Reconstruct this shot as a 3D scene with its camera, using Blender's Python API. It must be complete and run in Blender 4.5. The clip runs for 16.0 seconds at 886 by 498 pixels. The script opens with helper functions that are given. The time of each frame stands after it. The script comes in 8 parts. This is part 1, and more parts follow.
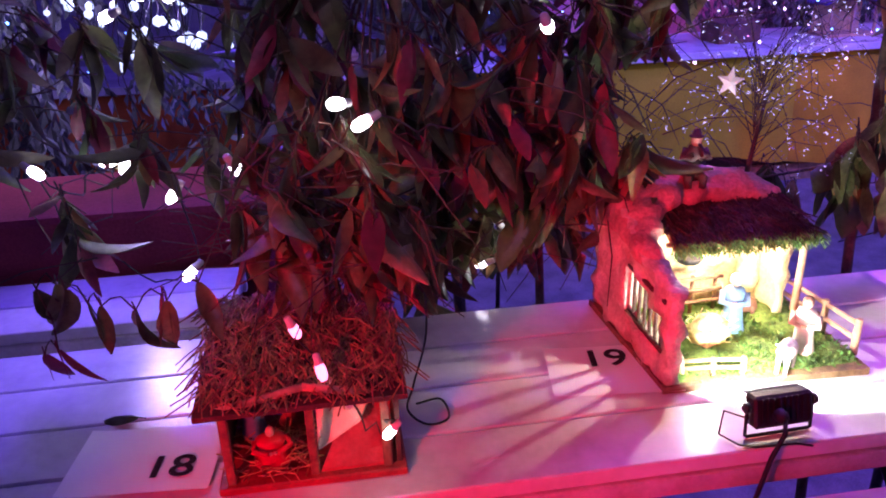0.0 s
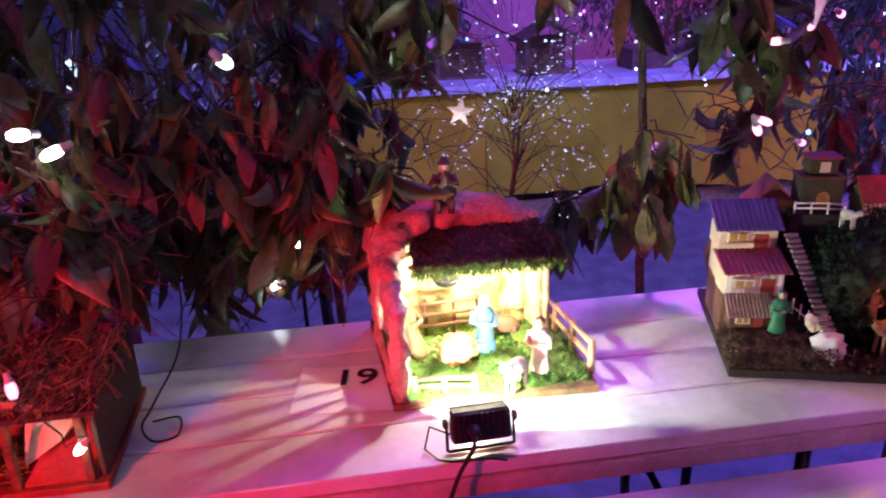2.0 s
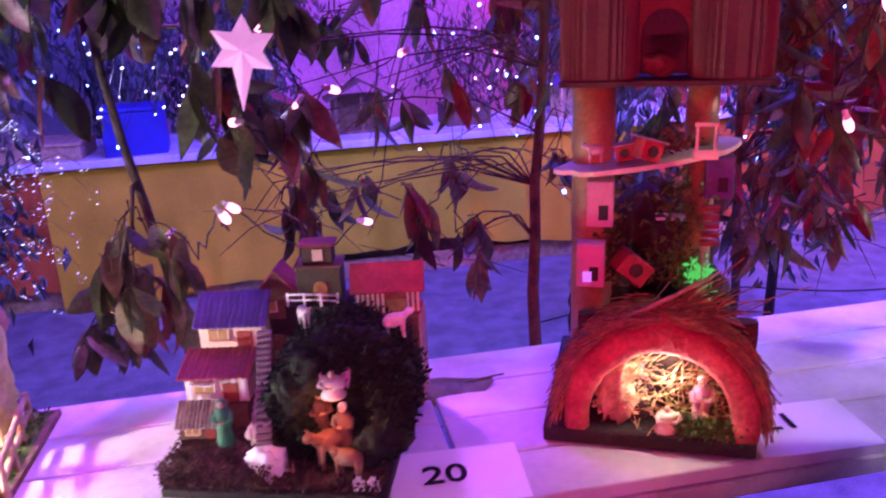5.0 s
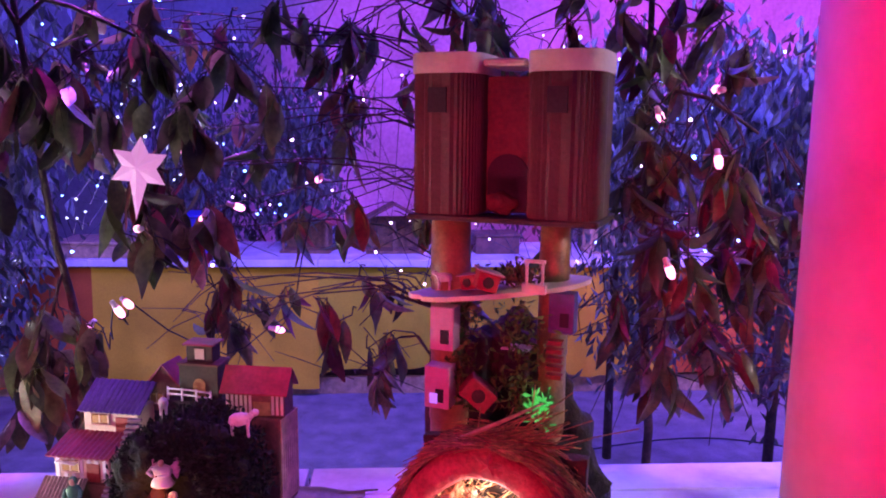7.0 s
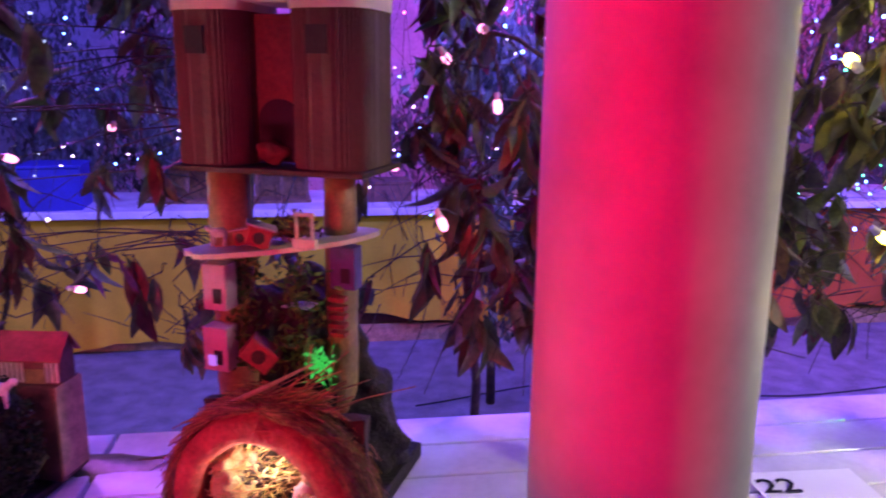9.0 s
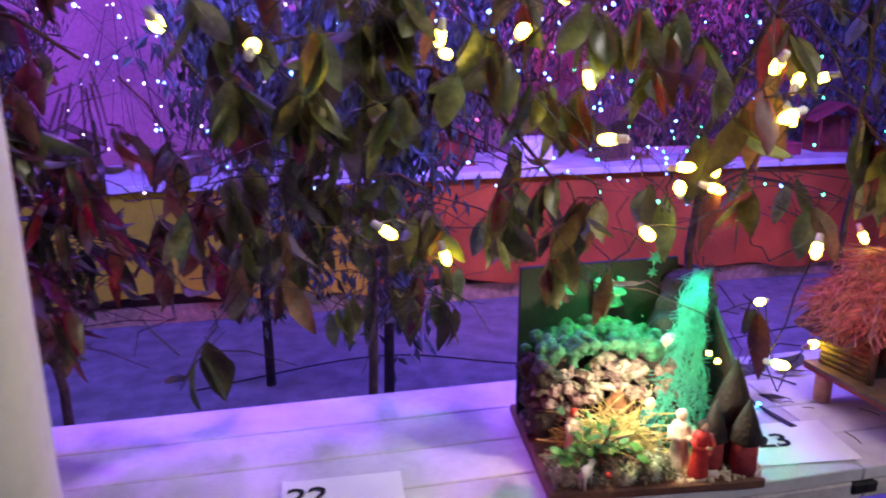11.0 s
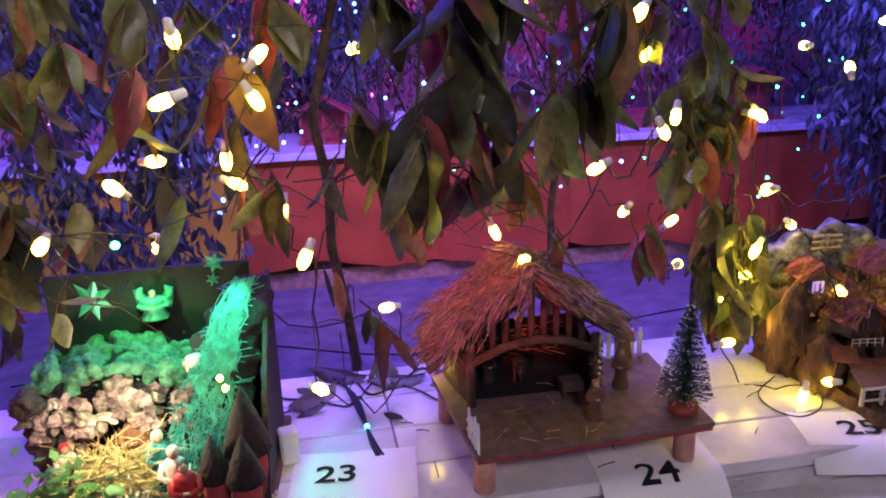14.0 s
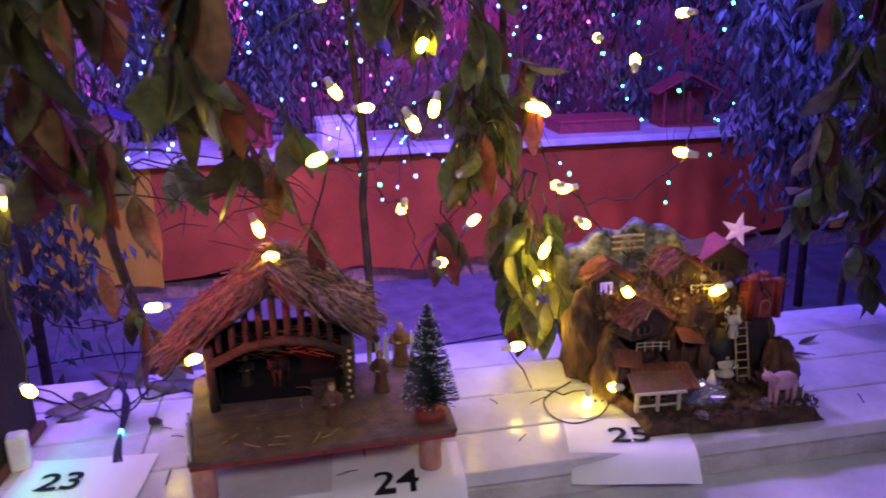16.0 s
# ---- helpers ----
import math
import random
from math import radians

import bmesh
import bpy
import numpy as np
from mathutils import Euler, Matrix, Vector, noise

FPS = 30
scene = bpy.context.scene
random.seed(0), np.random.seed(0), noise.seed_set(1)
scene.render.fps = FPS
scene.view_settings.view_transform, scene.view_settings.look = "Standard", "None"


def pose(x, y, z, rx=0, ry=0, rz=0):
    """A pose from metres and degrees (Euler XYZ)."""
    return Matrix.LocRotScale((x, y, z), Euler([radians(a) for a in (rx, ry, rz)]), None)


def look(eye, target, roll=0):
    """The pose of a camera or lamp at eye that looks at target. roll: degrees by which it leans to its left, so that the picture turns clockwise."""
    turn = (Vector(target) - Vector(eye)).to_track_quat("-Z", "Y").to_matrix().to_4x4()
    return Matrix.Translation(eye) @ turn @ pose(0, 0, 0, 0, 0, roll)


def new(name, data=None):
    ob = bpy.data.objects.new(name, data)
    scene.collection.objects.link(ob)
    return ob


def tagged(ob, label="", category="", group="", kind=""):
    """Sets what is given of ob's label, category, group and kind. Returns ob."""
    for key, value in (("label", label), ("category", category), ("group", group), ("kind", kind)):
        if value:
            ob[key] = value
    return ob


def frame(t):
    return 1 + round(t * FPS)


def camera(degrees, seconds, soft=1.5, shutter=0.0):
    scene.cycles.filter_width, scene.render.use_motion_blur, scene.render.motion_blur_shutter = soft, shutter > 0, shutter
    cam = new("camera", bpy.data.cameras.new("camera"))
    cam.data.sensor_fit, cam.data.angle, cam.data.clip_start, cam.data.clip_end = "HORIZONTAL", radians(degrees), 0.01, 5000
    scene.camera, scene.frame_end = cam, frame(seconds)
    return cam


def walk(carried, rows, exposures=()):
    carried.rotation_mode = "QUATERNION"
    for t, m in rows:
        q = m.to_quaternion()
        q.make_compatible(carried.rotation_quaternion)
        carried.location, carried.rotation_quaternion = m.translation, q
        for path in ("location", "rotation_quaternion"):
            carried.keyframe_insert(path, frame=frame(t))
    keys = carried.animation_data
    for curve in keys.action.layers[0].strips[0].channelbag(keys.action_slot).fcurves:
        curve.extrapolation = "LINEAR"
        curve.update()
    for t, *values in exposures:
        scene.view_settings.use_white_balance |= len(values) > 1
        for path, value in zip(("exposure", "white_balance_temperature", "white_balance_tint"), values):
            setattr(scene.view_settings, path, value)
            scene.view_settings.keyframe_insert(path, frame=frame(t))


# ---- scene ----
cam = camera(60.5, 16.0, soft=1.9, shutter=0.35)
PATH = [
    (0, (0.073, -0.93, 1.457), (0.324, 0.888, 0.661), -2.0),
    (0.5, (0.087, -0.935, 1.462), (0.332, 0.882, 0.663), -2.9),
    (1, (0.208, -0.988, 1.474), (0.48, 0.825, 0.675), -2.7),
    (1.5, (0.377, -1.038, 1.468), (0.642, 0.789, 0.7), -2.0),
    (2, (0.483, -1.041, 1.466), (0.756, 0.795, 0.722), -1.9),
    (2.5, (0.596, -1.0, 1.461), (0.92, 0.831, 0.724), -1.7),
    (3, (0.738, -0.969, 1.454), (1.094, 0.862, 0.734), -1.5),
    (3.5, (0.883, -0.986, 1.452), (1.247, 0.848, 0.74), -2.1),
    (4, (1.097, -1.041, 1.451), (1.448, 0.808, 0.774), -1.6),
    (4.5, (1.254, -1.077, 1.458), (1.595, 0.78, 0.798), -1.6),
    (5, (1.398, -1.049, 1.471), (1.742, 0.816, 0.837), -2.6),
    (5.2, (1.449, -1.037, 1.472), (1.803, 0.841, 0.884), -2.5),
    (7.3, (1.826, -1.199, 1.476), (1.921, 0.775, 1.173), 0.7),
    (7.5, (1.849, -1.197, 1.481), (1.948, 0.765, 1.103), 0.5),
    (8, (1.894, -1.215, 1.45), (1.991, 0.737, 1.024), 0.9),
    (8.5, (1.962, -1.183, 1.473), (2.09, 0.754, 0.991), 0.0),
    (9, (2.051, -1.144, 1.475), (2.329, 0.785, 1.029), 0.6),
    (9.5, (2.201, -1.13, 1.512), (2.595, 0.777, 1.058), 0.0),
    (10, (2.388, -1.156, 1.541), (2.858, 0.728, 1.061), 0.3),
    (10.2, (2.462, -1.179, 1.54), (2.938, 0.703, 1.058), 0.9),
    (12.3, (3.392, -1.108, 1.481), (3.718, 0.755, 0.831), -2.3),
    (12.5, (3.462, -1.122, 1.484), (3.791, 0.742, 0.837), -1.8),
    (13, (3.608, -1.156, 1.493), (3.925, 0.71, 0.847), -1.0),
    (13.5, (3.68, -1.152, 1.499), (4.007, 0.713, 0.857), -1.0),
    (14, (3.718, -1.125, 1.502), (4.059, 0.748, 0.887), -1.6),
    (14.5, (3.734, -1.089, 1.496), (4.099, 0.778, 0.879), -1.5),
    (15, (3.802, -1.078, 1.487), (4.205, 0.78, 0.865), -2.0),
    (15.5, (3.972, -1.13, 1.479), (4.356, 0.734, 0.865), -1.8),
    (16, (4.144, -1.155, 1.452), (4.492, 0.724, 0.863), -1.3),
]
walk(cam, [(t, look(e, g, r)) for t, e, g, r in PATH],
     exposures=[(0, 0.1, 6500, 36), (0.5, 0.15, 6600, 10), (1.0, 0.0, 6300, 40), (1.5, 0.0, 6300, 60), (2.0, 0.2, 6700, 6), (2.5, 0.15, 7000, 4), (3.0, -0.1, 6500, 12), (3.5, -0.15, 6400, 36),
                (4.0, 0.0, 6300, 122), (4.5, 0.35, 6200, 140), (5.0, 0.95, 6300, 52), (7.4, 0.8, 6300, 44), (8.0, 0.95, 6100, 84), (8.5, 0.8, 6200, 66), (9.0, 0.65, 6500, 24), (9.5, 0.55, 6700, 8), (10.2, 0.5, 6600, 12),
                (12.5, 0.2, 6500, 24), (16, 0.2, 6500, 26)])

# ---- world and lights ----
world = bpy.data.worlds.new("night")
scene.world = world
world.use_nodes = True
wn = world.node_tree.nodes
wn["Background"].inputs["Color"].default_value = (0.06, 0.04, 0.42, 1)
wn["Background"].inputs["Strength"].default_value = 0.12


def lamp(name, kind, eye, target, energy, color, size=0.2, size_y=None, angle=60, blend=0.6):
    data = bpy.data.lights.new(name, kind)
    data.energy, data.color = energy, color
    if kind == "AREA":
        data.size = size
        if size_y:
            data.shape, data.size_y = "RECTANGLE", size_y
    else:
        data.shadow_soft_size = size
    if kind == "SPOT":
        data.spot_size, data.spot_blend = radians(angle), blend
    ob = new(name, data)
    ob.matrix_world = look(eye, target)
    return ob


# violet and blue floods over the aisle, red floods at the visitors' side, a pale lamp over the last tables
lamp("violet_flood", "AREA", (1.5, 1.9, 3.0), (1.5, 1.5, 0), 62, (0.13, 0.07, 1.0), 2.6, 0.5)
lamp("violet_flood", "AREA", (4.6, 1.9, 3.0), (4.6, 1.4, 0), 62, (0.24, 0.09, 1.0), 3.0, 0.5)
lamp("violet_flood", "SPOT", (2.9, 1.1, 2.7), (2.85, 0.2, 0.75), 130, (0.40, 0.12, 1.0), 0.1, angle=62, blend=0.9)
lamp("violet_flood", "SPOT", (4.6, 1.2, 2.7), (4.5, 0.2, 0.75), 100, (0.36, 0.26, 1.0), 0.1, angle=72, blend=0.9)
lamp("blue_flood", "SPOT", (-0.75, 1.1, 2.3), (-0.25, 0.15, 0.75), 115, (0.13, 0.06, 1.0), 0.08, angle=46, blend=0.7)
lamp("blue_flood", "AREA", (0.6, 1.0, 2.7), (0.5, 3.2, 1.3), 16, (0.14, 0.10, 1.0), 2.2, 0.3)
lamp("blue_flood", "AREA", (3.2, 1.0, 2.7), (3.1, 3.4, 1.3), 135, (0.10, 0.09, 1.0), 2.4, 0.3)
lamp("blue_flood", "AREA", (5.9, 1.0, 2.7), (5.9, 3.2, 1.3), 135, (0.10, 0.10, 1.0), 2.4, 0.3)
lamp("red_flood", "SPOT", (-0.62, -1.25, 1.26), (0.26, 0.05, 0.80), 122, (1.0, 0.02, 0.05), 0.05, angle=44, blend=0.95)
lamp("red_flood", "SPOT", (1.30, -1.26, 1.50), (2.42, -0.32, 1.35), 46, (1.0, 0.002, 0.050), 0.05, angle=34, blend=0.5)
lamp("red_flood", "SPOT", (1.15, -1.6, 1.30), (1.88, 0.02, 1.15), 56, (1.0, 0.04, 0.10), 0.05, angle=36, blend=0.8)
lamp("red_flood", "SPOT", (2.7, -1.7, 1.6), (3.985, 0.06, 1.02), 190, (1.0, 0.10, 0.10), 0.04, angle=8.5)
lamp("red_flood", "SPOT", (0.06, -0.60, 1.04), (0.60, 0.18, 0.92), 24, (1.0, 0.02, 0.05), 0.03, angle=25, blend=0.9)
lamp("violet_flood", "SPOT", (1.14, 1.0, 2.6), (1.12, 0.02, 0.75), 170, (0.60, 0.13, 1.0), 0.1, angle=48, blend=0.9)
lamp("purple_flood", "SPOT", (0.1, -1.7, 2.6), (0.22, 0.3, 1.35), 44, (0.56, 0.32, 0.82), 0.1, angle=42, blend=0.9)
lamp("magenta_flood", "SPOT", (1.9, 2.6, 2.7), (2.5, 5.6, 1.3), 135, (1.0, 0.06, 0.62), 0.1, angle=82)
lamp("magenta_flood", "SPOT", (5.2, 2.6, 2.7), (5.4, 5.6, 1.5), 210, (1.0, 0.03, 0.25), 0.1, angle=95)
lamp("magenta_flood", "SPOT", (3.6, 3.0, 2.6), (3.75, 5.8, 1.55), 120, (1.0, 0.03, 0.22), 0.1, angle=26, blend=0.5)
lamp("magenta_flood", "SPOT", (4.4, 3.0, 2.6), (5.0, 5.8, 1.75), 170, (1.0, 0.03, 0.20), 0.1, angle=24, blend=0.5)
lamp("pink_flood", "SPOT", (1.45, -1.7, 2.2), (1.33, 0.08, 0.84), 40, (1.0, 0.24, 0.62), 0.12, angle=32, blend=0.9)
lamp("pale_lamp", "SPOT", (4.2, -2.3, 2.6), (4.10, 0.1, 1.15), 78, (0.90, 0.90, 0.90), 0.25, angle=64, blend=0.9)
lamp("pale_lamp", "SPOT", (4.6, -0.85, 2.5), (3.0, 0.0, 1.42), 84, (0.95, 0.93, 0.82), 0.12, angle=42, blend=0.9)
lamp("floodlight_beam", "SPOT", (0.674, -0.050, 0.812), (0.823, 0.25, 0.792), 11, (0.84, 1.0, 0.86), 0.006, angle=150, blend=0.15)
lamp("crib_led", "POINT", (0.712, 0.182, 0.936), (0.7, 0, 0), 4.2, (1.0, 0.93, 0.70), 0.006)
lamp("grotto_glow", "POINT", (1.932, -0.052, 0.885), (1.93, 0, 0), 0.32, (1.0, 0.95, 0.74), 0.01)
lamp("star_led", "SPOT", (3.44, 0.075, 1.125), (3.43, 0.10, 0.90), 1.9, (0.01, 1.0, 0.26), 0.008, angle=125, blend=0.8)
lamp("fall_led", "SPOT", (3.605, 0.045, 1.125), (3.54, 0.0, 0.85), 3.2, (0.008, 1.0, 0.56), 0.008, angle=95, blend=0.8)
lamp("cave_led", "POINT", (3.41, -0.075, 0.96), (3.4, 0, 0), 2.1, (1.0, 0.84, 0.50), 0.008)
lamp("bough_led", "POINT", (2.04, 0.115, 1.01), (2.0, 0, 0), 0.12, (0.02, 1.0, 0.15), 0.006)
lamp("bush_led", "POINT", (-0.55, 1.35, 1.45), (0, 0, 0), 24, (0.50, 0.42, 1.0), 0.05)
lamp("village_led", "POINT", (1.396, -0.055, 0.888), (0, 0, 0), 0.10, (1.0, 0.30, 0.10), 0.006)
# amber spots are added unseen fills that warm the far table cloths
lamp("amber_fill", "SPOT", (4.5, 1.0, 2.7), (4.95, 3.0, 0.40), 90, (1.0, 0.28, 0.05), 0.1, angle=68, blend=0.8)
lamp("amber_fill", "SPOT", (2.0, 1.0, 2.7), (2.1, 3.0, 0.40), 24, (1.0, 0.72, 0.02), 0.1, angle=82, blend=0.8)
lamp("bush_led", "POINT", (1.15, 0.85, 1.42), (0, 0, 0), 2.2, (0.62, 0.72, 1.0), 0.04)
lamp("amber_fill", "SPOT", (3.4, 1.0, 2.7), (3.4, 3.0, 0.40), 56, (1.0, 0.46, 0.04), 0.1, angle=52, blend=0.8)
lamp("bulb_glow", "POINT", (4.575, 0.155, 1.02), (0, 0, 0), 0.75, (1.0, 0.78, 0.08), 0.02)
lamp("bulb_glow", "POINT", (4.80, 0.045, 0.945), (0, 0, 0), 0.16, (1.0, 0.62, 0.12), 0.02)
lamp("bulb_glow", "POINT", (4.60, 0.16, 0.86), (0, 0, 0), 0.22, (1.0, 0.78, 0.08), 0.02)

# ---- materials ----
def mat(name, color, rough=0.6, metal=0.0, vary=0.25, scale=18.0, bump=0.15, fine=140.0, spread=0.0, glow=None,
        power=0.0, thin=0.0, island=False, second=None, stretch=None):
    """A surface with stains at one scale and grain at another; spread: how far single pieces differ; thin: light that comes through."""
    m = bpy.data.materials.new(name)
    m.use_nodes = True
    nt = m.node_tree
    n, ln = nt.nodes, nt.links
    b = n["Principled BSDF"]
    b.inputs["Roughness"].default_value = rough
    b.inputs["Metallic"].default_value = metal
    tc = n.new("ShaderNodeTexCoord")
    big, small = n.new("ShaderNodeTexNoise"), n.new("ShaderNodeTexNoise")
    big.inputs["Scale"].default_value, small.inputs["Scale"].default_value = scale, fine
    big.inputs["Detail"].default_value, small.inputs["Detail"].default_value = 4, 3
    way = tc.outputs["Object"]
    if stretch:
        mp = n.new("ShaderNodeMapping")
        mp.inputs["Scale"].default_value = stretch
        ln.new(way, mp.inputs["Vector"])
        way = mp.outputs["Vector"]
    for t in (big, small):
        ln.new(way, t.inputs["Vector"])
    ramp = n.new("ShaderNodeValToRGB")
    lo = second or tuple(c * (1 - vary) for c in color)
    hi = color if second else tuple(min(1, c * (1 + vary * 0.6)) for c in color)
    ramp.color_ramp.elements[0].color, ramp.color_ramp.elements[0].position = (*lo, 1), 0.34
    ramp.color_ramp.elements[1].color, ramp.color_ramp.elements[1].position = (*hi, 1), 0.66
    ln.new(big.outputs["Fac"], ramp.inputs["Fac"])
    grain = n.new("ShaderNodeMix")
    grain.data_type, grain.blend_type = "RGBA", "OVERLAY"
    grain.inputs[0].default_value = min(0.8, vary * 1.6)
    ln.new(ramp.outputs["Color"], grain.inputs[6])
    ln.new(small.outputs["Color"], grain.inputs[7])
    bw = n.new("ShaderNodeRGBToBW")
    ln.new(small.outputs["Color"], bw.inputs["Color"])
    ln.new(bw.outputs["Val"], grain.inputs[7])
    out = grain.outputs[2]
    if spread:
        hsv = n.new("ShaderNodeHueSaturation")
        if island:
            rnd = n.new("ShaderNodeNewGeometry").outputs["Random Per Island"]
        else:
            rnd = n.new("ShaderNodeObjectInfo").outputs["Random"]
        for key, a, c in (("Value", 1 - spread, 1 + spread), ("Hue", 0.5 - spread * 0.16, 0.5 + spread * 0.07)):
            r = n.new("ShaderNodeMapRange")
            r.inputs["To Min"].default_value, r.inputs["To Max"].default_value = a, c
            if key == "Hue":
                w = n.new("ShaderNodeMath")
                w.operation = "FRACT"
                k = n.new("ShaderNodeMath")
                k.operation = "MULTIPLY"
                k.inputs[1].default_value = 7.31
                ln.new(rnd, k.inputs[0])
                ln.new(k.outputs[0], w.inputs[0])
                ln.new(w.outputs[0], r.inputs["Value"])
            else:
                ln.new(rnd, r.inputs["Value"])
            ln.new(r.outputs["Result"], hsv.inputs[key])
        ln.new(out, hsv.inputs["Color"])
        out = hsv.outputs["Color"]
    ln.new(out, b.inputs["Base Color"])
    rr = n.new("ShaderNodeMapRange")
    rr.inputs["To Min"].default_value, rr.inputs["To Max"].default_value = max(0.05, rough - 0.12), min(1, rough + 0.12)
    ln.new(big.outputs["Fac"], rr.inputs["Value"])
    ln.new(rr.outputs["Result"], b.inputs["Roughness"])
    if bump:
        bp = n.new("ShaderNodeBump")
        bp.inputs["Strength"].default_value, bp.inputs["Distance"].default_value = min(1, bump * 2), 0.004
        ln.new(small.outputs["Fac"], bp.inputs["Height"])
        ln.new(bp.outputs["Normal"], b.inputs["Normal"])
    if glow:
        b.inputs["Emission Color"].default_value = (*glow, 1)
        b.inputs["Emission Strength"].default_value = power
    if thin:
        tr = n.new("ShaderNodeBsdfTranslucent")
        ln.new(out, tr.inputs["Color"])
        mx = n.new("ShaderNodeMixShader")
        mx.inputs[0].default_value = thin
        ln.new(b.outputs[0], mx.inputs[1])
        ln.new(tr.outputs[0], mx.inputs[2])
        ln.new(mx.outputs[0], n["Material Output"].inputs["Surface"])
    return m


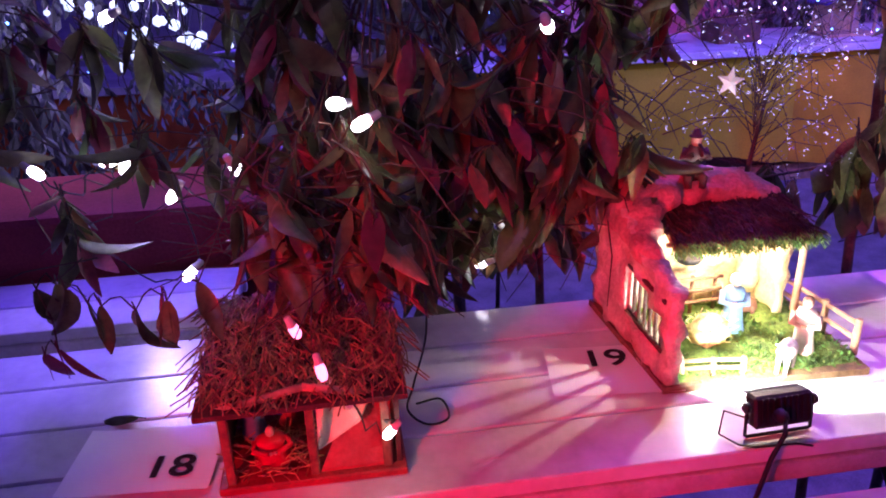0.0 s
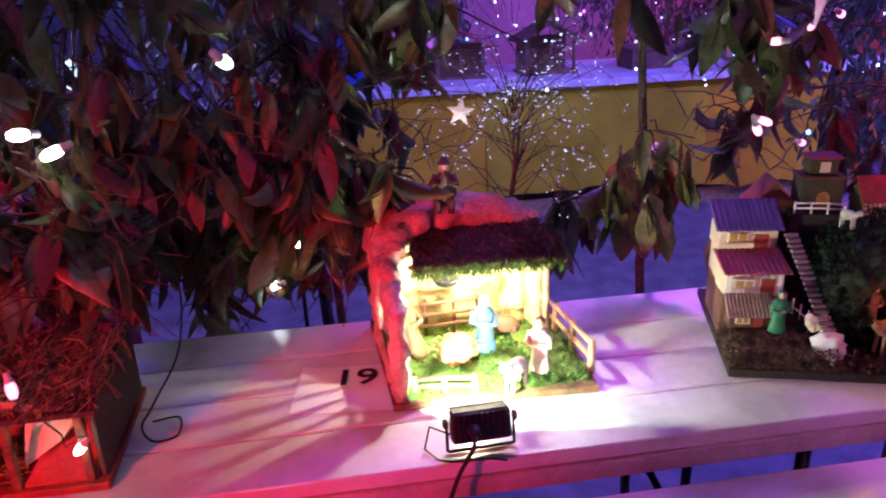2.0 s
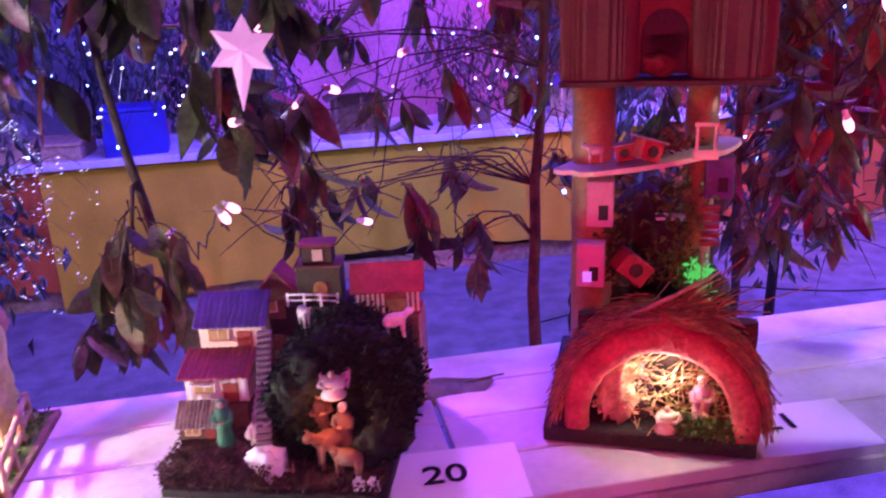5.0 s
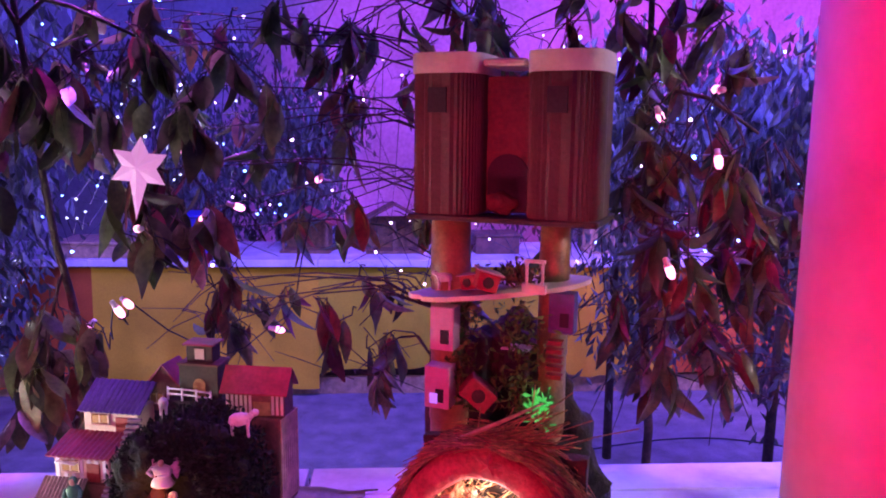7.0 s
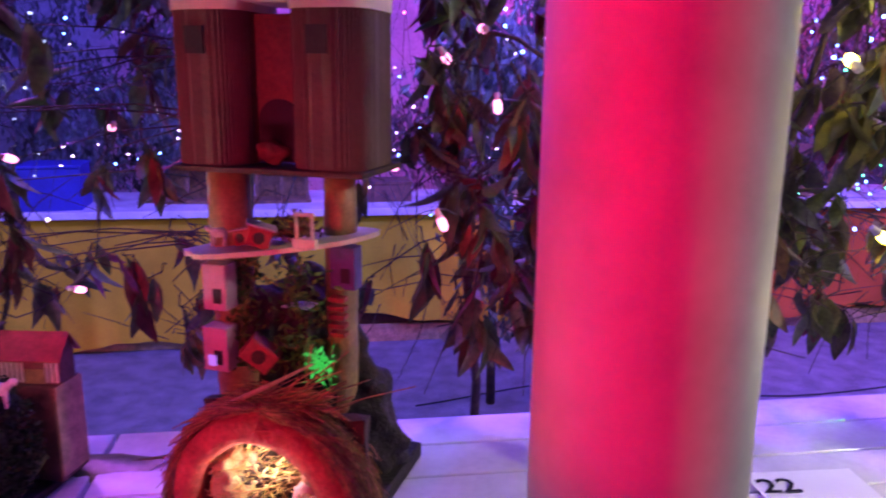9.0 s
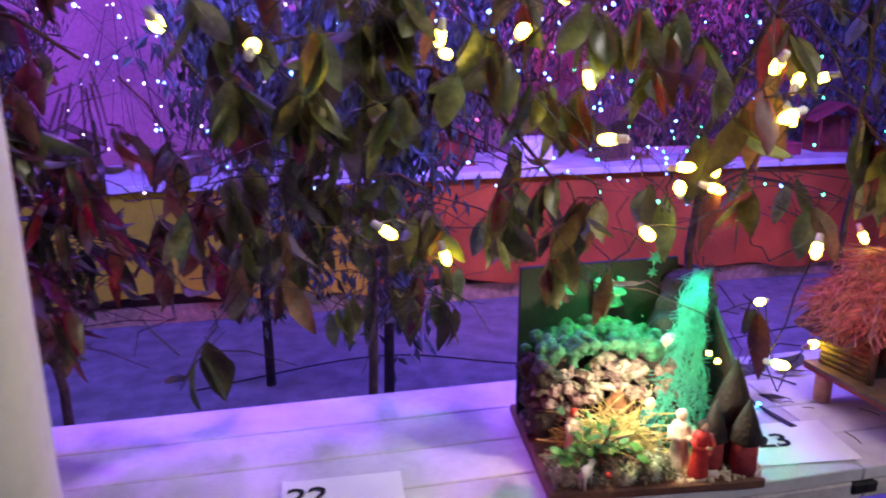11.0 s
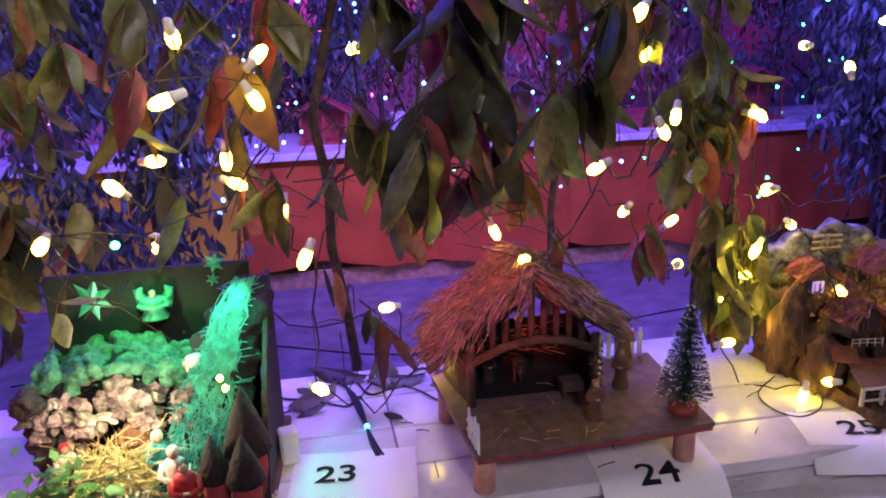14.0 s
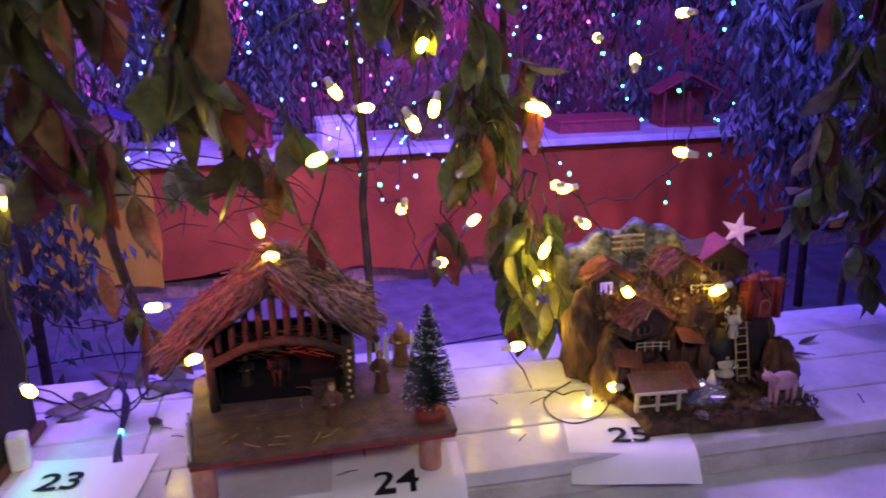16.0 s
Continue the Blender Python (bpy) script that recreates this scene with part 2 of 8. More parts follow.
M = {
    "plank": mat("white_planks", (0.72, 0.70, 0.70), 0.18, vary=0.2, scale=6, bump=0.05, fine=60, spread=0.05),
    "edge": mat("table_edge", (0.62, 0.58, 0.56), 0.45, vary=0.25, scale=12),
    "steel": mat("black_steel", (0.02, 0.02, 0.022), 0.4, 0.6),
    "black": mat("black_plastic", (0.010, 0.010, 0.011), 0.6, vary=0.3),
    "cable": mat("cable", (0.012, 0.014, 0.012), 0.5),
    "gravel": mat("speckled_floor", (0.17, 0.155, 0.165), 0.7, vary=0.35, scale=9, fine=170, bump=0.4),
    "skirt_yellow": mat("yellow_cloth", (0.62, 0.42, 0.03), 0.8, vary=0.22, scale=3, fine=160),
    "skirt_olive": mat("olive_cloth", (0.52, 0.44, 0.03), 0.8, vary=0.22, scale=3, fine=160),
    "skirt_orange": mat("orange_cloth", (0.60, 0.38, 0.03), 0.8, vary=0.22, scale=3, fine=160),
    "skirt_red": mat("red_cloth", (0.46, 0.11, 0.028), 0.8, vary=0.25, scale=3, fine=160),
    "maroon": mat("maroon_cloth", (0.21, 0.036, 0.045), 0.85, vary=0.3, scale=3, fine=160),
    "plaster": mat("wall_plaster", (0.55, 0.50, 0.50), 0.85, vary=0.3, scale=1.2, fine=30),
    "pillar": mat("pillar_paint", (0.74, 0.72, 0.70), 0.5, vary=0.16, scale=5, fine=50, bump=0.06),
    "paper": mat("paper", (0.86, 0.85, 0.84), 0.6, vary=0.05, scale=8, bump=0.02),
    "lining": mat("interior_shade", (0.004, 0.004, 0.005), 0.9, vary=0.4, scale=30),
    "ink": mat("ink", (0.006, 0.006, 0.008), 0.95, vary=0.1),
    "leaf": mat("leaf", (0.105, 0.13, 0.05), 0.34, vary=0.45, scale=22, bump=0.12, fine=90, spread=0.55, thin=0.34),
    "leaf_green": mat("fresh_green_leaf", (0.09, 0.24, 0.045), 0.34, vary=0.3, scale=22, bump=0.12, fine=90, spread=0.25, thin=0.3),
    "leaf_red": mat("withered_redlit_leaf", (0.20, 0.085, 0.04), 0.5, vary=0.4, scale=22, bump=0.15, fine=90, spread=0.5, thin=0.3),
    "far_leaf": mat("small_leaf", (0.12, 0.15, 0.12), 0.45, vary=0.4, scale=5, spread=0.5, thin=0.2, island=True),
    "bark": mat("bark", (0.075, 0.05, 0.035), 0.85, vary=0.5, scale=30, bump=0.5),
    "oldwood": mat("old_wood", (0.085, 0.05, 0.038), 0.7, vary=0.5, scale=40, bump=0.3),
    "floorwood": mat("worn_board", (0.165, 0.100, 0.078), 0.65, vary=0.35, scale=40, bump=0.25, fine=200),
    "darkstraw": mat("dark_straw", (0.25, 0.155, 0.105), 0.7, vary=0.5, scale=60, spread=0.32, island=True),
    "barkslab": mat("bark_slab", (0.12, 0.06, 0.04), 0.9, vary=0.65, scale=55, fine=190, bump=0.9, stretch=(1, 1, 0.22)),
    "rust": mat("rusty_card", (0.19, 0.06, 0.034), 0.75, vary=0.4, scale=26, bump=0.4),
    "rustraw": mat("rusty_straw", (0.20, 0.075, 0.040), 0.75, vary=0.4, scale=60, spread=0.4, island=True),
    "ridge": mat("painted_cork", (0.30, 0.30, 0.36), 0.9, vary=0.6, scale=46, bump=0.9, second=(0.04, 0.036, 0.04)),
    "palestone": mat("pale_stone", (0.36, 0.31, 0.26), 0.85, vary=0.45, scale=60, bump=0.8, spread=0.6, second=(0.07, 0.06, 0.045)),
    "greymoss": mat("grey_moss", (0.34, 0.34, 0.22), 0.95, vary=0.6, scale=50, bump=0.8, spread=0.6, island=True),
    "fresh": mat("fresh_leaf", (0.075, 0.20, 0.04), 0.45, vary=0.35, scale=40, thin=0.2),
    "pinkwood": mat("pink_stained_dowel", (0.56, 0.26, 0.20), 0.5, vary=0.25, scale=30),
    "amber": mat("amber_card", (0.42, 0.25, 0.07), 0.6, vary=0.3, scale=40),
    "tinyled": mat("cold_led_and_glint", (0.8, 0.85, 0.9), 0.3, vary=0.02, bump=0, glow=(0.55, 0.75, 1.0), power=1.6),
    "straw": mat("straw", (0.34, 0.19, 0.075), 0.7, vary=0.4, scale=60, spread=0.4, island=True),
    "hay": mat("hay", (0.50, 0.36, 0.12), 0.7, vary=0.4, scale=60, spread=0.4, island=True),
    "palehay": mat("pale_hay", (0.55, 0.46, 0.18), 0.7, vary=0.4, scale=60, spread=0.3, island=True),
    "wood": mat("wood", (0.20, 0.105, 0.05), 0.65, vary=0.45, scale=35, bump=0.25),
    "palewood": mat("pale_wood", (0.46, 0.30, 0.17), 0.6, vary=0.3, scale=35),
    "darkwood": mat("dark_wood", (0.055, 0.03, 0.02), 0.7, vary=0.4, scale=35, bump=0.25),
    "redwood": mat("red_stained_wood", (0.30, 0.045, 0.03), 0.55, vary=0.35, scale=30),
    "redcloth": mat("red_felt", (0.40, 0.05, 0.055), 0.85, vary=0.25, scale=25, bump=0.3),
    "archfelt": mat("arch_felt", (0.58, 0.13, 0.10), 0.85, vary=0.55, scale=22, bump=0.6, second=(0.36, 0.05, 0.05)),
    "stone": mat("stone_plaster", (0.58, 0.46, 0.37), 0.9, vary=0.35, scale=25, bump=0.6),
    "redrock": mat("reddish_plaster", (0.50, 0.25, 0.21), 0.95, vary=0.4, scale=25, bump=0.7),
    "yellowstone": mat("ochre_plaster", (0.66, 0.53, 0.26), 0.9, vary=0.3, scale=22, bump=0.5),
    "rock": mat("rock", (0.34, 0.29, 0.24), 0.85, vary=0.5, scale=28, bump=0.6, spread=0.3, island=True),
    "emerald": mat("emerald_moss", (0.03, 0.17, 0.09), 0.7, vary=0.5, scale=60, bump=0.5),
    "moss": mat("moss", (0.07, 0.17, 0.03), 0.95, vary=0.5, scale=40, bump=0.9, spread=0.4, island=True),
    "darkmoss": mat("dark_moss", (0.008, 0.017, 0.006), 0.95, vary=0.8, scale=40, bump=0.9, spread=0.4, island=True),
    "brownmoss": mat("brown_moss", (0.13, 0.09, 0.035), 0.95, vary=0.5, scale=40, bump=0.9, spread=0.4, island=True),
    "thatchdark": mat("dark_thatch", (0.055, 0.035, 0.018), 0.95, vary=0.5, scale=40, bump=0.9, spread=0.4, island=True),
    "earth": mat("dark_earth", (0.095, 0.055, 0.035), 0.95, vary=0.6, scale=45, bump=0.8, spread=0.4, island=True),
    "robe_green": mat("green_robe", (0.03, 0.20, 0.09), 0.6, vary=0.25, scale=50),
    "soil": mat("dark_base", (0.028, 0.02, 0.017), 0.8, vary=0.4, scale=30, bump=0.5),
    "cream": mat("cream_card", (0.72, 0.60, 0.42), 0.7, vary=0.15, scale=20),
    "white": mat("white_paint", (0.80, 0.78, 0.75), 0.55, vary=0.1, scale=20),
    "roof_red": mat("red_card_roof", (0.32, 0.05, 0.05), 0.6, vary=0.3, scale=30),
    "stripe_roof": mat("ridged_card", (0.34, 0.25, 0.20), 0.6, vary=0.3, scale=30),
    "olive_card": mat("olive_card", (0.07, 0.06, 0.03), 0.75, vary=0.35, scale=20),
    "roof_blue": mat("violet_card_roof", (0.11, 0.07, 0.24), 0.6, vary=0.3, scale=30),
    "brown": mat("brown_card", (0.16, 0.075, 0.045), 0.75, vary=0.35, scale=20),
    "corrug": mat("corrugated_card", (0.105, 0.055, 0.042), 0.75, vary=0.25, scale=14),
    "bamboo": mat("cane", (0.30, 0.21, 0.08), 0.4, vary=0.35, scale=14),
    "stairs": mat("stair_card", (0.30, 0.20, 0.22), 0.7, vary=0.3, scale=30),
    "pink": mat("pink_box", (0.55, 0.30, 0.38), 0.6, vary=0.15, scale=20),
    "skin": mat("figure_skin", (0.52, 0.32, 0.22), 0.6, vary=0.12, scale=60),
    "robe_blue": mat("blue_robe", (0.10, 0.22, 0.34), 0.6, vary=0.2, scale=50),
    "robe_teal": mat("teal_robe", (0.05, 0.28, 0.28), 0.6, vary=0.2, scale=50),
    "robe_red": mat("red_robe", (0.50, 0.03, 0.03), 0.6, vary=0.2, scale=50),
    "robe_brown": mat("brown_robe", (0.26, 0.13, 0.06), 0.65, vary=0.25, scale=50),
    "darkrobe": mat("near_black_robe", (0.06, 0.03, 0.03), 0.7, vary=0.4, scale=60),
    "oldrobe": mat("dark_robe", (0.16, 0.07, 0.045), 0.65, vary=0.3, scale=50),
    "robe_white": mat("white_robe", (0.70, 0.64, 0.55), 0.6, vary=0.15, scale=50),
    "wool": mat("sheep_wool", (0.72, 0.68, 0.60), 0.85, vary=0.15, scale=90, bump=0.6),
    "ox": mat("ox_hide", (0.24, 0.11, 0.06), 0.7, vary=0.25, scale=50),
    "net": mat("net", (0.06, 0.42, 0.34), 0.6, vary=0.2, scale=80),
    "tinsel": mat("glitter", (0.75, 0.75, 0.80), 0.15, 0.85, vary=0.1),
    "board": mat("black_board", (0.014, 0.024, 0.017), 0.8, vary=0.3, scale=10),
    "bluebox": mat("blue_box", (0.03, 0.04, 0.30), 0.5, vary=0.2, scale=8),
    "brush": mat("brush_needles", (0.028, 0.06, 0.035), 0.6, vary=0.3, scale=40, spread=0.3, island=True),
    "frost": mat("frosted_tips", (0.65, 0.70, 0.68), 0.5, vary=0.1),
    "bead": mat("crystal_bead", (0.66, 0.66, 0.74), 0.15, 0.6, vary=0.2, spread=0.6, island=True),
    # green lamp light is put into this base colour
    "green_foil": mat("green_foil", (0.04, 0.42, 0.24), 0.35, 0.3, vary=0.2, scale=60),
    "starlamp": mat("paper_star", (0.80, 0.74, 0.72), 0.6, vary=0.08, thin=0.3, glow=(1.0, 0.42, 0.80), power=0.30),
    "warm": mat("warm_bulb", (0.9, 0.85, 0.7), 0.3, vary=0.02, bump=0, glow=(1.0, 0.76, 0.038), power=27),
    "cool": mat("cool_bulb", (0.9, 0.9, 0.9), 0.3, vary=0.02, bump=0, glow=(0.86, 0.96, 1.0), power=17),
    "rosy": mat("rosy_bulb", (0.9, 0.8, 0.8), 0.3, vary=0.02, bump=0, glow=(1.0, 0.30, 0.55), power=2.6),
    "cap": mat("bulb_socket", (0.66, 0.62, 0.55), 0.5, vary=0.1),
    "blue_led": mat("blue_led", (0.3, 0.3, 0.9), 0.3, vary=0.02, bump=0, glow=(0.08, 0.24, 1.0), power=14),
    "white_led": mat("white_led", (0.9, 0.9, 0.9), 0.3, vary=0.02, bump=0, glow=(0.80, 0.62, 1.0), power=5),
    "green_led": mat("green_led", (0.3, 0.9, 0.5), 0.3, vary=0.02, bump=0, glow=(0.03, 1.0, 0.38), power=10),
    "sprig": mat("lit_sprig", (0.03, 0.28, 0.07), 0.5, vary=0.4, scale=60, glow=(0.02, 1.0, 0.14), power=0.28),
    "violet_pane": mat("violet_pane", (0.4, 0.3, 0.8), 0.4, vary=0.1, glow=(0.32, 0.22, 1.0), power=0.5),
    "cyan_led": mat("cyan_led", (0.3, 0.8, 0.9), 0.3, vary=0.02, bump=0, glow=(0.05, 0.55, 1.0), power=8),
    "pink_led": mat("pink_led", (0.9, 0.3, 0.6), 0.3, vary=0.02, bump=0, glow=(1.0, 0.10, 0.40), power=7),
}
# matt cloth shows little of the lamps' sheen
for key in ("skirt_yellow", "skirt_olive", "skirt_orange", "skirt_red", "maroon"):
    M[key].node_tree.nodes["Principled BSDF"].inputs["Specular IOR Level"].default_value = 0.08

# ---- tools ----
rng = random.Random(7)


def part(name, bm, material, parent=None, label="", smooth=False, m=None):
    """Links a bmesh as one mesh object, under a thing or a part."""
    me = bpy.data.meshes.new(name)
    if smooth:
        for f in bm.faces:
            f.smooth = True
    bm.to_mesh(me)
    bm.free()
    for one in material if isinstance(material, (list, tuple)) else [material]:
        me.materials.append(M[one])
    ob = new(name, me)
    ob.parent = parent
    if m is not None:
        ob.matrix_basis = m
    if label:
        ob["label"] = label
    return ob


def thing(name, x, y, z, rz, label, category, group="", kind=""):
    ob = new(name)
    ob.empty_display_size = 0.05
    ob.matrix_basis = pose(x, y, z, 0, 0, rz)
    return tagged(ob, label, category, group, kind)


def box(bm, x0, x1, y0, y1, z0, z1, m=None, mi=0, bev=0.0):
    vs = [bm.verts.new((x, y, z)) for x in (x0, x1) for y in (y0, y1) for z in (z0, z1)]
    if m is not None:
        for v in vs:
            v.co = m @ v.co
    fs = []
    for q in ((0, 1, 3, 2), (4, 6, 7, 5), (0, 4, 5, 1), (2, 3, 7, 6), (0, 2, 6, 4), (1, 5, 7, 3)):
        f = bm.faces.new([vs[i] for i in q])
        f.material_index = mi
        fs.append(f)
    if bev:
        es = list({e for f in fs for e in f.edges})
        bmesh.ops.bevel(bm, geom=es, offset=bev, segments=1, affect="EDGES")
    return bm


def tube(bm, pts, r, n=8, mi=0, caps=True):
    """A pipe along points; r: one radius or one a point."""
    pts = [Vector(p) for p in pts]
    rs = r if isinstance(r, (list, tuple)) else [r] * len(pts)
    rings = []
    for i, p in enumerate(pts):
        d = (pts[min(i + 1, len(pts) - 1)] - pts[max(i - 1, 0)])
        d = d.normalized() if d.length > 1e-9 else Vector((0, 0, 1))
        a = d.cross(Vector((0, 1, 0)) if abs(d.y) < 0.9 else Vector((1, 0, 0))).normalized()
        b = d.cross(a)
        rings.append([bm.verts.new(p + (a * math.cos(k * 2 * math.pi / n) + b * math.sin(k * 2 * math.pi / n)) * rs[i]) for k in range(n)])
    for u, w in zip(rings, rings[1:]):
        for k in range(n):
            f = bm.faces.new((u[k], u[(k + 1) % n], w[(k + 1) % n], w[k]))
            f.material_index, f.smooth = mi, n > 5
    if caps:
        for ring in (rings[0][::-1], rings[-1]):
            bm.faces.new(ring).material_index = mi
    return bm


def lathe(bm, prof, n=16, m=None, mi=0, squash=1.0):
    """Turned form from (radius, height) pairs."""
    rings = []
    for r, z in prof:
        ring = []
        for k in range(n):
            co = Vector((max(r, 1e-4) * math.cos(k * 2 * math.pi / n), max(r, 1e-4) * squash * math.sin(k * 2 * math.pi / n), z))
            ring.append(bm.verts.new(m @ co if m is not None else co))
        rings.append(ring)
    for u, w in zip(rings, rings[1:]):
        for k in range(n):
            f = bm.faces.new((u[k], u[(k + 1) % n], w[(k + 1) % n], w[k]))
            f.material_index, f.smooth = mi, True
    bm.faces.new(rings[0][::-1]).material_index = mi
    bm.faces.new(rings[-1]).material_index = mi
    return bm


def blob(bm, c, r, rough=0.15, sub=2, mi=0, seed=0.0, freq=1.6, smooth=True):
    """A lumpy ball; r: radii."""
    r = Vector(r if isinstance(r, (tuple, list)) else (r, r, r))
    res = bmesh.ops.create_icosphere(bm, subdivisions=sub, radius=1.0)
    for v in res["verts"]:
        d = 1 + rough * noise.noise(v.co * freq + Vector((seed, seed * 1.7, seed * 0.3))) * 2
        v.co = Vector(c) + Vector((v.co.x * r.x, v.co.y * r.y, v.co.z * r.z)) * d
        for f in v.link_faces:
            f.material_index, f.smooth = mi, smooth
    return bm


def strands(bm, n, place, length, r=0.0009, mi=0):
    """Loose stalks: place() gives a root and a way."""
    for _ in range(n):
        p, d = place()
        p, d = Vector(p), Vector(d).normalized()
        L = length * rng.uniform(0.5, 1.2)
        side = d.cross(Vector((rng.uniform(-1, 1), rng.uniform(-1, 1), rng.uniform(-1, 1)))).normalized()
        up = d.cross(side)
        bend = up * L * rng.uniform(-0.12, 0.12)
        pts = [p, p + d * L * 0.5 + bend, p + d * L]
        rows = []
        for q in pts:
            rows.append([bm.verts.new(q + side * r), bm.verts.new(q - side * r * 0.5 + up * r), bm.verts.new(q - side * r * 0.5 - up * r)])
        for u, w in zip(rows, rows[1:]):
            for k in range(3):
                bm.faces.new((u[k], u[(k + 1) % 3], w[(k + 1) % 3], w[k])).material_index = mi
    return bm


def tufts(bm, n, place, size, mi=0):
    """Small leafy flakes that make moss."""
    for _ in range(n):
        p = Vector(place())
        for _ in range(2):
            a, b = Vector((rng.gauss(0, 1), rng.gauss(0, 1), rng.gauss(0, 1) + 0.5)).normalized(), Vector((rng.gauss(0, 1), rng.gauss(0, 1), rng.gauss(0, 1))).normalized()
            s = size * rng.uniform(0.5, 1.2)
            f = bm.faces.new([bm.verts.new(p), bm.verts.new(p + a * s + b * s * 0.35), bm.verts.new(p + a * s * 1.5), bm.verts.new(p + a * s - b * s * 0.35)])
            f.material_index = mi
    return bm


def figurine(name, x, y, z, h, robe, label, rz=0, lean=0, hood=None, kneel=False, wings=False):
    """A robed carved figure in one plain mesh."""
    bm = bmesh.new()
    k = 0.62 if kneel else 1.0
    w = h * (0.30 if kneel else 0.19)
    lathe(bm, [(w * 1.0, 0), (w * 1.05, h * 0.04), (w * 0.82, h * 0.25 * k), (w * 0.70, h * 0.5 * k), (w * 0.88, h * 0.72 * k), (w * 0.70, h * 0.79 * k), (w * 0.32, h * 0.83 * k)], 14, squash=0.8)
    for v in bm.verts:
        if 0 < v.co.z < h * 0.70 * k:
            a = math.atan2(v.co.y, v.co.x)
            q = 1 + (0.07 * math.sin(a * 7 + h * 300) + 0.05 * math.sin(a * 3 + v.co.z * 60)) * (1 - v.co.z / (h * 0.75 * k))
            v.co.x, v.co.y = v.co.x * q, v.co.y * q
    hd = Vector((0, -h * 0.02, h * 0.83 * k + h * 0.085))
    blob(bm, hd, (h * 0.078, h * 0.085, h * 0.095), 0.03, 2, 1)
    if hood and not wings:
        blob(bm, hd + Vector((0, h * 0.022, h * 0.012)), (h * 0.093, h * 0.09, h * 0.108), 0.06, 2, 2)
    for s in (-1, 1):
        tube(bm, [(s * w * 0.85, 0, h * 0.72 * k), (s * w * 1.0, -w * 0.45, h * 0.56 * k), (s * w * 0.25, -w * 1.0, h * 0.58 * k)], [h * 0.06, h * 0.055, h * 0.038], 8)
        blob(bm, (s * w * 0.12, -w * 1.02, h * 0.585 * k), h * 0.035, 0.05, 1, 1)
        if wings:
            tube(bm, [(s * w * 0.25, w * 0.55, h * 0.50 * k), (s * w * 1.05, w * 0.62, h * 0.74 * k), (s * w * 1.15, w * 0.66, h * 0.98 * k), (s * w * 0.80, w * 0.66, h * 1.12 * k)], [w * 0.22, w * 0.42, w * 0.36, w * 0.10], 8, 2)
            tube(bm, [(s * w * 0.35, w * 0.58, h * 0.62 * k), (s * w * 1.10, w * 0.62, h * 0.50 * k), (s * w * 1.05, w * 0.62, h * 0.20 * k)], [w * 0.25, w * 0.34, w * 0.06], 8, 2)
    ob = part(name, bm, [robe, "skin", hood or robe])
    ob.matrix_basis = pose(x, y, z, -lean, 0, rz)
    return tagged(ob, label, "figurine", "crib figures")


def beast(name, x, y, z, L, coat, label, rz=0, lying=False, horns=False):
    """A small carved animal in one plain mesh, standing or lying."""
    bm = bmesh.new()
    leg = L * (0.08 if lying else 0.42)
    zc = leg + L * 0.2
    blob(bm, (0, 0, zc), (L * 0.42, L * 0.21, L * 0.24), 0.10, 2, 0, 3.1, 2.5)
    blob(bm, (L * 0.50, 0, zc + L * 0.20), (L * 0.16, L * 0.11, L * 0.13), 0.08, 2)
    tube(bm, [(L * 0.28, 0, zc + L * 0.06), (L * 0.46, 0, zc + L * 0.18)], [L * 0.15, L * 0.09], 8)
    for sx in (-0.26, 0.26):
        for sy in (-0.10, 0.10):
            tube(bm, [(L * sx, L * sy, zc), (L * sx, L * sy, leg * 0.5), (L * (sx + 0.02), L * sy, 0)], [L * 0.075, L * 0.05, L * 0.045], 7)
    for s in (-1, 1):
        blob(bm, (L * 0.46, s * L * 0.12, zc + L * 0.27), (L * 0.03, L * 0.07, L * 0.035), 0.0, 1)
        if horns:
            tube(bm, [(L * 0.50, s * L * 0.05, zc + L * 0.30), (L * 0.53, s * L * 0.12, zc + L * 0.38)], [L * 0.025, L * 0.008], 6)
    ob = part(name, bm, coat, smooth=True)
    ob.matrix_basis = pose(x, y, z, 0, 0, rz)
    return tagged(ob, label, "animal figurine", "crib animals")


def text_mesh(words, size):
    cu = bpy.data.curves.new("digits", "FONT")
    cu.body, cu.size, cu.extrude, cu.offset = words, size, 0.0002, size * 0.015
    cu.align_x, cu.align_y = "CENTER", "CENTER"
    tmp = bpy.data.objects.new("digits", cu)
    scene.collection.objects.link(tmp)
    me = bpy.data.meshes.new_from_object(tmp.evaluated_get(bpy.context.evaluated_depsgraph_get()))
    bpy.data.objects.remove(tmp)
    return me


def star_mesh(bm, points, r0, r1, depth, m=None):
    """A pointed star with a raised middle on both sides."""
    ring = []
    for k in range(points * 2):
        a, r = math.pi / 2 + k * math.pi / points, r0 if k % 2 == 0 else r1
        ring.append(bm.verts.new((math.cos(a) * r, 0, math.sin(a) * r)))
    for s in (-1, 1):
        c = bm.verts.new((0, s * depth, 0))
        for k in range(points * 2):
            q = (ring[k], ring[(k + 1) % (points * 2)], c)
            bm.faces.new(q if s < 0 else q[::-1])
    if m is not None:
        bmesh.ops.transform(bm, matrix=m, verts=bm.verts)
    return bm


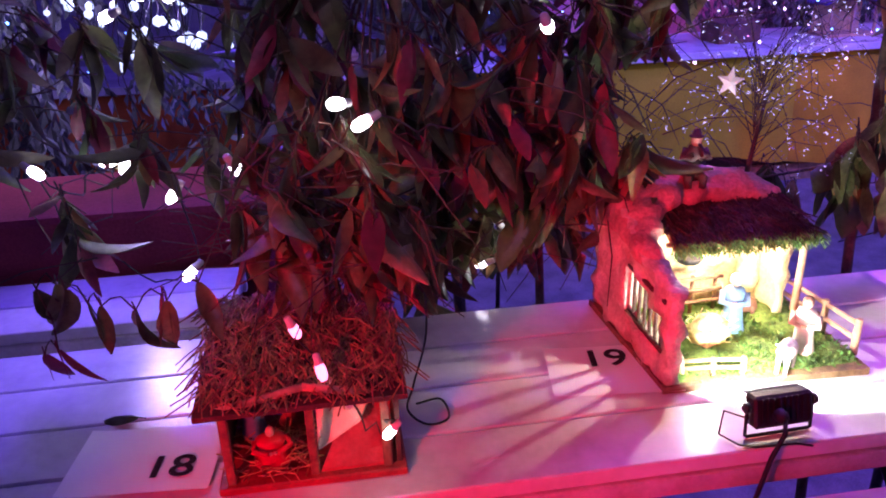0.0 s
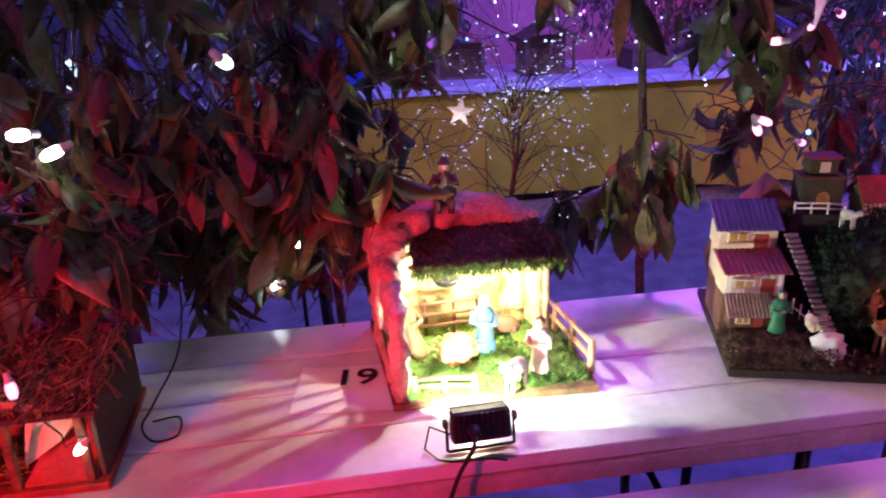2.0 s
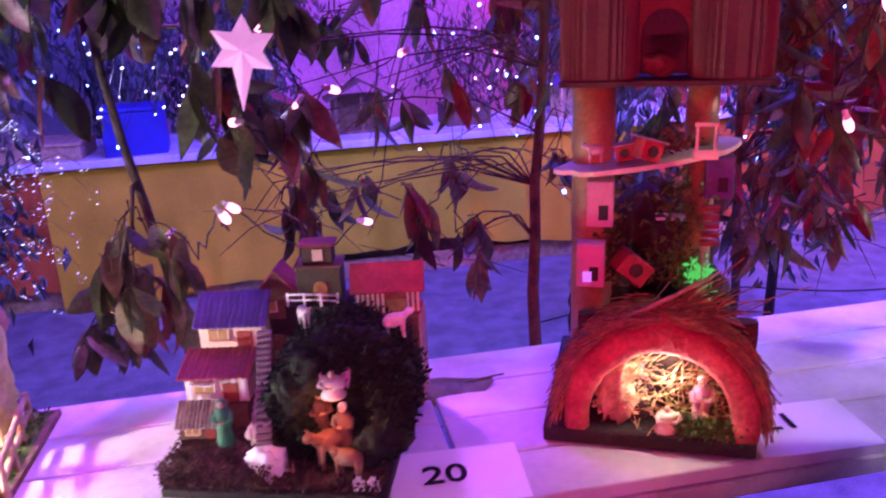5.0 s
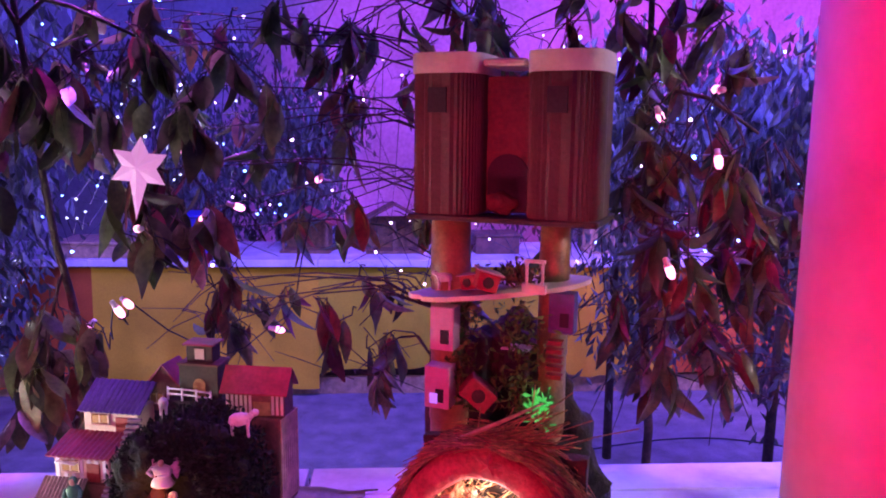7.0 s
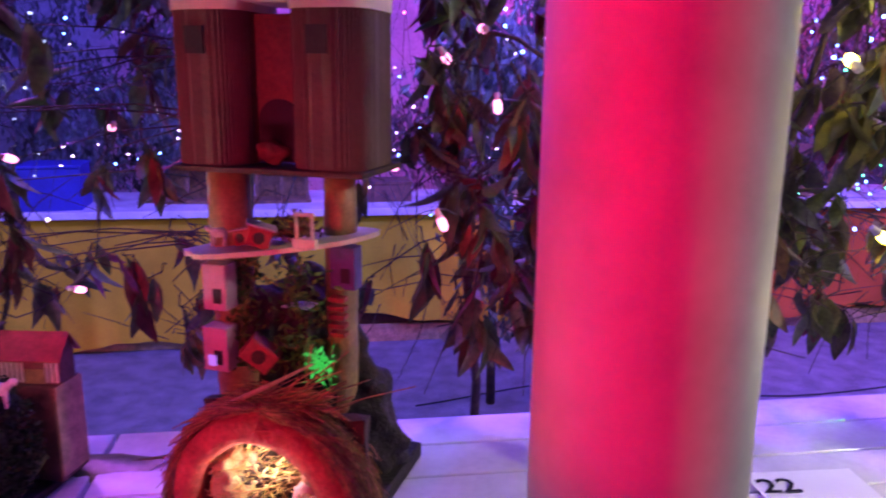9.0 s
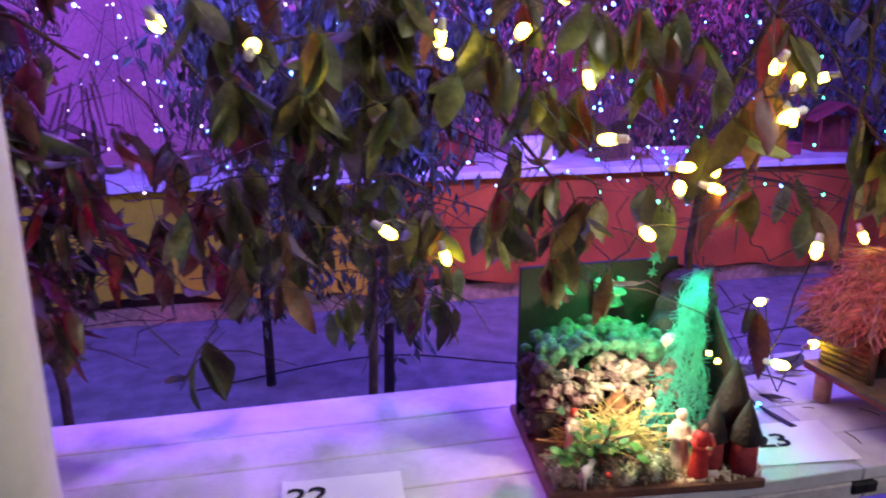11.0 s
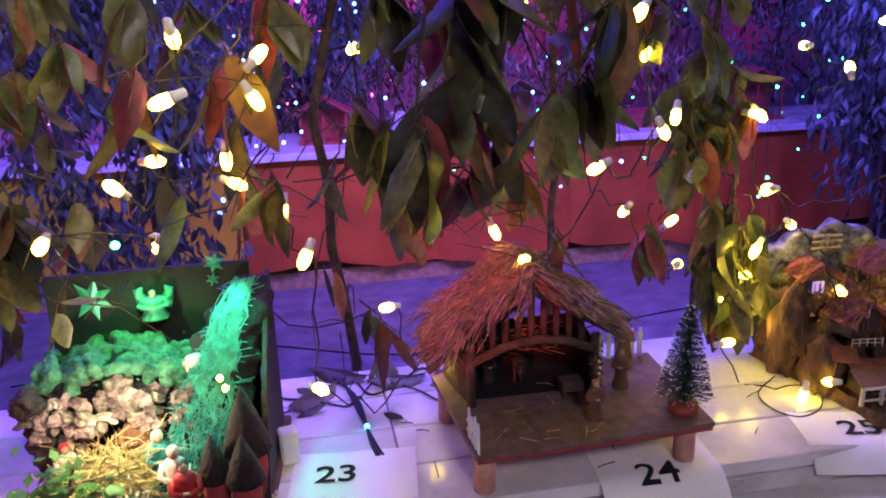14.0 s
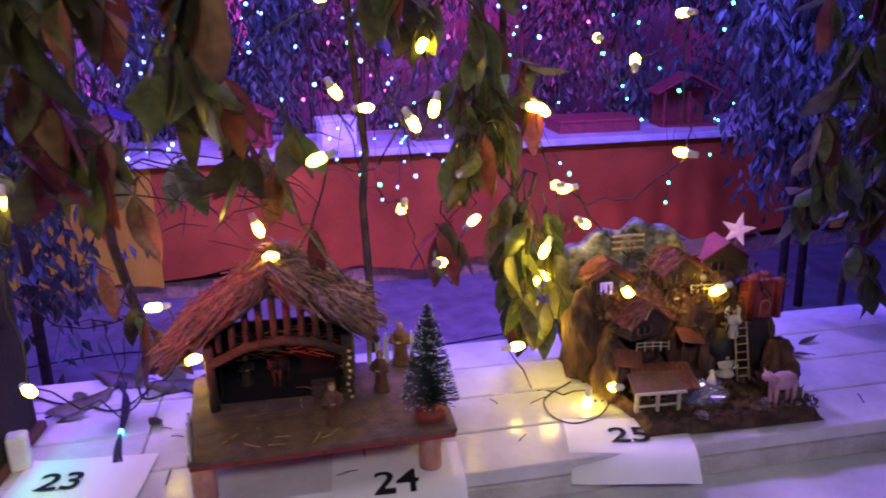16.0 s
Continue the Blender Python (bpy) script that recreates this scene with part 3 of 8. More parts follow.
def fuse(bm, voxel):
    """Melts overlapping lumps into one closed skin."""
    me = bpy.data.meshes.new("lumps")
    bm.to_mesh(me)
    bm.free()
    tmp = bpy.data.objects.new("lumps", me)
    scene.collection.objects.link(tmp)
    mod = tmp.modifiers.new("skin", "REMESH")
    mod.mode, mod.voxel_size = "VOXEL", voxel
    done = bpy.data.meshes.new_from_object(tmp.evaluated_get(bpy.context.evaluated_depsgraph_get()))
    bpy.data.objects.remove(tmp)
    out = bmesh.new()
    out.from_mesh(done)
    bpy.data.meshes.remove(done)
    for f in out.faces:
        f.smooth = True
        f.material_index = 0
    return out


def round_path(pts, n=8):
    """A smooth line through points."""
    p = [Vector(q) for q in pts]
    p = [p[0] * 2 - p[1]] + p + [p[-1] * 2 - p[-2]]
    out = []
    for i in range(1, len(p) - 2):
        a, b, c, d = p[i - 1:i + 3]
        for k in range(n):
            t = k / n
            out.append(0.5 * ((2 * b) + (c - a) * t + (2 * a - 5 * b + 4 * c - d) * t * t + (3 * b - a - 3 * c + d) * t ** 3))
    return out + [p[-2]]

# ---- setting ----
FLOOR = -0.02
bm = bmesh.new()
bmesh.ops.create_grid(bm, x_segments=40, y_segments=40, size=60)
ground = part("ground", bm, "gravel", m=pose(2, 0, FLOOR))
tagged(ground, "speckled grey floor under violet light", "floor", kind="structure")

bm = box(bmesh.new(), -9, 14, 5.9, 6.1, FLOOR, 3.6)
tagged(part("wall_back", bm, "plaster"), "rough plastered wall lit in magenta", "wall", kind="structure")

bm = bmesh.new()
prof = [(0.1345, FLOOR), (0.1345, 0.3), (0.133, 1.2), (0.133, 3.4)]
lathe(bm, prof, 48)
tagged(part("pillar", bm, "pillar", m=pose(2.416, -0.32, 0)), "smooth round painted pillar in front of the tables", "pillar", kind="structure")


def plank_table(x0, x1, y0, y1, top, planks, label, group="plank tables"):
    """A folding table: planks on two battens, steel rim corners and two folding legs."""
    t = thing("trestle_table", (x0 + x1) / 2, (y0 + y1) / 2, FLOOR, 0, label, "table", group)
    L, W, h = x1 - x0, y1 - y0, top - FLOOR
    w = W / planks
    for i in range(planks):
        b = bmesh.new()
        box(b, -L / 2, L / 2, -W / 2 + i * w + 0.0022, -W / 2 + (i + 1) * w - 0.0022, h - 0.026, h, bev=0.0022)
        part("plank", b, "plank", t)
    for y in (-W / 2 - 0.003, W / 2 - 0.022):
        b = bmesh.new()
        box(b, -L / 2, L / 2, y, y + 0.025, h - 0.060, h - 0.0265, bev=0.002)
        part("rim", b, "edge", t)
    # unseen dark board, added to block floor light so the plank gaps read dark
    b = bmesh.new()
    box(b, -L / 2 + 0.004, L / 2 - 0.004, -W / 2 + 0.024, W / 2 - 0.024, h - 0.0305, h - 0.0265)
    part("under_board", b, "darkwood", t)
    for x in (-L / 2 + 0.35, L / 2 - 0.35):
        b = bmesh.new()
        for s in (-1, 1):
            tube(b, [(x, s * W * 0.38, h - 0.04), (x, s * W * 0.38, 0.0)], 0.012, 8)
        tube(b, [(x, -W * 0.38, 0.12), (x, W * 0.38, 0.12)], 0.010, 8)
        tube(b, [(x, 0, 0.12), (x + (0.3 if x < 0 else -0.3), 0, h - 0.04)], 0.008, 8)
        part("leg_frame", b, "steel", t)
    for x in (-L / 2 + 0.012, L / 2 - 0.012):
        for y in (-W / 2 - 0.006, W / 2):
            b = bmesh.new()
            box(b, x - 0.014, x + 0.014, y - 0.003, y + 0.012, h - 0.048, h - 0.026, bev=0.003)
            part("corner_bracket", b, "black", t)
    return t


plank_table(-0.625, 1.593, -0.127, 0.373, 0.75, 4, "white plank folding table scuffed along its front edge")
plank_table(1.603, 3.839, -0.127, 0.373, 0.75, 4, "white plank folding table shining violet under lamps")
plank_table(3.8415, 6.07, -0.127, 0.373, 0.75, 4, "white plank folding table with scattered dry twigs")
plank_table(-2.86, -0.635, -0.127, 0.373, 0.75, 4, "white plank folding table at the start of the row")
plank_table(-0.70, 2.16, -0.66, -0.163, 0.69, 4, "lower pale plank table set in front of the cribs")
plank_table(3.90, 6.10, -0.66, -0.121, 0.689, 4, "lower pale plank table beside the last cribs")

plank_table(-2.3, -0.16, 0.462, 0.70, 0.75, 2, "narrow white plank table behind the first crib")


def cloth_stand(x0, x1, y0, y1, h, label):
    """A low stand under a red cloth that falls in folds to the floor."""
    t = thing("cloth_stand", (x0 + x1) / 2, (y0 + y1) / 2, FLOOR, 0, label, "stand")
    L, W = x1 - x0, y1 - y0
    b = bmesh.new()
    n = 90
    rows = []
    for v in (1.0, 0.985, 0.8, 0.5, 0.2, 0.0):
        row = []
        for i in range(n):
            a = i / n * 2 * math.pi
            cx, cy = math.cos(a), math.sin(a)
            q = 1 / max(abs(cx), abs(cy))
            k = (1 - v) * 0.012 * math.sin(i * 1.9) + (0.006 if v < 0.99 else 0)
            row.append(b.verts.new((cx * q * (L / 2 + k), cy * q * (W / 2 + k), h * v + 0.002)))
        rows.append(row)
    b.faces.new(rows[0])
    for u, w in zip(rows, rows[1:]):
        for i in range(n):
            b.faces.new((w[i], w[(i + 1) % n], u[(i + 1) % n], u[i]))
    part("cloth", b, "maroon", t)
    b = bmesh.new()
    box(b, -L / 2 + 0.02, L / 2 - 0.02, -W / 2 + 0.02, W / 2 - 0.02, 0, h - 0.006)
    part("frame", b, "darkwood", t)


cloth_stand(-1.9, -0.12, 0.73, 1.05, 0.905, "stand covered with a hanging dark red cloth")


def skirt_table(x0, x1, cloth, label, hem):
    """A far table with a hanging cloth front in folds and a pale top."""
    t = thing("display_table", (x0 + x1) / 2, 3.3, FLOOR, 0, label, "table", "far tables")
    L = x1 - x0
    b = bmesh.new()
    box(b, -L / 2 + 0.001, L / 2 - 0.001, -0.36, 0.34, 0.745, 0.785, bev=0.004)
    part("tabletop", b, "plank", t)
    b = bmesh.new()
    n, rows = int(L * 40), 10
    grid = []
    for j in range(rows + 1):
        row = []
        for i in range(n + 1):
            x = -L / 2 + L * i / n
            v = j / rows
            low = hem + 0.03 * math.sin(x * 3.1 + x0) + 0.015 * math.sin(x * 9)
            z = 0.745 + (low - 0.745) * v
            y = -0.315 - v * (0.012 * math.sin(x * 26 + 2 * math.sin(x * 5)) + 0.014 * math.sin(x * 11 + x0)) - 0.03 * v
            row.append(b.verts.new((x, y, z)))
        grid.append(row)
    for j in range(rows):
        for i in range(n):
            b.faces.new((grid[j][i], grid[j + 1][i], grid[j + 1][i + 1], grid[j][i + 1]))
    part("table_skirt", b, cloth, t, smooth=True)
    b = bmesh.new()
    box(b, -L / 2, L / 2, -0.27, -0.25, 0.0, 0.72)
    part("back_panel", b, "darkwood", t)
    b = bmesh.new()
    box(b, -L / 2, L / 2, -0.30, -0.275, 0.0, 0.10, bev=0.003)
    part("foot_rail", b, "palewood", t)
    for x in (-L / 2 + 0.06, L / 2 - 0.06):
        b = bmesh.new()
        box(b, x - 0.02, x + 0.02, 0.25, 0.29, 0, 0.745)
        part("leg", b, "palewood", t)
    return t


skirt_table(-4.6, -1.99, "skirt_red", "far table behind a hanging red cloth", 0.10)
skirt_table(-1.99, 0.11, "skirt_red", "far table behind a hanging red cloth", 0.08)
skirt_table(0.11, 1.34, "skirt_yellow", "far table behind a hanging yellow cloth", 0.03)
skirt_table(1.34, 2.63, "skirt_olive", "far table behind a hanging olive cloth", 0.15)
skirt_table(2.63, 3.36, "skirt_orange", "far table behind a hanging orange cloth", 0.10)
skirt_table(3.36, 5.21, "skirt_red", "far table behind a hanging brick-red cloth", 0.12)
skirt_table(5.21, 7.41, "skirt_red", "far table behind a hanging brick-red cloth", 0.12)
skirt_table(7.41, 10.2, "skirt_orange", "far table behind a hanging orange cloth", 0.12)


# ---- number sheets ----
def number_sheet(words, x, y, rz, digit_dx=0.0, digit_dy=0.0, edge=None, size=0.065, z=0.7535):
    """An A5 sheet with a printed number; edge: how far from its middle it bends down over the table's front."""
    t = thing("number_sheet", x, y, z, rz, "white paper sheet printed with a black number " + words, "paper", "number sheets")

    def drop(v):
        if edge is None or v > edge:
            return 0.0
        d = edge - v
        return -d * d * 12 if d < 0.04 else -0.0192 - (d - 0.04) * 1.0
    b = bmesh.new()
    bmesh.ops.create_grid(b, x_segments=12, y_segments=20, size=0.5)
    for v in b.verts:
        v.co = Vector((v.co.x * 0.21, v.co.y * 0.148, 0))
        v.co.z = drop(v.co.y) + 0.0012 * math.sin(v.co.x * 23) + (0.0015 if edge is None else 0.0) * max(0, abs(v.co.x) / 0.105 - 0.8) * 5
    part("sheet", b, "paper", t, smooth=True)
    me = text_mesh(words, size)
    for v in me.vertices:
        v.co.x, v.co.y = v.co.x * 1.12 + digit_dx, v.co.y + digit_dy
        v.co.z += drop(v.co.y) + 0.0022 + 0.0012 * math.sin(v.co.x * 23)
    me.materials.append(M["ink"])
    o = new("number", me)
    o.parent = t
    return t


number_sheet("18", -0.240, 0.018, -6, 0.04, -0.026)
number_sheet("19", 0.494, 0.112, -8, -0.004, 0.030, size=0.072)
number_sheet("20", 1.590, -0.046, -5, -0.02, 0.002)
number_sheet("21", 2.180, -0.060, -5, -0.03, 0.016)
number_sheet("22", 2.895, -0.020, -4, -0.06, 0.02)
number_sheet("23", 3.758, -0.018, -7, -0.03, 0.004)
number_sheet("24", 4.258, -0.098, -4, -0.004, -0.026, edge=-0.018)
number_sheet("25", 4.655, -0.094, -13, 0.004, 0.014, edge=-0.018)


# ---- clutter on the far tables ----
def crate(x, y, z, w, d, h, material, label, category="box"):
    b = bmesh.new()
    t = thing("storage_box", x, y, z, rng.uniform(-8, 8), label, category, "far table boxes")
    box(b, -w / 2, w / 2, -d / 2, d / 2, 0, h, bev=0.004)
    part("body", b, material, t)
    b = bmesh.new()
    box(b, -w / 2 - 0.006, w / 2 + 0.006, -d / 2 - 0.006, d / 2 + 0.006, h, h + 0.018, bev=0.004)
    part("lid", b, material, t)


def far_crib(x, y, z, s, wall, roof, label):
    """A distant crib stable: floor, back, posts and roof."""
    t = thing("far_crib", x, y, z, rng.uniform(-12, 12), label, "nativity crib", "far cribs")
    b = bmesh.new()
    box(b, -0.16 * s, 0.16 * s, -0.1 * s, 0.1 * s, 0, 0.015)
    part("base", b, wall, t)
    b = bmesh.new()
    box(b, -0.15 * s, 0.15 * s, 0.07 * s, 0.085 * s, 0.015, 0.2 * s)
    part("back_wall", b, wall, t)
    for u in (-0.14, 0.0, 0.14):
        b = bmesh.new()
        box(b, u * s - 0.007, u * s + 0.007, -0.085 * s, -0.07 * s, 0.015, 0.19 * s)
        part("post", b, wall, t)
    for k in (-1, 1):
        b = bmesh.new()
        slab(b, [(0, -0.1 * s, 0.29 * s), (0, 0.1 * s, 0.29 * s), (k * 0.19 * s, 0.1 * s, 0.19 * s), (k * 0.19 * s, -0.1 * s, 0.19 * s)], 0.012)
        part("roof", b, roof, t)

# ---- foliage ----
def leaf_mesh(name, length, width, fold, curl, twist, material):
    """A long pointed leaf on a short stalk, hanging down from its root, folded along the midrib."""
    b = bmesh.new()
    n = 7
    rows = []
    for i in range(n + 1):
        u = i / n
        w = width * 0.5 * (math.sin(math.pi * min(1, u * 0.93 + 0.05)) ** 0.8) * (1.1 - 0.35 * u)
        a = twist * u
        c = Vector((0, -curl * length * u * u, -length * u * (1 - 0.12 * abs(curl) * u)))
        e = Vector((math.cos(a), math.sin(a), 0))
        k = Vector((-math.sin(a), math.cos(a), 0)) * fold * w
        wob = 0.06 * w * math.sin(u * 14 + length * 90)
        rows.append([b.verts.new(c - e * (w + wob) - k), b.verts.new(c), b.verts.new(c + e * (w - wob) - k)])
    for u, w in zip(rows, rows[1:]):
        for k in range(2):
            f = b.faces.new((u[k], u[k + 1], w[k + 1], w[k]))
            f.smooth = True
    tube(b, [(0, 0.0, 0.016), (0, 0.001, 0.0), (0, 0.0006, -length * 0.55)], [0.0012, 0.0014, 0.0006], 4)
    me = bpy.data.meshes.new(name)
    b.to_mesh(me)
    b.free()
    me.materials.append(M[material])
    return me


LEAVES = [leaf_mesh("leaf", 0.100 + 0.014 * (i % 3), 0.044 + 0.006 * (i % 4), 0.15 + 0.13 * (i % 4), (0.05, 0.22, -0.15, 0.35)[i % 4], (0.0, 0.5, -0.6, 1.0)[(i // 2) % 4],
                    "leaf_red" if i % 6 == 5 else "leaf") for i in range(10)]
SLIM = [leaf_mesh("leaf", 0.080 + 0.01 * (i % 3), 0.028 + 0.005 * (i % 3), 0.35 + 0.2 * (i % 3), (0.15, 0.55, -0.4)[i % 3], (0.3, -0.8, 1.3)[(i // 2) % 3], "leaf_red" if i % 4 == 3 else "leaf") for i in range(8)]


def leafy_tree(label, trunk, clusters, seed, base_r=0.013, pool=None, size=1.0, singles=(), dense=1.35, wild=1.3, twigs=0):
    """A cut bough: trunk through points, limbs to each cluster, hanging twigs and leaves.
    clusters: middle, radii and number of leaves."""
    r = random.Random(seed)
    pool = pool or LEAVES
    t = thing("leafy_bough", *trunk[0], 0, label, "tree", "leafy boughs")
    o = Vector(trunk[0])
    b = bmesh.new()
    pts = [Vector(p) - o for p in trunk]
    fine = []
    for a, c in zip(pts, pts[1:]):
        for k in range(4):
            fine.append(a.lerp(c, k / 4) + Vector((r.gauss(0, 0.006), r.gauss(0, 0.006), 0)))
    fine[0] = pts[0]
    fine.append(pts[-1])
    tube(b, fine, [base_r * (1 - 0.6 * i / len(fine)) for i in range(len(fine))], 8)
    part("trunk", b, "bark", t)
    tw = bmesh.new()
    hung = []
    for (cx, cy, cz, rx, ry, rz, n) in clusters:
        c = Vector((cx, cy, cz)) - o
        src = min(fine, key=lambda p: (p - c - Vector((0, 0, rz))).length)
        top = c + Vector((0, 0, rz * 0.9))
        mid = src.lerp(top, 0.5) + Vector((r.gauss(0, 0.03), r.gauss(0, 0.03), 0.05))
        w = 1.0 if n > 25 else 0.4
        tube(tw, [src, src.lerp(mid, 0.5) + Vector((0, 0, 0.03)), mid, top], [0.006 * w, 0.005 * w, 0.0045 * w, 0.003 * w], 6)
        left = int(n * dense)
        while left > 0:
            while True:
                q = Vector((r.uniform(-1, 1), r.uniform(-1, 1), r.uniform(-1, 1)))
                if q.length < 1:
                    break
            s = c + Vector((q.x * rx, q.y * ry, q.z * rz + 0.04))
            away = Vector((r.gauss(0, 1), r.gauss(0, 1), 0)).normalized()
            L = r.uniform(0.05, 0.13)
            e = s + away * L * 0.6 - Vector((0, 0, L * r.uniform(0.2, 0.8)))
            hub = top.lerp(s, 0.45) + Vector((0, 0, 0.03))
            if r.random() < 0.55:
                tube(tw, [hub, s.lerp(hub, 0.4) + Vector((0, 0, 0.015)), s], [0.0022, 0.0018, 0.0015], 4, caps=False)
            tube(tw, [s, s.lerp(e, 0.5) + Vector((0, 0, 0.012)), e], [0.0018, 0.0015, 0.001], 4, caps=False)
            m = min(left, r.randint(4, 7))
            turn = r.uniform(0, 6.28)
            for k in range(m):
                p = s.lerp(e, 0.25 + 0.75 * k / m)
                hung.append((p, turn + k * 2.4, r.gauss(14, 16) * wild, r.gauss(0, 12) * wild, size * r.uniform(0.60, 1.05)))
            left -= m
    for _ in range(twigs):
        cx, cy, cz, rx, ry, rz, n = r.choice(clusters)
        a = Vector((cx + r.uniform(-1, 1) * rx, cy + r.uniform(-1, 1) * ry, cz + r.uniform(-1, 1) * rz)) - o
        d = Vector((r.gauss(0, 1), r.gauss(0, 0.5), r.gauss(-0.3, 0.6))).normalized() * r.uniform(0.06, 0.20)
        tube(tw, [a, a + d * 0.5 + Vector((r.gauss(0, 0.012), r.gauss(0, 0.012), 0.01)), a + d], [0.0014, 0.0012, 0.0007], 4, caps=False)
    last = fine[len(fine) * 2 // 3] if singles else None
    for p in singles:
        q = Vector(p) - o
        tube(tw, [last, last.lerp(q, 0.35) + Vector((0, 0, 0.018)), last.lerp(q, 0.7) + Vector((0, r.gauss(0, 0.006), 0.012)), q], [0.0014, 0.0012, 0.0012, 0.001], 5, caps=False)
        if len(p) == 3:
            hung.append((q, r.uniform(0, 6.28), r.gauss(4, 8), r.gauss(0, 8), 0.88))
        last = q
    tagged(part("branchwork", tw, "bark", t), kind="stuff")
    for i, (p, turn, tilt, roll, sc) in enumerate(hung):
        ob = new("leaf", r.choice(pool))
        ob.parent = t
        ob.matrix_basis = Matrix.LocRotScale(p, Euler((radians(tilt), radians(roll), turn)), (sc, sc, sc))
    return t


def sprays(seed, n, x0, x1, y0, y1, z0, z1, leaves=5):
    """Many small scattered sprays for a loose crown."""
    r = random.Random(seed)
    return [(r.uniform(x0, x1), r.uniform(y0, y1), z0 + (z1 - z0) * r.random() ** 0.75, 0.05, 0.04, 0.04, leaves) for _ in range(n)]


leafy_tree("broad-leaved bough with withered reddish leaves over the first cribs", [(-0.02, 0.43, FLOOR), (0.0, 0.41, 0.8), (0.1, 0.36, 1.4), (0.2, 0.3, 1.85)],
           [(0.15, 0.17, 1.24, 0.26, 0.11, 0.20, 109), (0.44, 0.26, 1.14, 0.2, 0.1, 0.18, 87), (0.03, 0.06, 1.10, 0.13, 0.06, 0.10, 44),
            (-0.38, 0.24, 1.2, 0.2, 0.12, 0.2, 46), (0.04, 0.10, 1.035, 0.13, 0.035, 0.04, 40), (0.27, 0.12, 1.48, 0.5, 0.15, 0.10, 70), (0.56, 0.36, 0.99, 0.12, 0.06, 0.06, 29)], 1, pool=SLIM, size=1.2, dense=1.9, wild=1.55, twigs=260,
           singles=[(-0.126, 0.02, 1.025), (-0.165, 0.0, 1.012), (-0.172, 0.01, 1.015), (-0.206, 0.0, 1.002), (-0.25, 0.01, 1.008), (-0.262, 0.0, 1.018), (-0.285, 0.0, 1.040), (-0.298, 0.01, 1.045), (-0.319, 0.0, 1.045), (-0.312, 0.0, 0.955), (-0.330, 0.0, 0.950)])
leafy_tree("broad-leaved bough with dark dry leaves behind the stone crib", [(0.5, 0.5, FLOOR), (0.48, 0.5, 0.8), (0.4, 0.48, 1.7)],
           [(0.3, 0.44, 1.05, 0.3, 0.08, 0.2, 109), (0.0, 0.46, 1.15, 0.28, 0.08, 0.2, 87), (0.55, 0.42, 1.35, 0.2, 0.1, 0.18, 72), (0.2, 0.42, 1.55, 0.5, 0.1, 0.1, 72), (-0.45, 0.45, 1.45, 0.2, 0.1, 0.2, 51), (0.85, 0.56, 1.52, 0.25, 0.08, 0.10, 55), (0.62, 0.5, 1.25, 0.12, 0.06, 0.18, 40), (0.30, 0.46, 0.93, 0.26, 0.04, 0.08, 80), (0.02, 0.48, 0.95, 0.18, 0.04, 0.08, 44), (0.42, 0.44, 1.15, 0.2, 0.06, 0.14, 50), (0.20, 0.47, 0.85, 0.10, 0.03, 0.07, 34), (0.42, 0.47, 0.86, 0.10, 0.03, 0.06, 30)], 2, pool=SLIM, size=1.2, dense=1.8, wild=1.55, twigs=260)
FRESH = [leaf_mesh("leaf", 0.085 + 0.012 * i, 0.040 + 0.004 * i, 0.18 + 0.1 * i, (0.1, 0.3, -0.1)[i], (0.2, -0.4, 0.7)[i], "leaf_green") for i in range(3)]
leafy_tree("slender bough with fresh green leaves beside the stone crib", [(0.40, 0.56, FLOOR), (0.40, 0.55, 0.8), (0.41, 0.46, 1.08), (0.42, 0.36, 1.14)],
           [(0.43, 0.29, 0.99, 0.05, 0.03, 0.05, 13), (0.37, 0.33, 1.04, 0.05, 0.03, 0.05, 9)], 12, 0.006, FRESH, dense=1.0, wild=1.0)
leafy_tree("slender bough with pale hanging leaves behind the village crib", [(1.16, 0.44, FLOOR), (1.14, 0.42, 0.8), (1.10, 0.38, 1.25), (1.05, 0.34, 1.8)],
           [(1.09, 0.34, 0.98, 0.05, 0.05, 0.13, 49), (1.04, 0.3, 1.5, 0.2, 0.1, 0.16, 52), (1.34, 0.3, 1.30, 0.14, 0.08, 0.10, 38), (1.3, 0.3, 1.55, 0.3, 0.12, 0.1, 58), (0.98, 0.52, 0.86, 0.06, 0.04, 0.07, 28)], 3, pool=LEAVES)
leafy_tree("thin dark sapling with sparse drooping leaves at the table's back", [(1.858, 0.400, FLOOR), (1.858, 0.395, 0.75), (1.87, 0.42, 1.2), (1.93, 0.45, 1.7)],
           sprays(21, 46, 1.12, 2.05, 0.42, 0.75, 1.02, 1.75, 5) + sprays(22, 9, 1.3, 1.75, 0.45, 0.55, 0.92, 1.1, 4), 4, 0.017, SLIM, 1.15, twigs=120)
leafy_tree("leafy bough with red-lit leaves beside the tower crib", [(2.34, 0.46, FLOOR), (2.35, 0.44, 0.8), (2.3, 0.38, 1.4), (2.28, 0.34, 1.85)],
           [(2.30, 0.16, 1.36, 0.12, 0.1, 0.22, 87), (2.36, 0.32, 1.05, 0.14, 0.08, 0.12, 49), (2.2, 0.34, 1.62, 0.3, 0.15, 0.12, 87), (2.5, 0.3, 1.25, 0.15, 0.1, 0.25, 72)] + sprays(24, 14, 2.08, 2.5, 0.2, 0.42, 0.95, 1.3, 4) + [(1.75, 0.45, 1.70, 0.25, 0.12, 0.06, 24)], 5, pool=SLIM, size=1.08, wild=1.6, twigs=120)
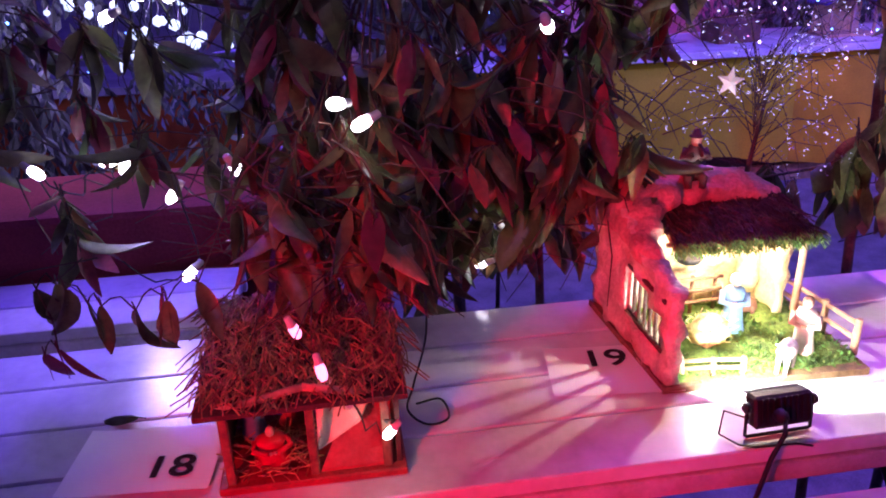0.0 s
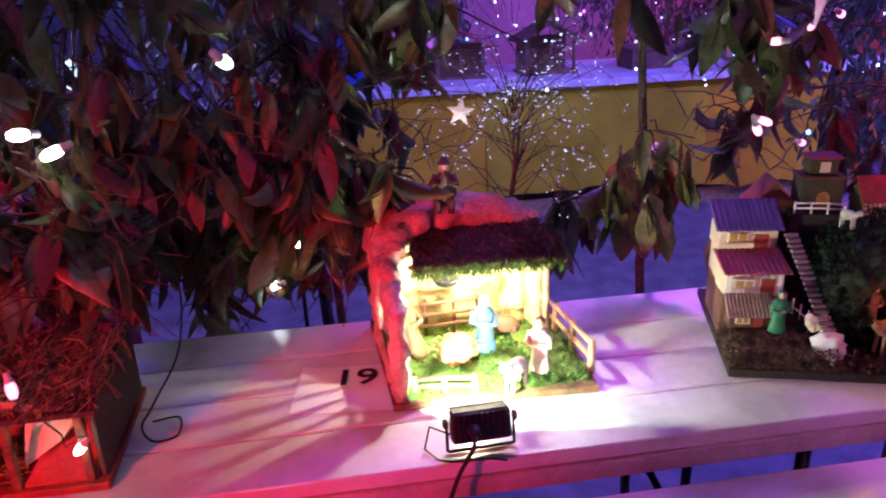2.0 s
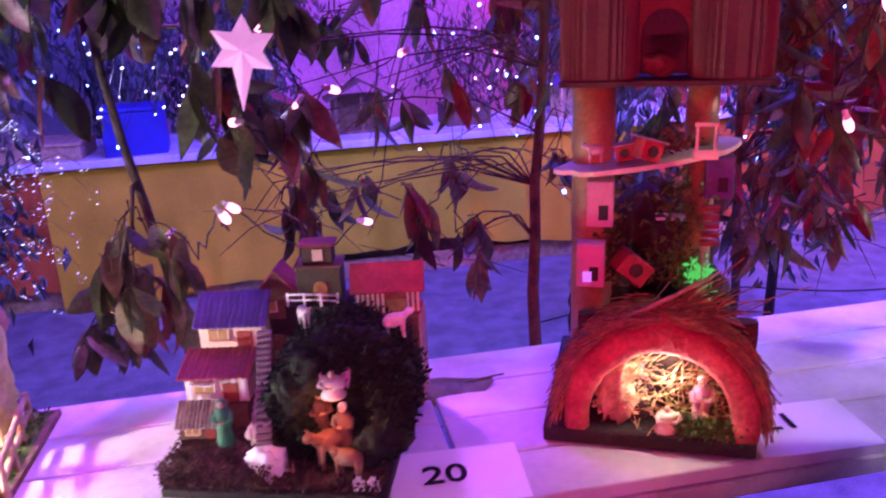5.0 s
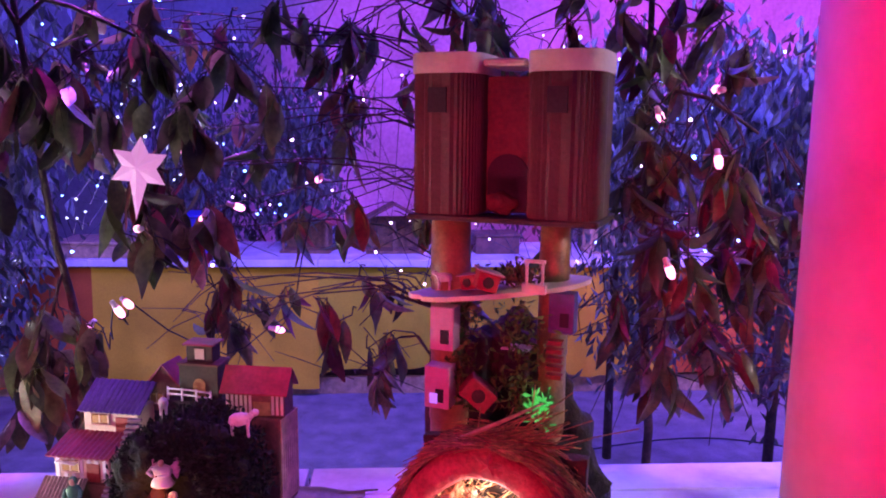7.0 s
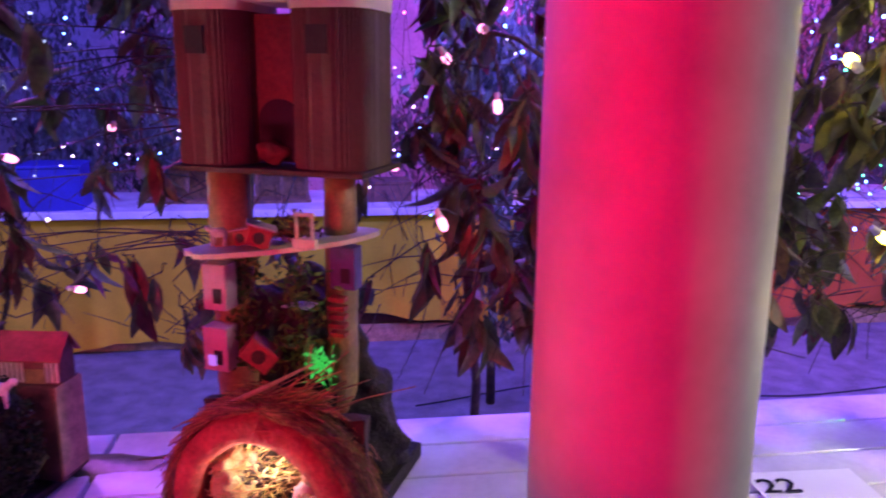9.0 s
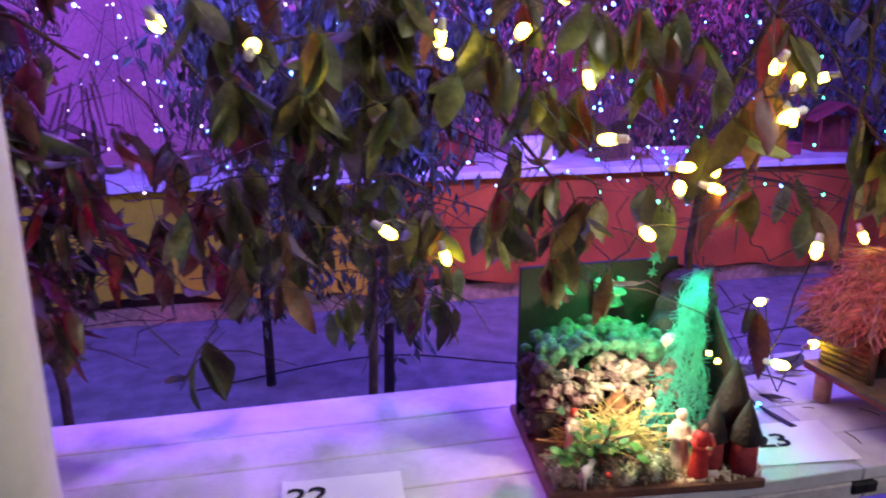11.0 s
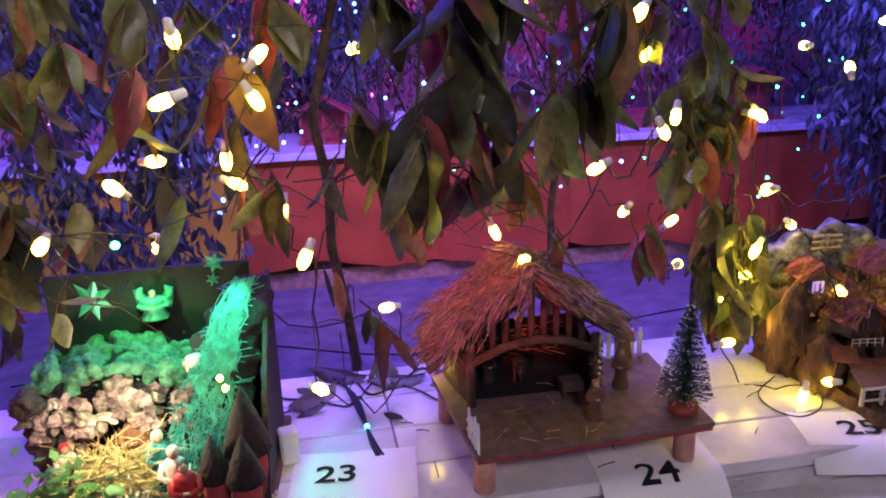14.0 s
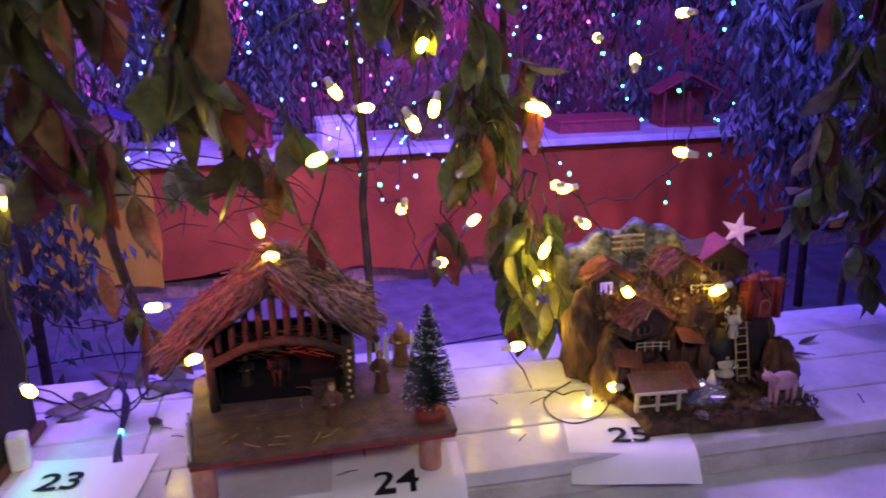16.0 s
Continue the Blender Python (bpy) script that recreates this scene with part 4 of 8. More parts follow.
leafy_tree("dense leafy bough hung with warm bulbs", [(3.0, 0.46, FLOOR), (3.02, 0.44, 0.8), (3.0, 0.36, 1.3), (3.05, 0.25, 1.9)],
           [(2.92, 0.05, 1.48, 0.28, 0.12, 0.14, 116), (2.85, 0.22, 1.18, 0.2, 0.1, 0.09, 58), (3.28, 0.04, 1.47, 0.20, 0.10, 0.12, 62), (3.05, 0.34, 0.98, 0.09, 0.05, 0.07, 20), (3.28, 0.03, 1.2, 0.12, 0.06, 0.08, 38), (3.0, 0.25, 1.65, 0.35, 0.15, 0.1, 72), (2.75, 0.25, 1.35, 0.2, 0.1, 0.15, 54), (3.12, 0.32, 1.12, 0.2, 0.06, 0.10, 40), (2.62, 0.36, 1.08, 0.12, 0.06, 0.12, 26)] + sprays(23, 16, 2.62, 3.28, 0.05, 0.3, 0.98, 1.32, 4) + [(3.375, 0.0, 1.10, 0.018, 0.01, 0.01, 3)], 6, size=0.9, dense=1.1, twigs=120)
# the pool's extra red leaves put red lamp light into leaf colour
leafy_tree("leafy bough with large drooping leaves over the stable", [(3.80, 0.44, FLOOR), (3.79, 0.43, 0.75), (3.75, 0.36, 1.3), (3.84, 0.1, 1.8), (3.92, -0.25, 1.82)],
           [(3.55, -0.14, 1.41, 0.03, 0.02, 0.02, 4), (3.655, -0.01, 1.42, 0.03, 0.02, 0.02, 4), (3.80, -0.05, 1.32, 0.04, 0.03, 0.05, 12), (3.83, -0.10, 1.50, 0.05, 0.04, 0.05, 10), (3.58, 0.08, 1.50, 0.12, 0.05, 0.05, 20)] +
           [(3.855, -0.36, 1.40, 0.04, 0.03, 0.13, 21), (3.91, -0.34, 1.53, 0.05, 0.03, 0.07, 12), (4.05, -0.34, 1.46, 0.05, 0.03, 0.08, 15), (3.98, -0.28, 1.53, 0.07, 0.04, 0.05, 10), (3.87, -0.09, 1.28, 0.06, 0.05, 0.06, 18), (4.10, 0.12, 1.22, 0.05, 0.04, 0.08, 18)] +
           [(3.65, 0.10, 1.25, 0.05, 0.03, 0.04, 8), (3.95, 0.0, 1.37, 0.06, 0.04, 0.09, 16), (4.03, 0.05, 1.33, 0.04, 0.03, 0.06, 8), (3.72, 0.28, 0.99, 0.02, 0.02, 0.02, 2), (3.79, 0.24, 0.91, 0.03, 0.02, 0.03, 5), (4.25, 0.15, 1.52, 0.12, 0.06, 0.06, 16)] + sprays(31, 9, 3.45, 4.1, 0.1, 0.35, 1.08, 1.4, 2), 7, pool=LEAVES + LEAVES[5:6] * 3, size=1.12, dense=1.0, twigs=70)
leafy_tree("hanging leafy bough with green leaves lit yellow by bulbs", [(4.60, 0.42, FLOOR), (4.60, 0.41, 0.75), (4.57, 0.34, 1.2), (4.52, 0.28, 1.75)],
           [(4.57, 0.24, 0.95, 0.06, 0.05, 0.15, 80), (4.50, 0.23, 1.26, 0.08, 0.06, 0.14, 66), (4.42, 0.27, 1.02, 0.03, 0.03, 0.05, 8), (4.46, 0.25, 1.46, 0.12, 0.06, 0.06, 20)], 8)
leafy_tree("bare dark sapling behind the stable with a few leaves", [(4.28, 0.52, FLOOR), (4.28, 0.52, 0.8), (4.27, 0.50, 1.3), (4.24, 0.46, 1.75)],
           sprays(33, 6, 4.1, 4.45, 0.4, 0.6, 1.3, 1.6, 3), 18, 0.012)
leafy_tree("dark bough with dense leaves beyond the last crib", [(5.5, 0.5, FLOOR), (5.48, 0.45, 0.8), (5.4, 0.35, 1.5)],
           [(5.36, 0.28, 1.05, 0.14, 0.08, 0.2, 87), (5.4, 0.3, 1.4, 0.2, 0.1, 0.15, 58)], 9)


def far_tree(x, y, h, spread, seed, label):
    """A slim background tree: trunk, limbs and a crown of many small leaves."""
    r = random.Random(seed)
    t = thing("background_tree", x, y, FLOOR, 0, label, "tree", "background trees")
    b = bmesh.new()
    tube(b, [(0, 0, 0), (r.gauss(0, 0.03), 0, h * 0.4), (r.gauss(0, 0.08), r.gauss(0, 0.05), h)], [0.022, 0.017, 0.006], 8)
    limbs = []
    for _ in range(9):
        z0 = h * r.uniform(0.25, 0.8)
        a = r.uniform(0, 6.28)
        e = Vector((math.cos(a) * spread * r.uniform(0.4, 1), math.sin(a) * spread * 0.6, z0 + r.uniform(0.1, 0.5)))
        tube(b, [(0, 0, z0), Vector((0, 0, z0)).lerp(e, 0.5) + Vector((0, 0, 0.05)), e], [0.010, 0.007, 0.003], 6)
        limbs.append((Vector((0, 0, z0)), e))
    part("trunk", b, "bark", t)
    vs, fs = [], []
    for _ in range(2200):
        a, e = r.choice(limbs)
        c = a.lerp(e, r.uniform(0.35, 1.15)) + Vector((r.gauss(0, 0.09), r.gauss(0, 0.09), r.gauss(-0.06, 0.12)))
        d = Vector((r.gauss(0, 0.5), r.gauss(0, 0.5), -1)).normalized()
        s = d.cross(Vector((r.gauss(0, 1), r.gauss(0, 1), 0.1))).normalized()
        L = r.uniform(0.045, 0.085)
        k = len(vs)
        n = d.cross(s) * L * 0.12
        vs += [c, c + d * L * 0.5 + s * L * 0.2 + n, c + d * L * 0.5 - n * 0.3, c + d * L * 0.5 - s * L * 0.2 + n, c + d * L]
        fs += [(k, k + 1, k + 2), (k, k + 2, k + 3), (k + 1, k + 4, k + 2), (k + 2, k + 4, k + 3)]
    me = bpy.data.meshes.new("crown")
    me.from_pydata([tuple(v) for v in vs], [], fs)
    me.materials.append(M["far_leaf"])
    o = new("crown", me)
    o.parent = t
    return t


for i, (x, y, h, s) in enumerate([(-1.9, 2.2, 2.2, 0.5), (-0.9, 1.9, 2.1, 0.45), (-0.3, 2.6, 2.3, 0.5), (0.9, 4.2, 2.2, 0.5), (2.9, 4.1, 2.3, 0.55),
                                  (2.75, 2.1, 2.0, 0.35), (3.7, 4.2, 2.2, 0.5), (4.6, 4.1, 2.3, 0.55), (5.75, 4.2, 2.2, 0.42), (6.3, 3.9, 2.4, 0.5), (6.6, 2.1, 2.3, 0.5), (7.4, 3.9, 2.4, 0.6), (3.2, 1.5, 1.9, 0.25), (0.45, 1.3, 1.9, 0.3), (0.2, 3.9, 2.2, 0.5), (1.2, 3.8, 2.1, 0.35), (3.3, 3.8, 2.2, 0.45), (4.2, 3.8, 2.2, 0.4), (5.1, 3.9, 2.3, 0.5), (6.9, 3.7, 2.4, 0.5), (6.35, 1.9, 2.2, 0.3)]):
    far_tree(x, y, h, s, 40 + i, "slim tree with small leaves in blue light")

# ---- strings of bulbs ----
def bulb_bm(tint):
    b = bmesh.new()
    lathe(b, [(0.0065, -0.006), (0.0085, -0.010), (0.0105, -0.020), (0.0100, -0.034), (0.006, -0.042), (0.001, -0.0445)], 12)
    me = bpy.data.meshes.new("bulb")
    b.to_mesh(me)
    b.free()
    me.materials.append(M[tint])
    return me


def socket_mesh():
    b = bmesh.new()
    lathe(b, [(0.0035, 0.012), (0.007, 0.010), (0.0075, -0.004), (0.009, -0.006), (0.0088, -0.011)], 12)
    me = bpy.data.meshes.new("socket")
    b.to_mesh(me)
    b.free()
    me.materials.append(M["cap"])
    return me


BULB = {k: bulb_bm(k) for k in ("warm", "cool", "rosy")}
SOCKET = socket_mesh()


def light_string(label, places, tint, seed, droop=0.05, size=1.0, tilt=40):
    """Bulbs in sockets along a twisted cable that sags between them."""
    r = random.Random(seed)
    o = Vector(places[0])
    t = thing("light_string", *o, 0, label, "string lights", "light strings")
    todo, order = [Vector(p) - o for p in places[1:]], [Vector((0, 0, 0))]
    while todo:
        k = min(todo, key=lambda p: (p - order[-1]).length)
        todo.remove(k)
        order.append(k)
    b = bmesh.new()
    line = []
    for a, c in zip(order, order[1:]):
        d = (c - a).length
        a2, c2 = a + Vector((0, 0, 0.02)), c + Vector((0, 0, 0.02))
        pts = [a2.lerp(c2, k / 8) + Vector((r.gauss(0, 0.005), r.gauss(0, 0.005) + 0.03 * math.sin(k / 8 * math.pi), -min(0.12, droop + d * 0.12) * math.sin(k / 8 * math.pi) * r.uniform(0.7, 1.2))) for k in range(9)]
        pts[0], pts[-1] = a2, c2
        line += pts[:-1]
    tube(b, line + [order[-1] + Vector((0, 0, 0.02))], 0.0016, 5)
    part("cable", b, "cable", t)
    for p in order:
        m = Matrix.LocRotScale(p + Vector((0, 0, 0.02 * size)), Euler((radians(r.gauss(0, tilt)), radians(r.gauss(0, tilt)), r.uniform(0, 6.28))), (size, size, size))
        s = new("bulb", BULB[tint])
        s.parent, s.matrix_basis = t, m
        q = new("socket", SOCKET)
        q.parent = s
    return t


light_string("string of cool white bulbs glowing among the first leaves", [(-0.260, 0.292, 1.118), (-0.084, 0.168, 1.131), (-0.175, 0.24, 1.075), (-0.355, 0.327, 0.981), (-0.179, 0.298, 0.915), (-0.235, 0.30, 1.33), (-0.17, 0.28, 1.36), (-0.42, 0.32, 1.10), (-0.31, 0.32, 1.10), (-0.15, 0.25, 1.355),
              (0.124, 0.06, 1.206), (0.088, 0.05, 1.228), (0.345, 0.03, 1.322), (0.42, 0.44, 0.90), (0.36, 0.45, 0.80)], "cool", 1, tilt=50, size=0.82)
light_string("string of rosy bulbs lying on the straw roof", [(0.022, -0.057, 0.92), (-0.01, -0.03, 0.965)], "rosy", 2, size=0.7)
light_string("pair of white bulbs hanging in the straw hut", [(0.060, -0.088, 0.868), (0.118, -0.10, 0.835)], "cool", 12, size=0.62)
light_string("string of faint rosy bulbs behind the village crib", [(1.306, 0.243, 1.273), (1.255, 0.227, 1.133), (1.267, 0.245, 1.137), (1.455, 0.322, 1.312), (1.506, 0.460, 1.024), (1.408, 0.318, 1.295), (1.145, 0.40, 1.054), (1.62, 0.45, 1.36), (1.35, 0.36, 1.43)], "rosy", 3, size=0.7)
light_string("string of rosy bulbs beside the pillar", [(2.201, -0.050, 1.263), (2.225, 0.10, 1.500), (2.262, -0.07, 1.525), (2.176, 0.248, 1.312), (2.30, 0.02, 1.43)], "rosy", 4, size=0.65)
light_string("string of warm white bulbs hung in dense leaves", [(2.679, -0.142, 1.525), (2.792, -0.123, 1.475), (2.876, -0.125, 1.593), (3.00, 0.06, 1.62), (3.086, 0.058, 1.515), (3.102, 0.139, 1.469), (3.162, -0.093, 1.496),
              (3.285, 0.03, 1.556), (3.35, 0.012, 1.619), (2.97, 0.02, 1.205), (3.10, 0.12, 1.135), (3.295, -0.03, 1.45), (3.319, -0.118, 1.351)], "warm", 5, size=0.85, tilt=55)
light_string("string of warm white bulbs over the night-sky crib", [(3.649, -0.040, 1.384), (3.656, -0.041, 1.412), (3.578, -0.165, 1.390), (3.601, 0.076, 1.285), (3.490, 0.031, 1.277), (3.470, -0.035, 1.245), (3.376, -0.09, 1.205),
              (3.681, 0.110, 1.189), (3.430, 0.330, 1.082), (3.445, 0.288, 1.086), (3.595, 0.095, 1.229), (3.717, -0.075, 1.163), (3.819, 0.066, 1.428), (3.571, -0.123, 1.468), (3.703, -0.005, 0.905), (3.872, 0.253, 0.924), (3.905, 0.144, 0.854)], "warm", 6, size=0.85, tilt=60)
light_string("string of warm white bulbs round the stable and bough", [(4.051, 0.205, 1.094), (4.186, -0.012, 1.240), (4.324, 0.200, 1.106), (4.318, 0.080, 1.284), (4.378, 0.136, 1.302), (4.389, 0.282, 1.399), (4.255, 0.30, 1.27), (4.20, 0.205, 1.327), (4.202, -0.09, 1.477), (4.00, -0.12, 1.472),
              (4.497, 0.329, 1.168), (4.474, 0.345, 1.010), (4.358, 0.059, 1.030), (4.092, 0.10, 1.052)], "warm", 7, size=0.85, tilt=60)
light_string("string of warm white bulbs wound down the hanging bough", [(4.759, 0.186, 1.334), (4.723, 0.270, 1.387), (4.575, 0.206, 1.278), (4.555, 0.200, 1.272), (4.620, 0.181, 1.124), (4.675, 0.26, 1.10), (4.661, 0.189, 1.051), (4.597, 0.176, 1.017), (4.614, 0.289, 0.900), (4.585, 0.24, 0.935),
              (4.575, 0.20, 0.885), (4.504, 0.141, 0.820), (4.640, 0.24, 0.835), (4.632, 0.036, 0.765), (4.683, 0.016, 0.778), (4.722, 0.111, 0.940), (4.845, 0.192, 0.930), (4.922, 0.080, 0.931), (4.829, 0.080, 1.188), (4.90, 0.25, 1.43)], "warm", 9, size=0.85, tilt=60)


def fairy_lights(label, lo, hi, n, tint, seed, r0=0.006):
    """Many tiny lamps on a thin cable strewn through far branches."""
    r = random.Random(seed)
    t = thing("fairy_lights", *lo, 0, label, "string lights", "light strings", "stuff")
    b, c, line = bmesh.new(), bmesh.new(), []
    last = None
    for i in range(n):
        u = i / n
        p = Vector(((hi[0] - lo[0]) * min(1, max(0, u + r.gauss(0, 0.05))), (hi[1] - lo[1]) * r.random(), (hi[2] - lo[2]) * r.random()))
        blob(b, p, r0 * r.uniform(0.7, 1.3), 0, 1)
        if last is not None:
            line += [last, last.lerp(p, 0.5) - Vector((0, 0, 0.04))]
        last = p
    tube(c, line + [last], 0.0012, 4)
    part("lamps", b, tint, t)
    part("cable", c, "cable", t)


fairy_lights("tiny blue lamps strewn in the far trees", (-1.2, 1.8, 0.9), (1.2, 3.8, 2.2), 70, "blue_led", 1)
fairy_lights("tiny white lamps strewn in the far trees", (0.95, 1.2, 0.95), (2.9, 2.8, 1.9), 80, "white_led", 2, 0.0048)
fairy_lights("tiny blue lamps strewn in the far trees", (2.2, 1.6, 0.7), (5.2, 3.4, 1.9), 190, "blue_led", 3, 0.008)
fairy_lights("tiny green lamps strewn in the far trees", (4.4, 1.6, 0.6), (7.2, 3.4, 1.6), 60, "green_led", 4, 0.007)
fairy_lights("tiny pink lamps strewn in the far trees", (2.6, 3.6, 0.9), (6.4, 5.2, 2.0), 50, "pink_led", 5, 0.010)
fairy_lights("tiny cold white lamps close together in a bush", (-0.6, 0.9, 1.15), (-0.15, 1.3, 1.65), 110, "tinyled", 6, 0.012)
fairy_lights("tiny cold white lamps close together behind the star", (0.95, 0.65, 1.22), (1.35, 1.0, 1.62), 45, "tinyled", 7, 0.0035)

# ---- helpers for the cribs ----
def rough_sheet(bm, a, b, z0, z1, thick, nx=14, nz=10, hole=None, amp=0.004, top=None, mi=0, seed=1.0):
    """An upright uneven wall from a to b; hole: cells (i0, i1, j0, j1) left open; top: height profile along it."""
    a, b = Vector((*a, 0)), Vector((*b, 0))
    d = (b - a)
    nrm = Vector((-d.y, d.x, 0)).normalized()
    grids = []
    for s in (0, 1):
        g = []
        for j in range(nz + 1):
            row = []
            for i in range(nx + 1):
                u = i / nx
                zt = z1 * (top(u) if top else 1)
                p = a + d * u + nrm * thick * s + Vector((0, 0, z0 + (zt - z0) * j / nz))
                p += nrm * amp * 2 * noise.noise(p * 38 + Vector((seed, s * 9, 0))) + Vector((0, 0, amp * noise.noise(p * 30 + Vector((3, seed, s)))))
                row.append(bm.verts.new(p))
            g.append(row)
        grids.append(g)

    def solid(i, j):
        return 0 <= i < nx and 0 <= j < nz and not (hole and hole[0] <= i < hole[1] and hole[2] <= j < hole[3])
    for i in range(nx):
        for j in range(nz):
            if not solid(i, j):
                continue
            f, k = grids
            q = [(i, j), (i + 1, j), (i + 1, j + 1), (i, j + 1)]
            bm.faces.new([f[y][x] for x, y in q]).material_index = mi
            bm.faces.new([k[y][x] for x, y in q[::-1]]).material_index = mi
            for n, (di, dj) in enumerate(((0, -1), (1, 0), (0, 1), (-1, 0))):
                if not solid(i + di, j + dj):
                    (x0, y0), (x1, y1) = q[n], q[(n + 1) % 4]
                    bm.faces.new((f[y0][x0], k[y0][x0], k[y1][x1], f[y1][x1])).material_index = mi
    return bm


def card_house(parent, x, y, z, w, d, h, rz, wall, roof, stripes=0, rise=0.5, pent=False, door=True, pitch=14, frame_of="cream", pane="amber"):
    """A little cardboard house with walls, roof, window and door."""
    m = pose(x, y, z, 0, 0, rz)
    b = bmesh.new()
    box(b, -w / 2, w / 2, -d / 2, d / 2, 0, h, bev=0.001)
    if not pent:
        for yy in (-d / 2, d / 2 - 0.002):
            vs = [b.verts.new(v) for v in ((-w / 2, yy, h), (w / 2, yy, h), (0, yy, h + w * rise * 0.45), (-w / 2, yy + 0.002, h), (w / 2, yy + 0.002, h), (0, yy + 0.002, h + w * rise * 0.45))]
            b.faces.new((vs[0], vs[1], vs[2]))
            b.faces.new((vs[5], vs[4], vs[3]))
    house = part("house", b, wall, parent, m=m)
    b = bmesh.new()
    if pent:
        n = 48
        tilt = pose(0, 0, h + 0.002 + d * 0.5 * math.tan(radians(pitch)), pitch, 0, 0)
        rows = []
        for i in range(n + 1):
            u, lift = -w * 0.58 + w * 1.16 * i / n, 0.0014 * math.sin(i * math.pi / 2)
            rows.append([b.verts.new(tilt @ Vector((u, y, z + lift))) for y, z in ((-d * 0.5 - 0.014, 0.0015), (d * 0.5 + 0.004, 0.0015), (d * 0.5 + 0.004, -0.0015), (-d * 0.5 - 0.014, -0.0015))])
        for p, q in zip(rows, rows[1:]):
            for j in range(4):
                b.faces.new((p[j], q[j], q[(j + 1) % 4], p[(j + 1) % 4]))
        b.faces.new(rows[0])
        b.faces.new(rows[-1][::-1])
    else:
        L = math.hypot(w / 2, w * rise * 0.45) + 0.008
        ang = math.degrees(math.atan2(w * rise * 0.45, w / 2))
        for s in (-1, 1):
            box(b, -L if s < 0 else 0, 0 if s < 0 else L, -d / 2 - 0.008, d / 2 + 0.008, -0.001, 0.002, m=pose(0, 0, h + w * rise * 0.45, 0, s * ang, 0))
    part("roof", b, roof, house)
    if stripes:
        for i in range(stripes):
            b = bmesh.new()
            u = -w / 2 + w * (i + 0.5) / stripes
            box(b, u - w * 0.22 / stripes, u + w * 0.22 / stripes, -d / 2 - 0.0022, -d / 2 + 0.001, h * 0.12, h * 0.97)
            part("slat", b, "white", house)
    b = bmesh.new()
    box(b, -w * 0.34, -w * 0.04, -d / 2 - 0.0032, -d / 2, h * 0.40, h * 0.78)
    part("window", b, pane, house)
    b = bmesh.new()
    for u in (-w * 0.36, -w * 0.20, -w * 0.04):
        box(b, u, u + w * 0.025, -d / 2 - 0.0045, -d / 2, h * 0.36, h * 0.82)
    box(b, -w * 0.36, -w * 0.015, -d / 2 - 0.005, -d / 2, h * 0.34, h * 0.39)
    part("window_frame", b, frame_of, house)
    if door:
        b = bmesh.new()
        box(b, w * 0.10, w * 0.34, -d / 2 - 0.0032, -d / 2, 0.001, h * 0.70, bev=0.0006)
        part("door", b, "redwood", house)
    return house


def rail_fence(parent, a, b, z, h, n, material="palewood", rails=2, r=0.003):
    a, b = Vector((*a, z)), Vector((*b, z))
    for i in range(n):
        p = a.lerp(b, i / (n - 1))
        k = bmesh.new()
        tube(k, [p, p + Vector((0, 0, h))], [r * 1.2, r], 6)
        part("fence_post", k, material, parent)
    for j in range(rails):
        zz = h * (0.45 + 0.42 * j)
        k = bmesh.new()
        tube(k, [a + Vector((0, 0, zz)), a.lerp(b, 0.5) + Vector((0, 0, zz + 0.001)), b + Vector((0, 0, zz - 0.001))], r * 0.8, 6)
        part("fence_rail", k, material, parent)


def thatch(bm, corners, n, length, r=0.0011, sink=0.006, stray=0.42):
    """Straw over a slope given by its eave and ridge corners: (eave a, eave b, ridge a, ridge b)."""
    ea, eb, ra, rb = [Vector(c) for c in corners]

    def place():
        u, v = rng.random(), rng.random()
        e, q = ea.lerp(eb, u), ra.lerp(rb, u)
        v = min(1.0, v + min(0.8, length * 0.62 / (e - q).length))
        p = e.lerp(q, v)
        d = (e - q).normalized()
        d = d + (eb - ea).normalized() * rng.gauss(0, stray) + Vector((0, 0, rng.gauss(0.01, 0.06)))
        side = 0.5 - u
        d = d + (eb - ea).normalized() * (0.5 * side if abs(side) > 0.42 else 0)
        return p + Vector((0, 0, rng.uniform(0, sink))), d
    return strands(bm, n, place, length, r)


def slab(bm, corners, t, mi=0):
    """A sloped board given by four corners, thickness t downwards."""
    up = [bm.verts.new(c) for c in corners]
    dn = [bm.verts.new(Vector(c) - Vector((0, 0, t))) for c in corners]
    bm.faces.new(up).material_index = mi
    bm.faces.new(dn[::-1]).material_index = mi
    for i in range(4):
        j = (i + 1) % 4
        bm.faces.new((up[i], dn[i], dn[j], up[j])).material_index = mi
    return bm


TOP = 0.7512


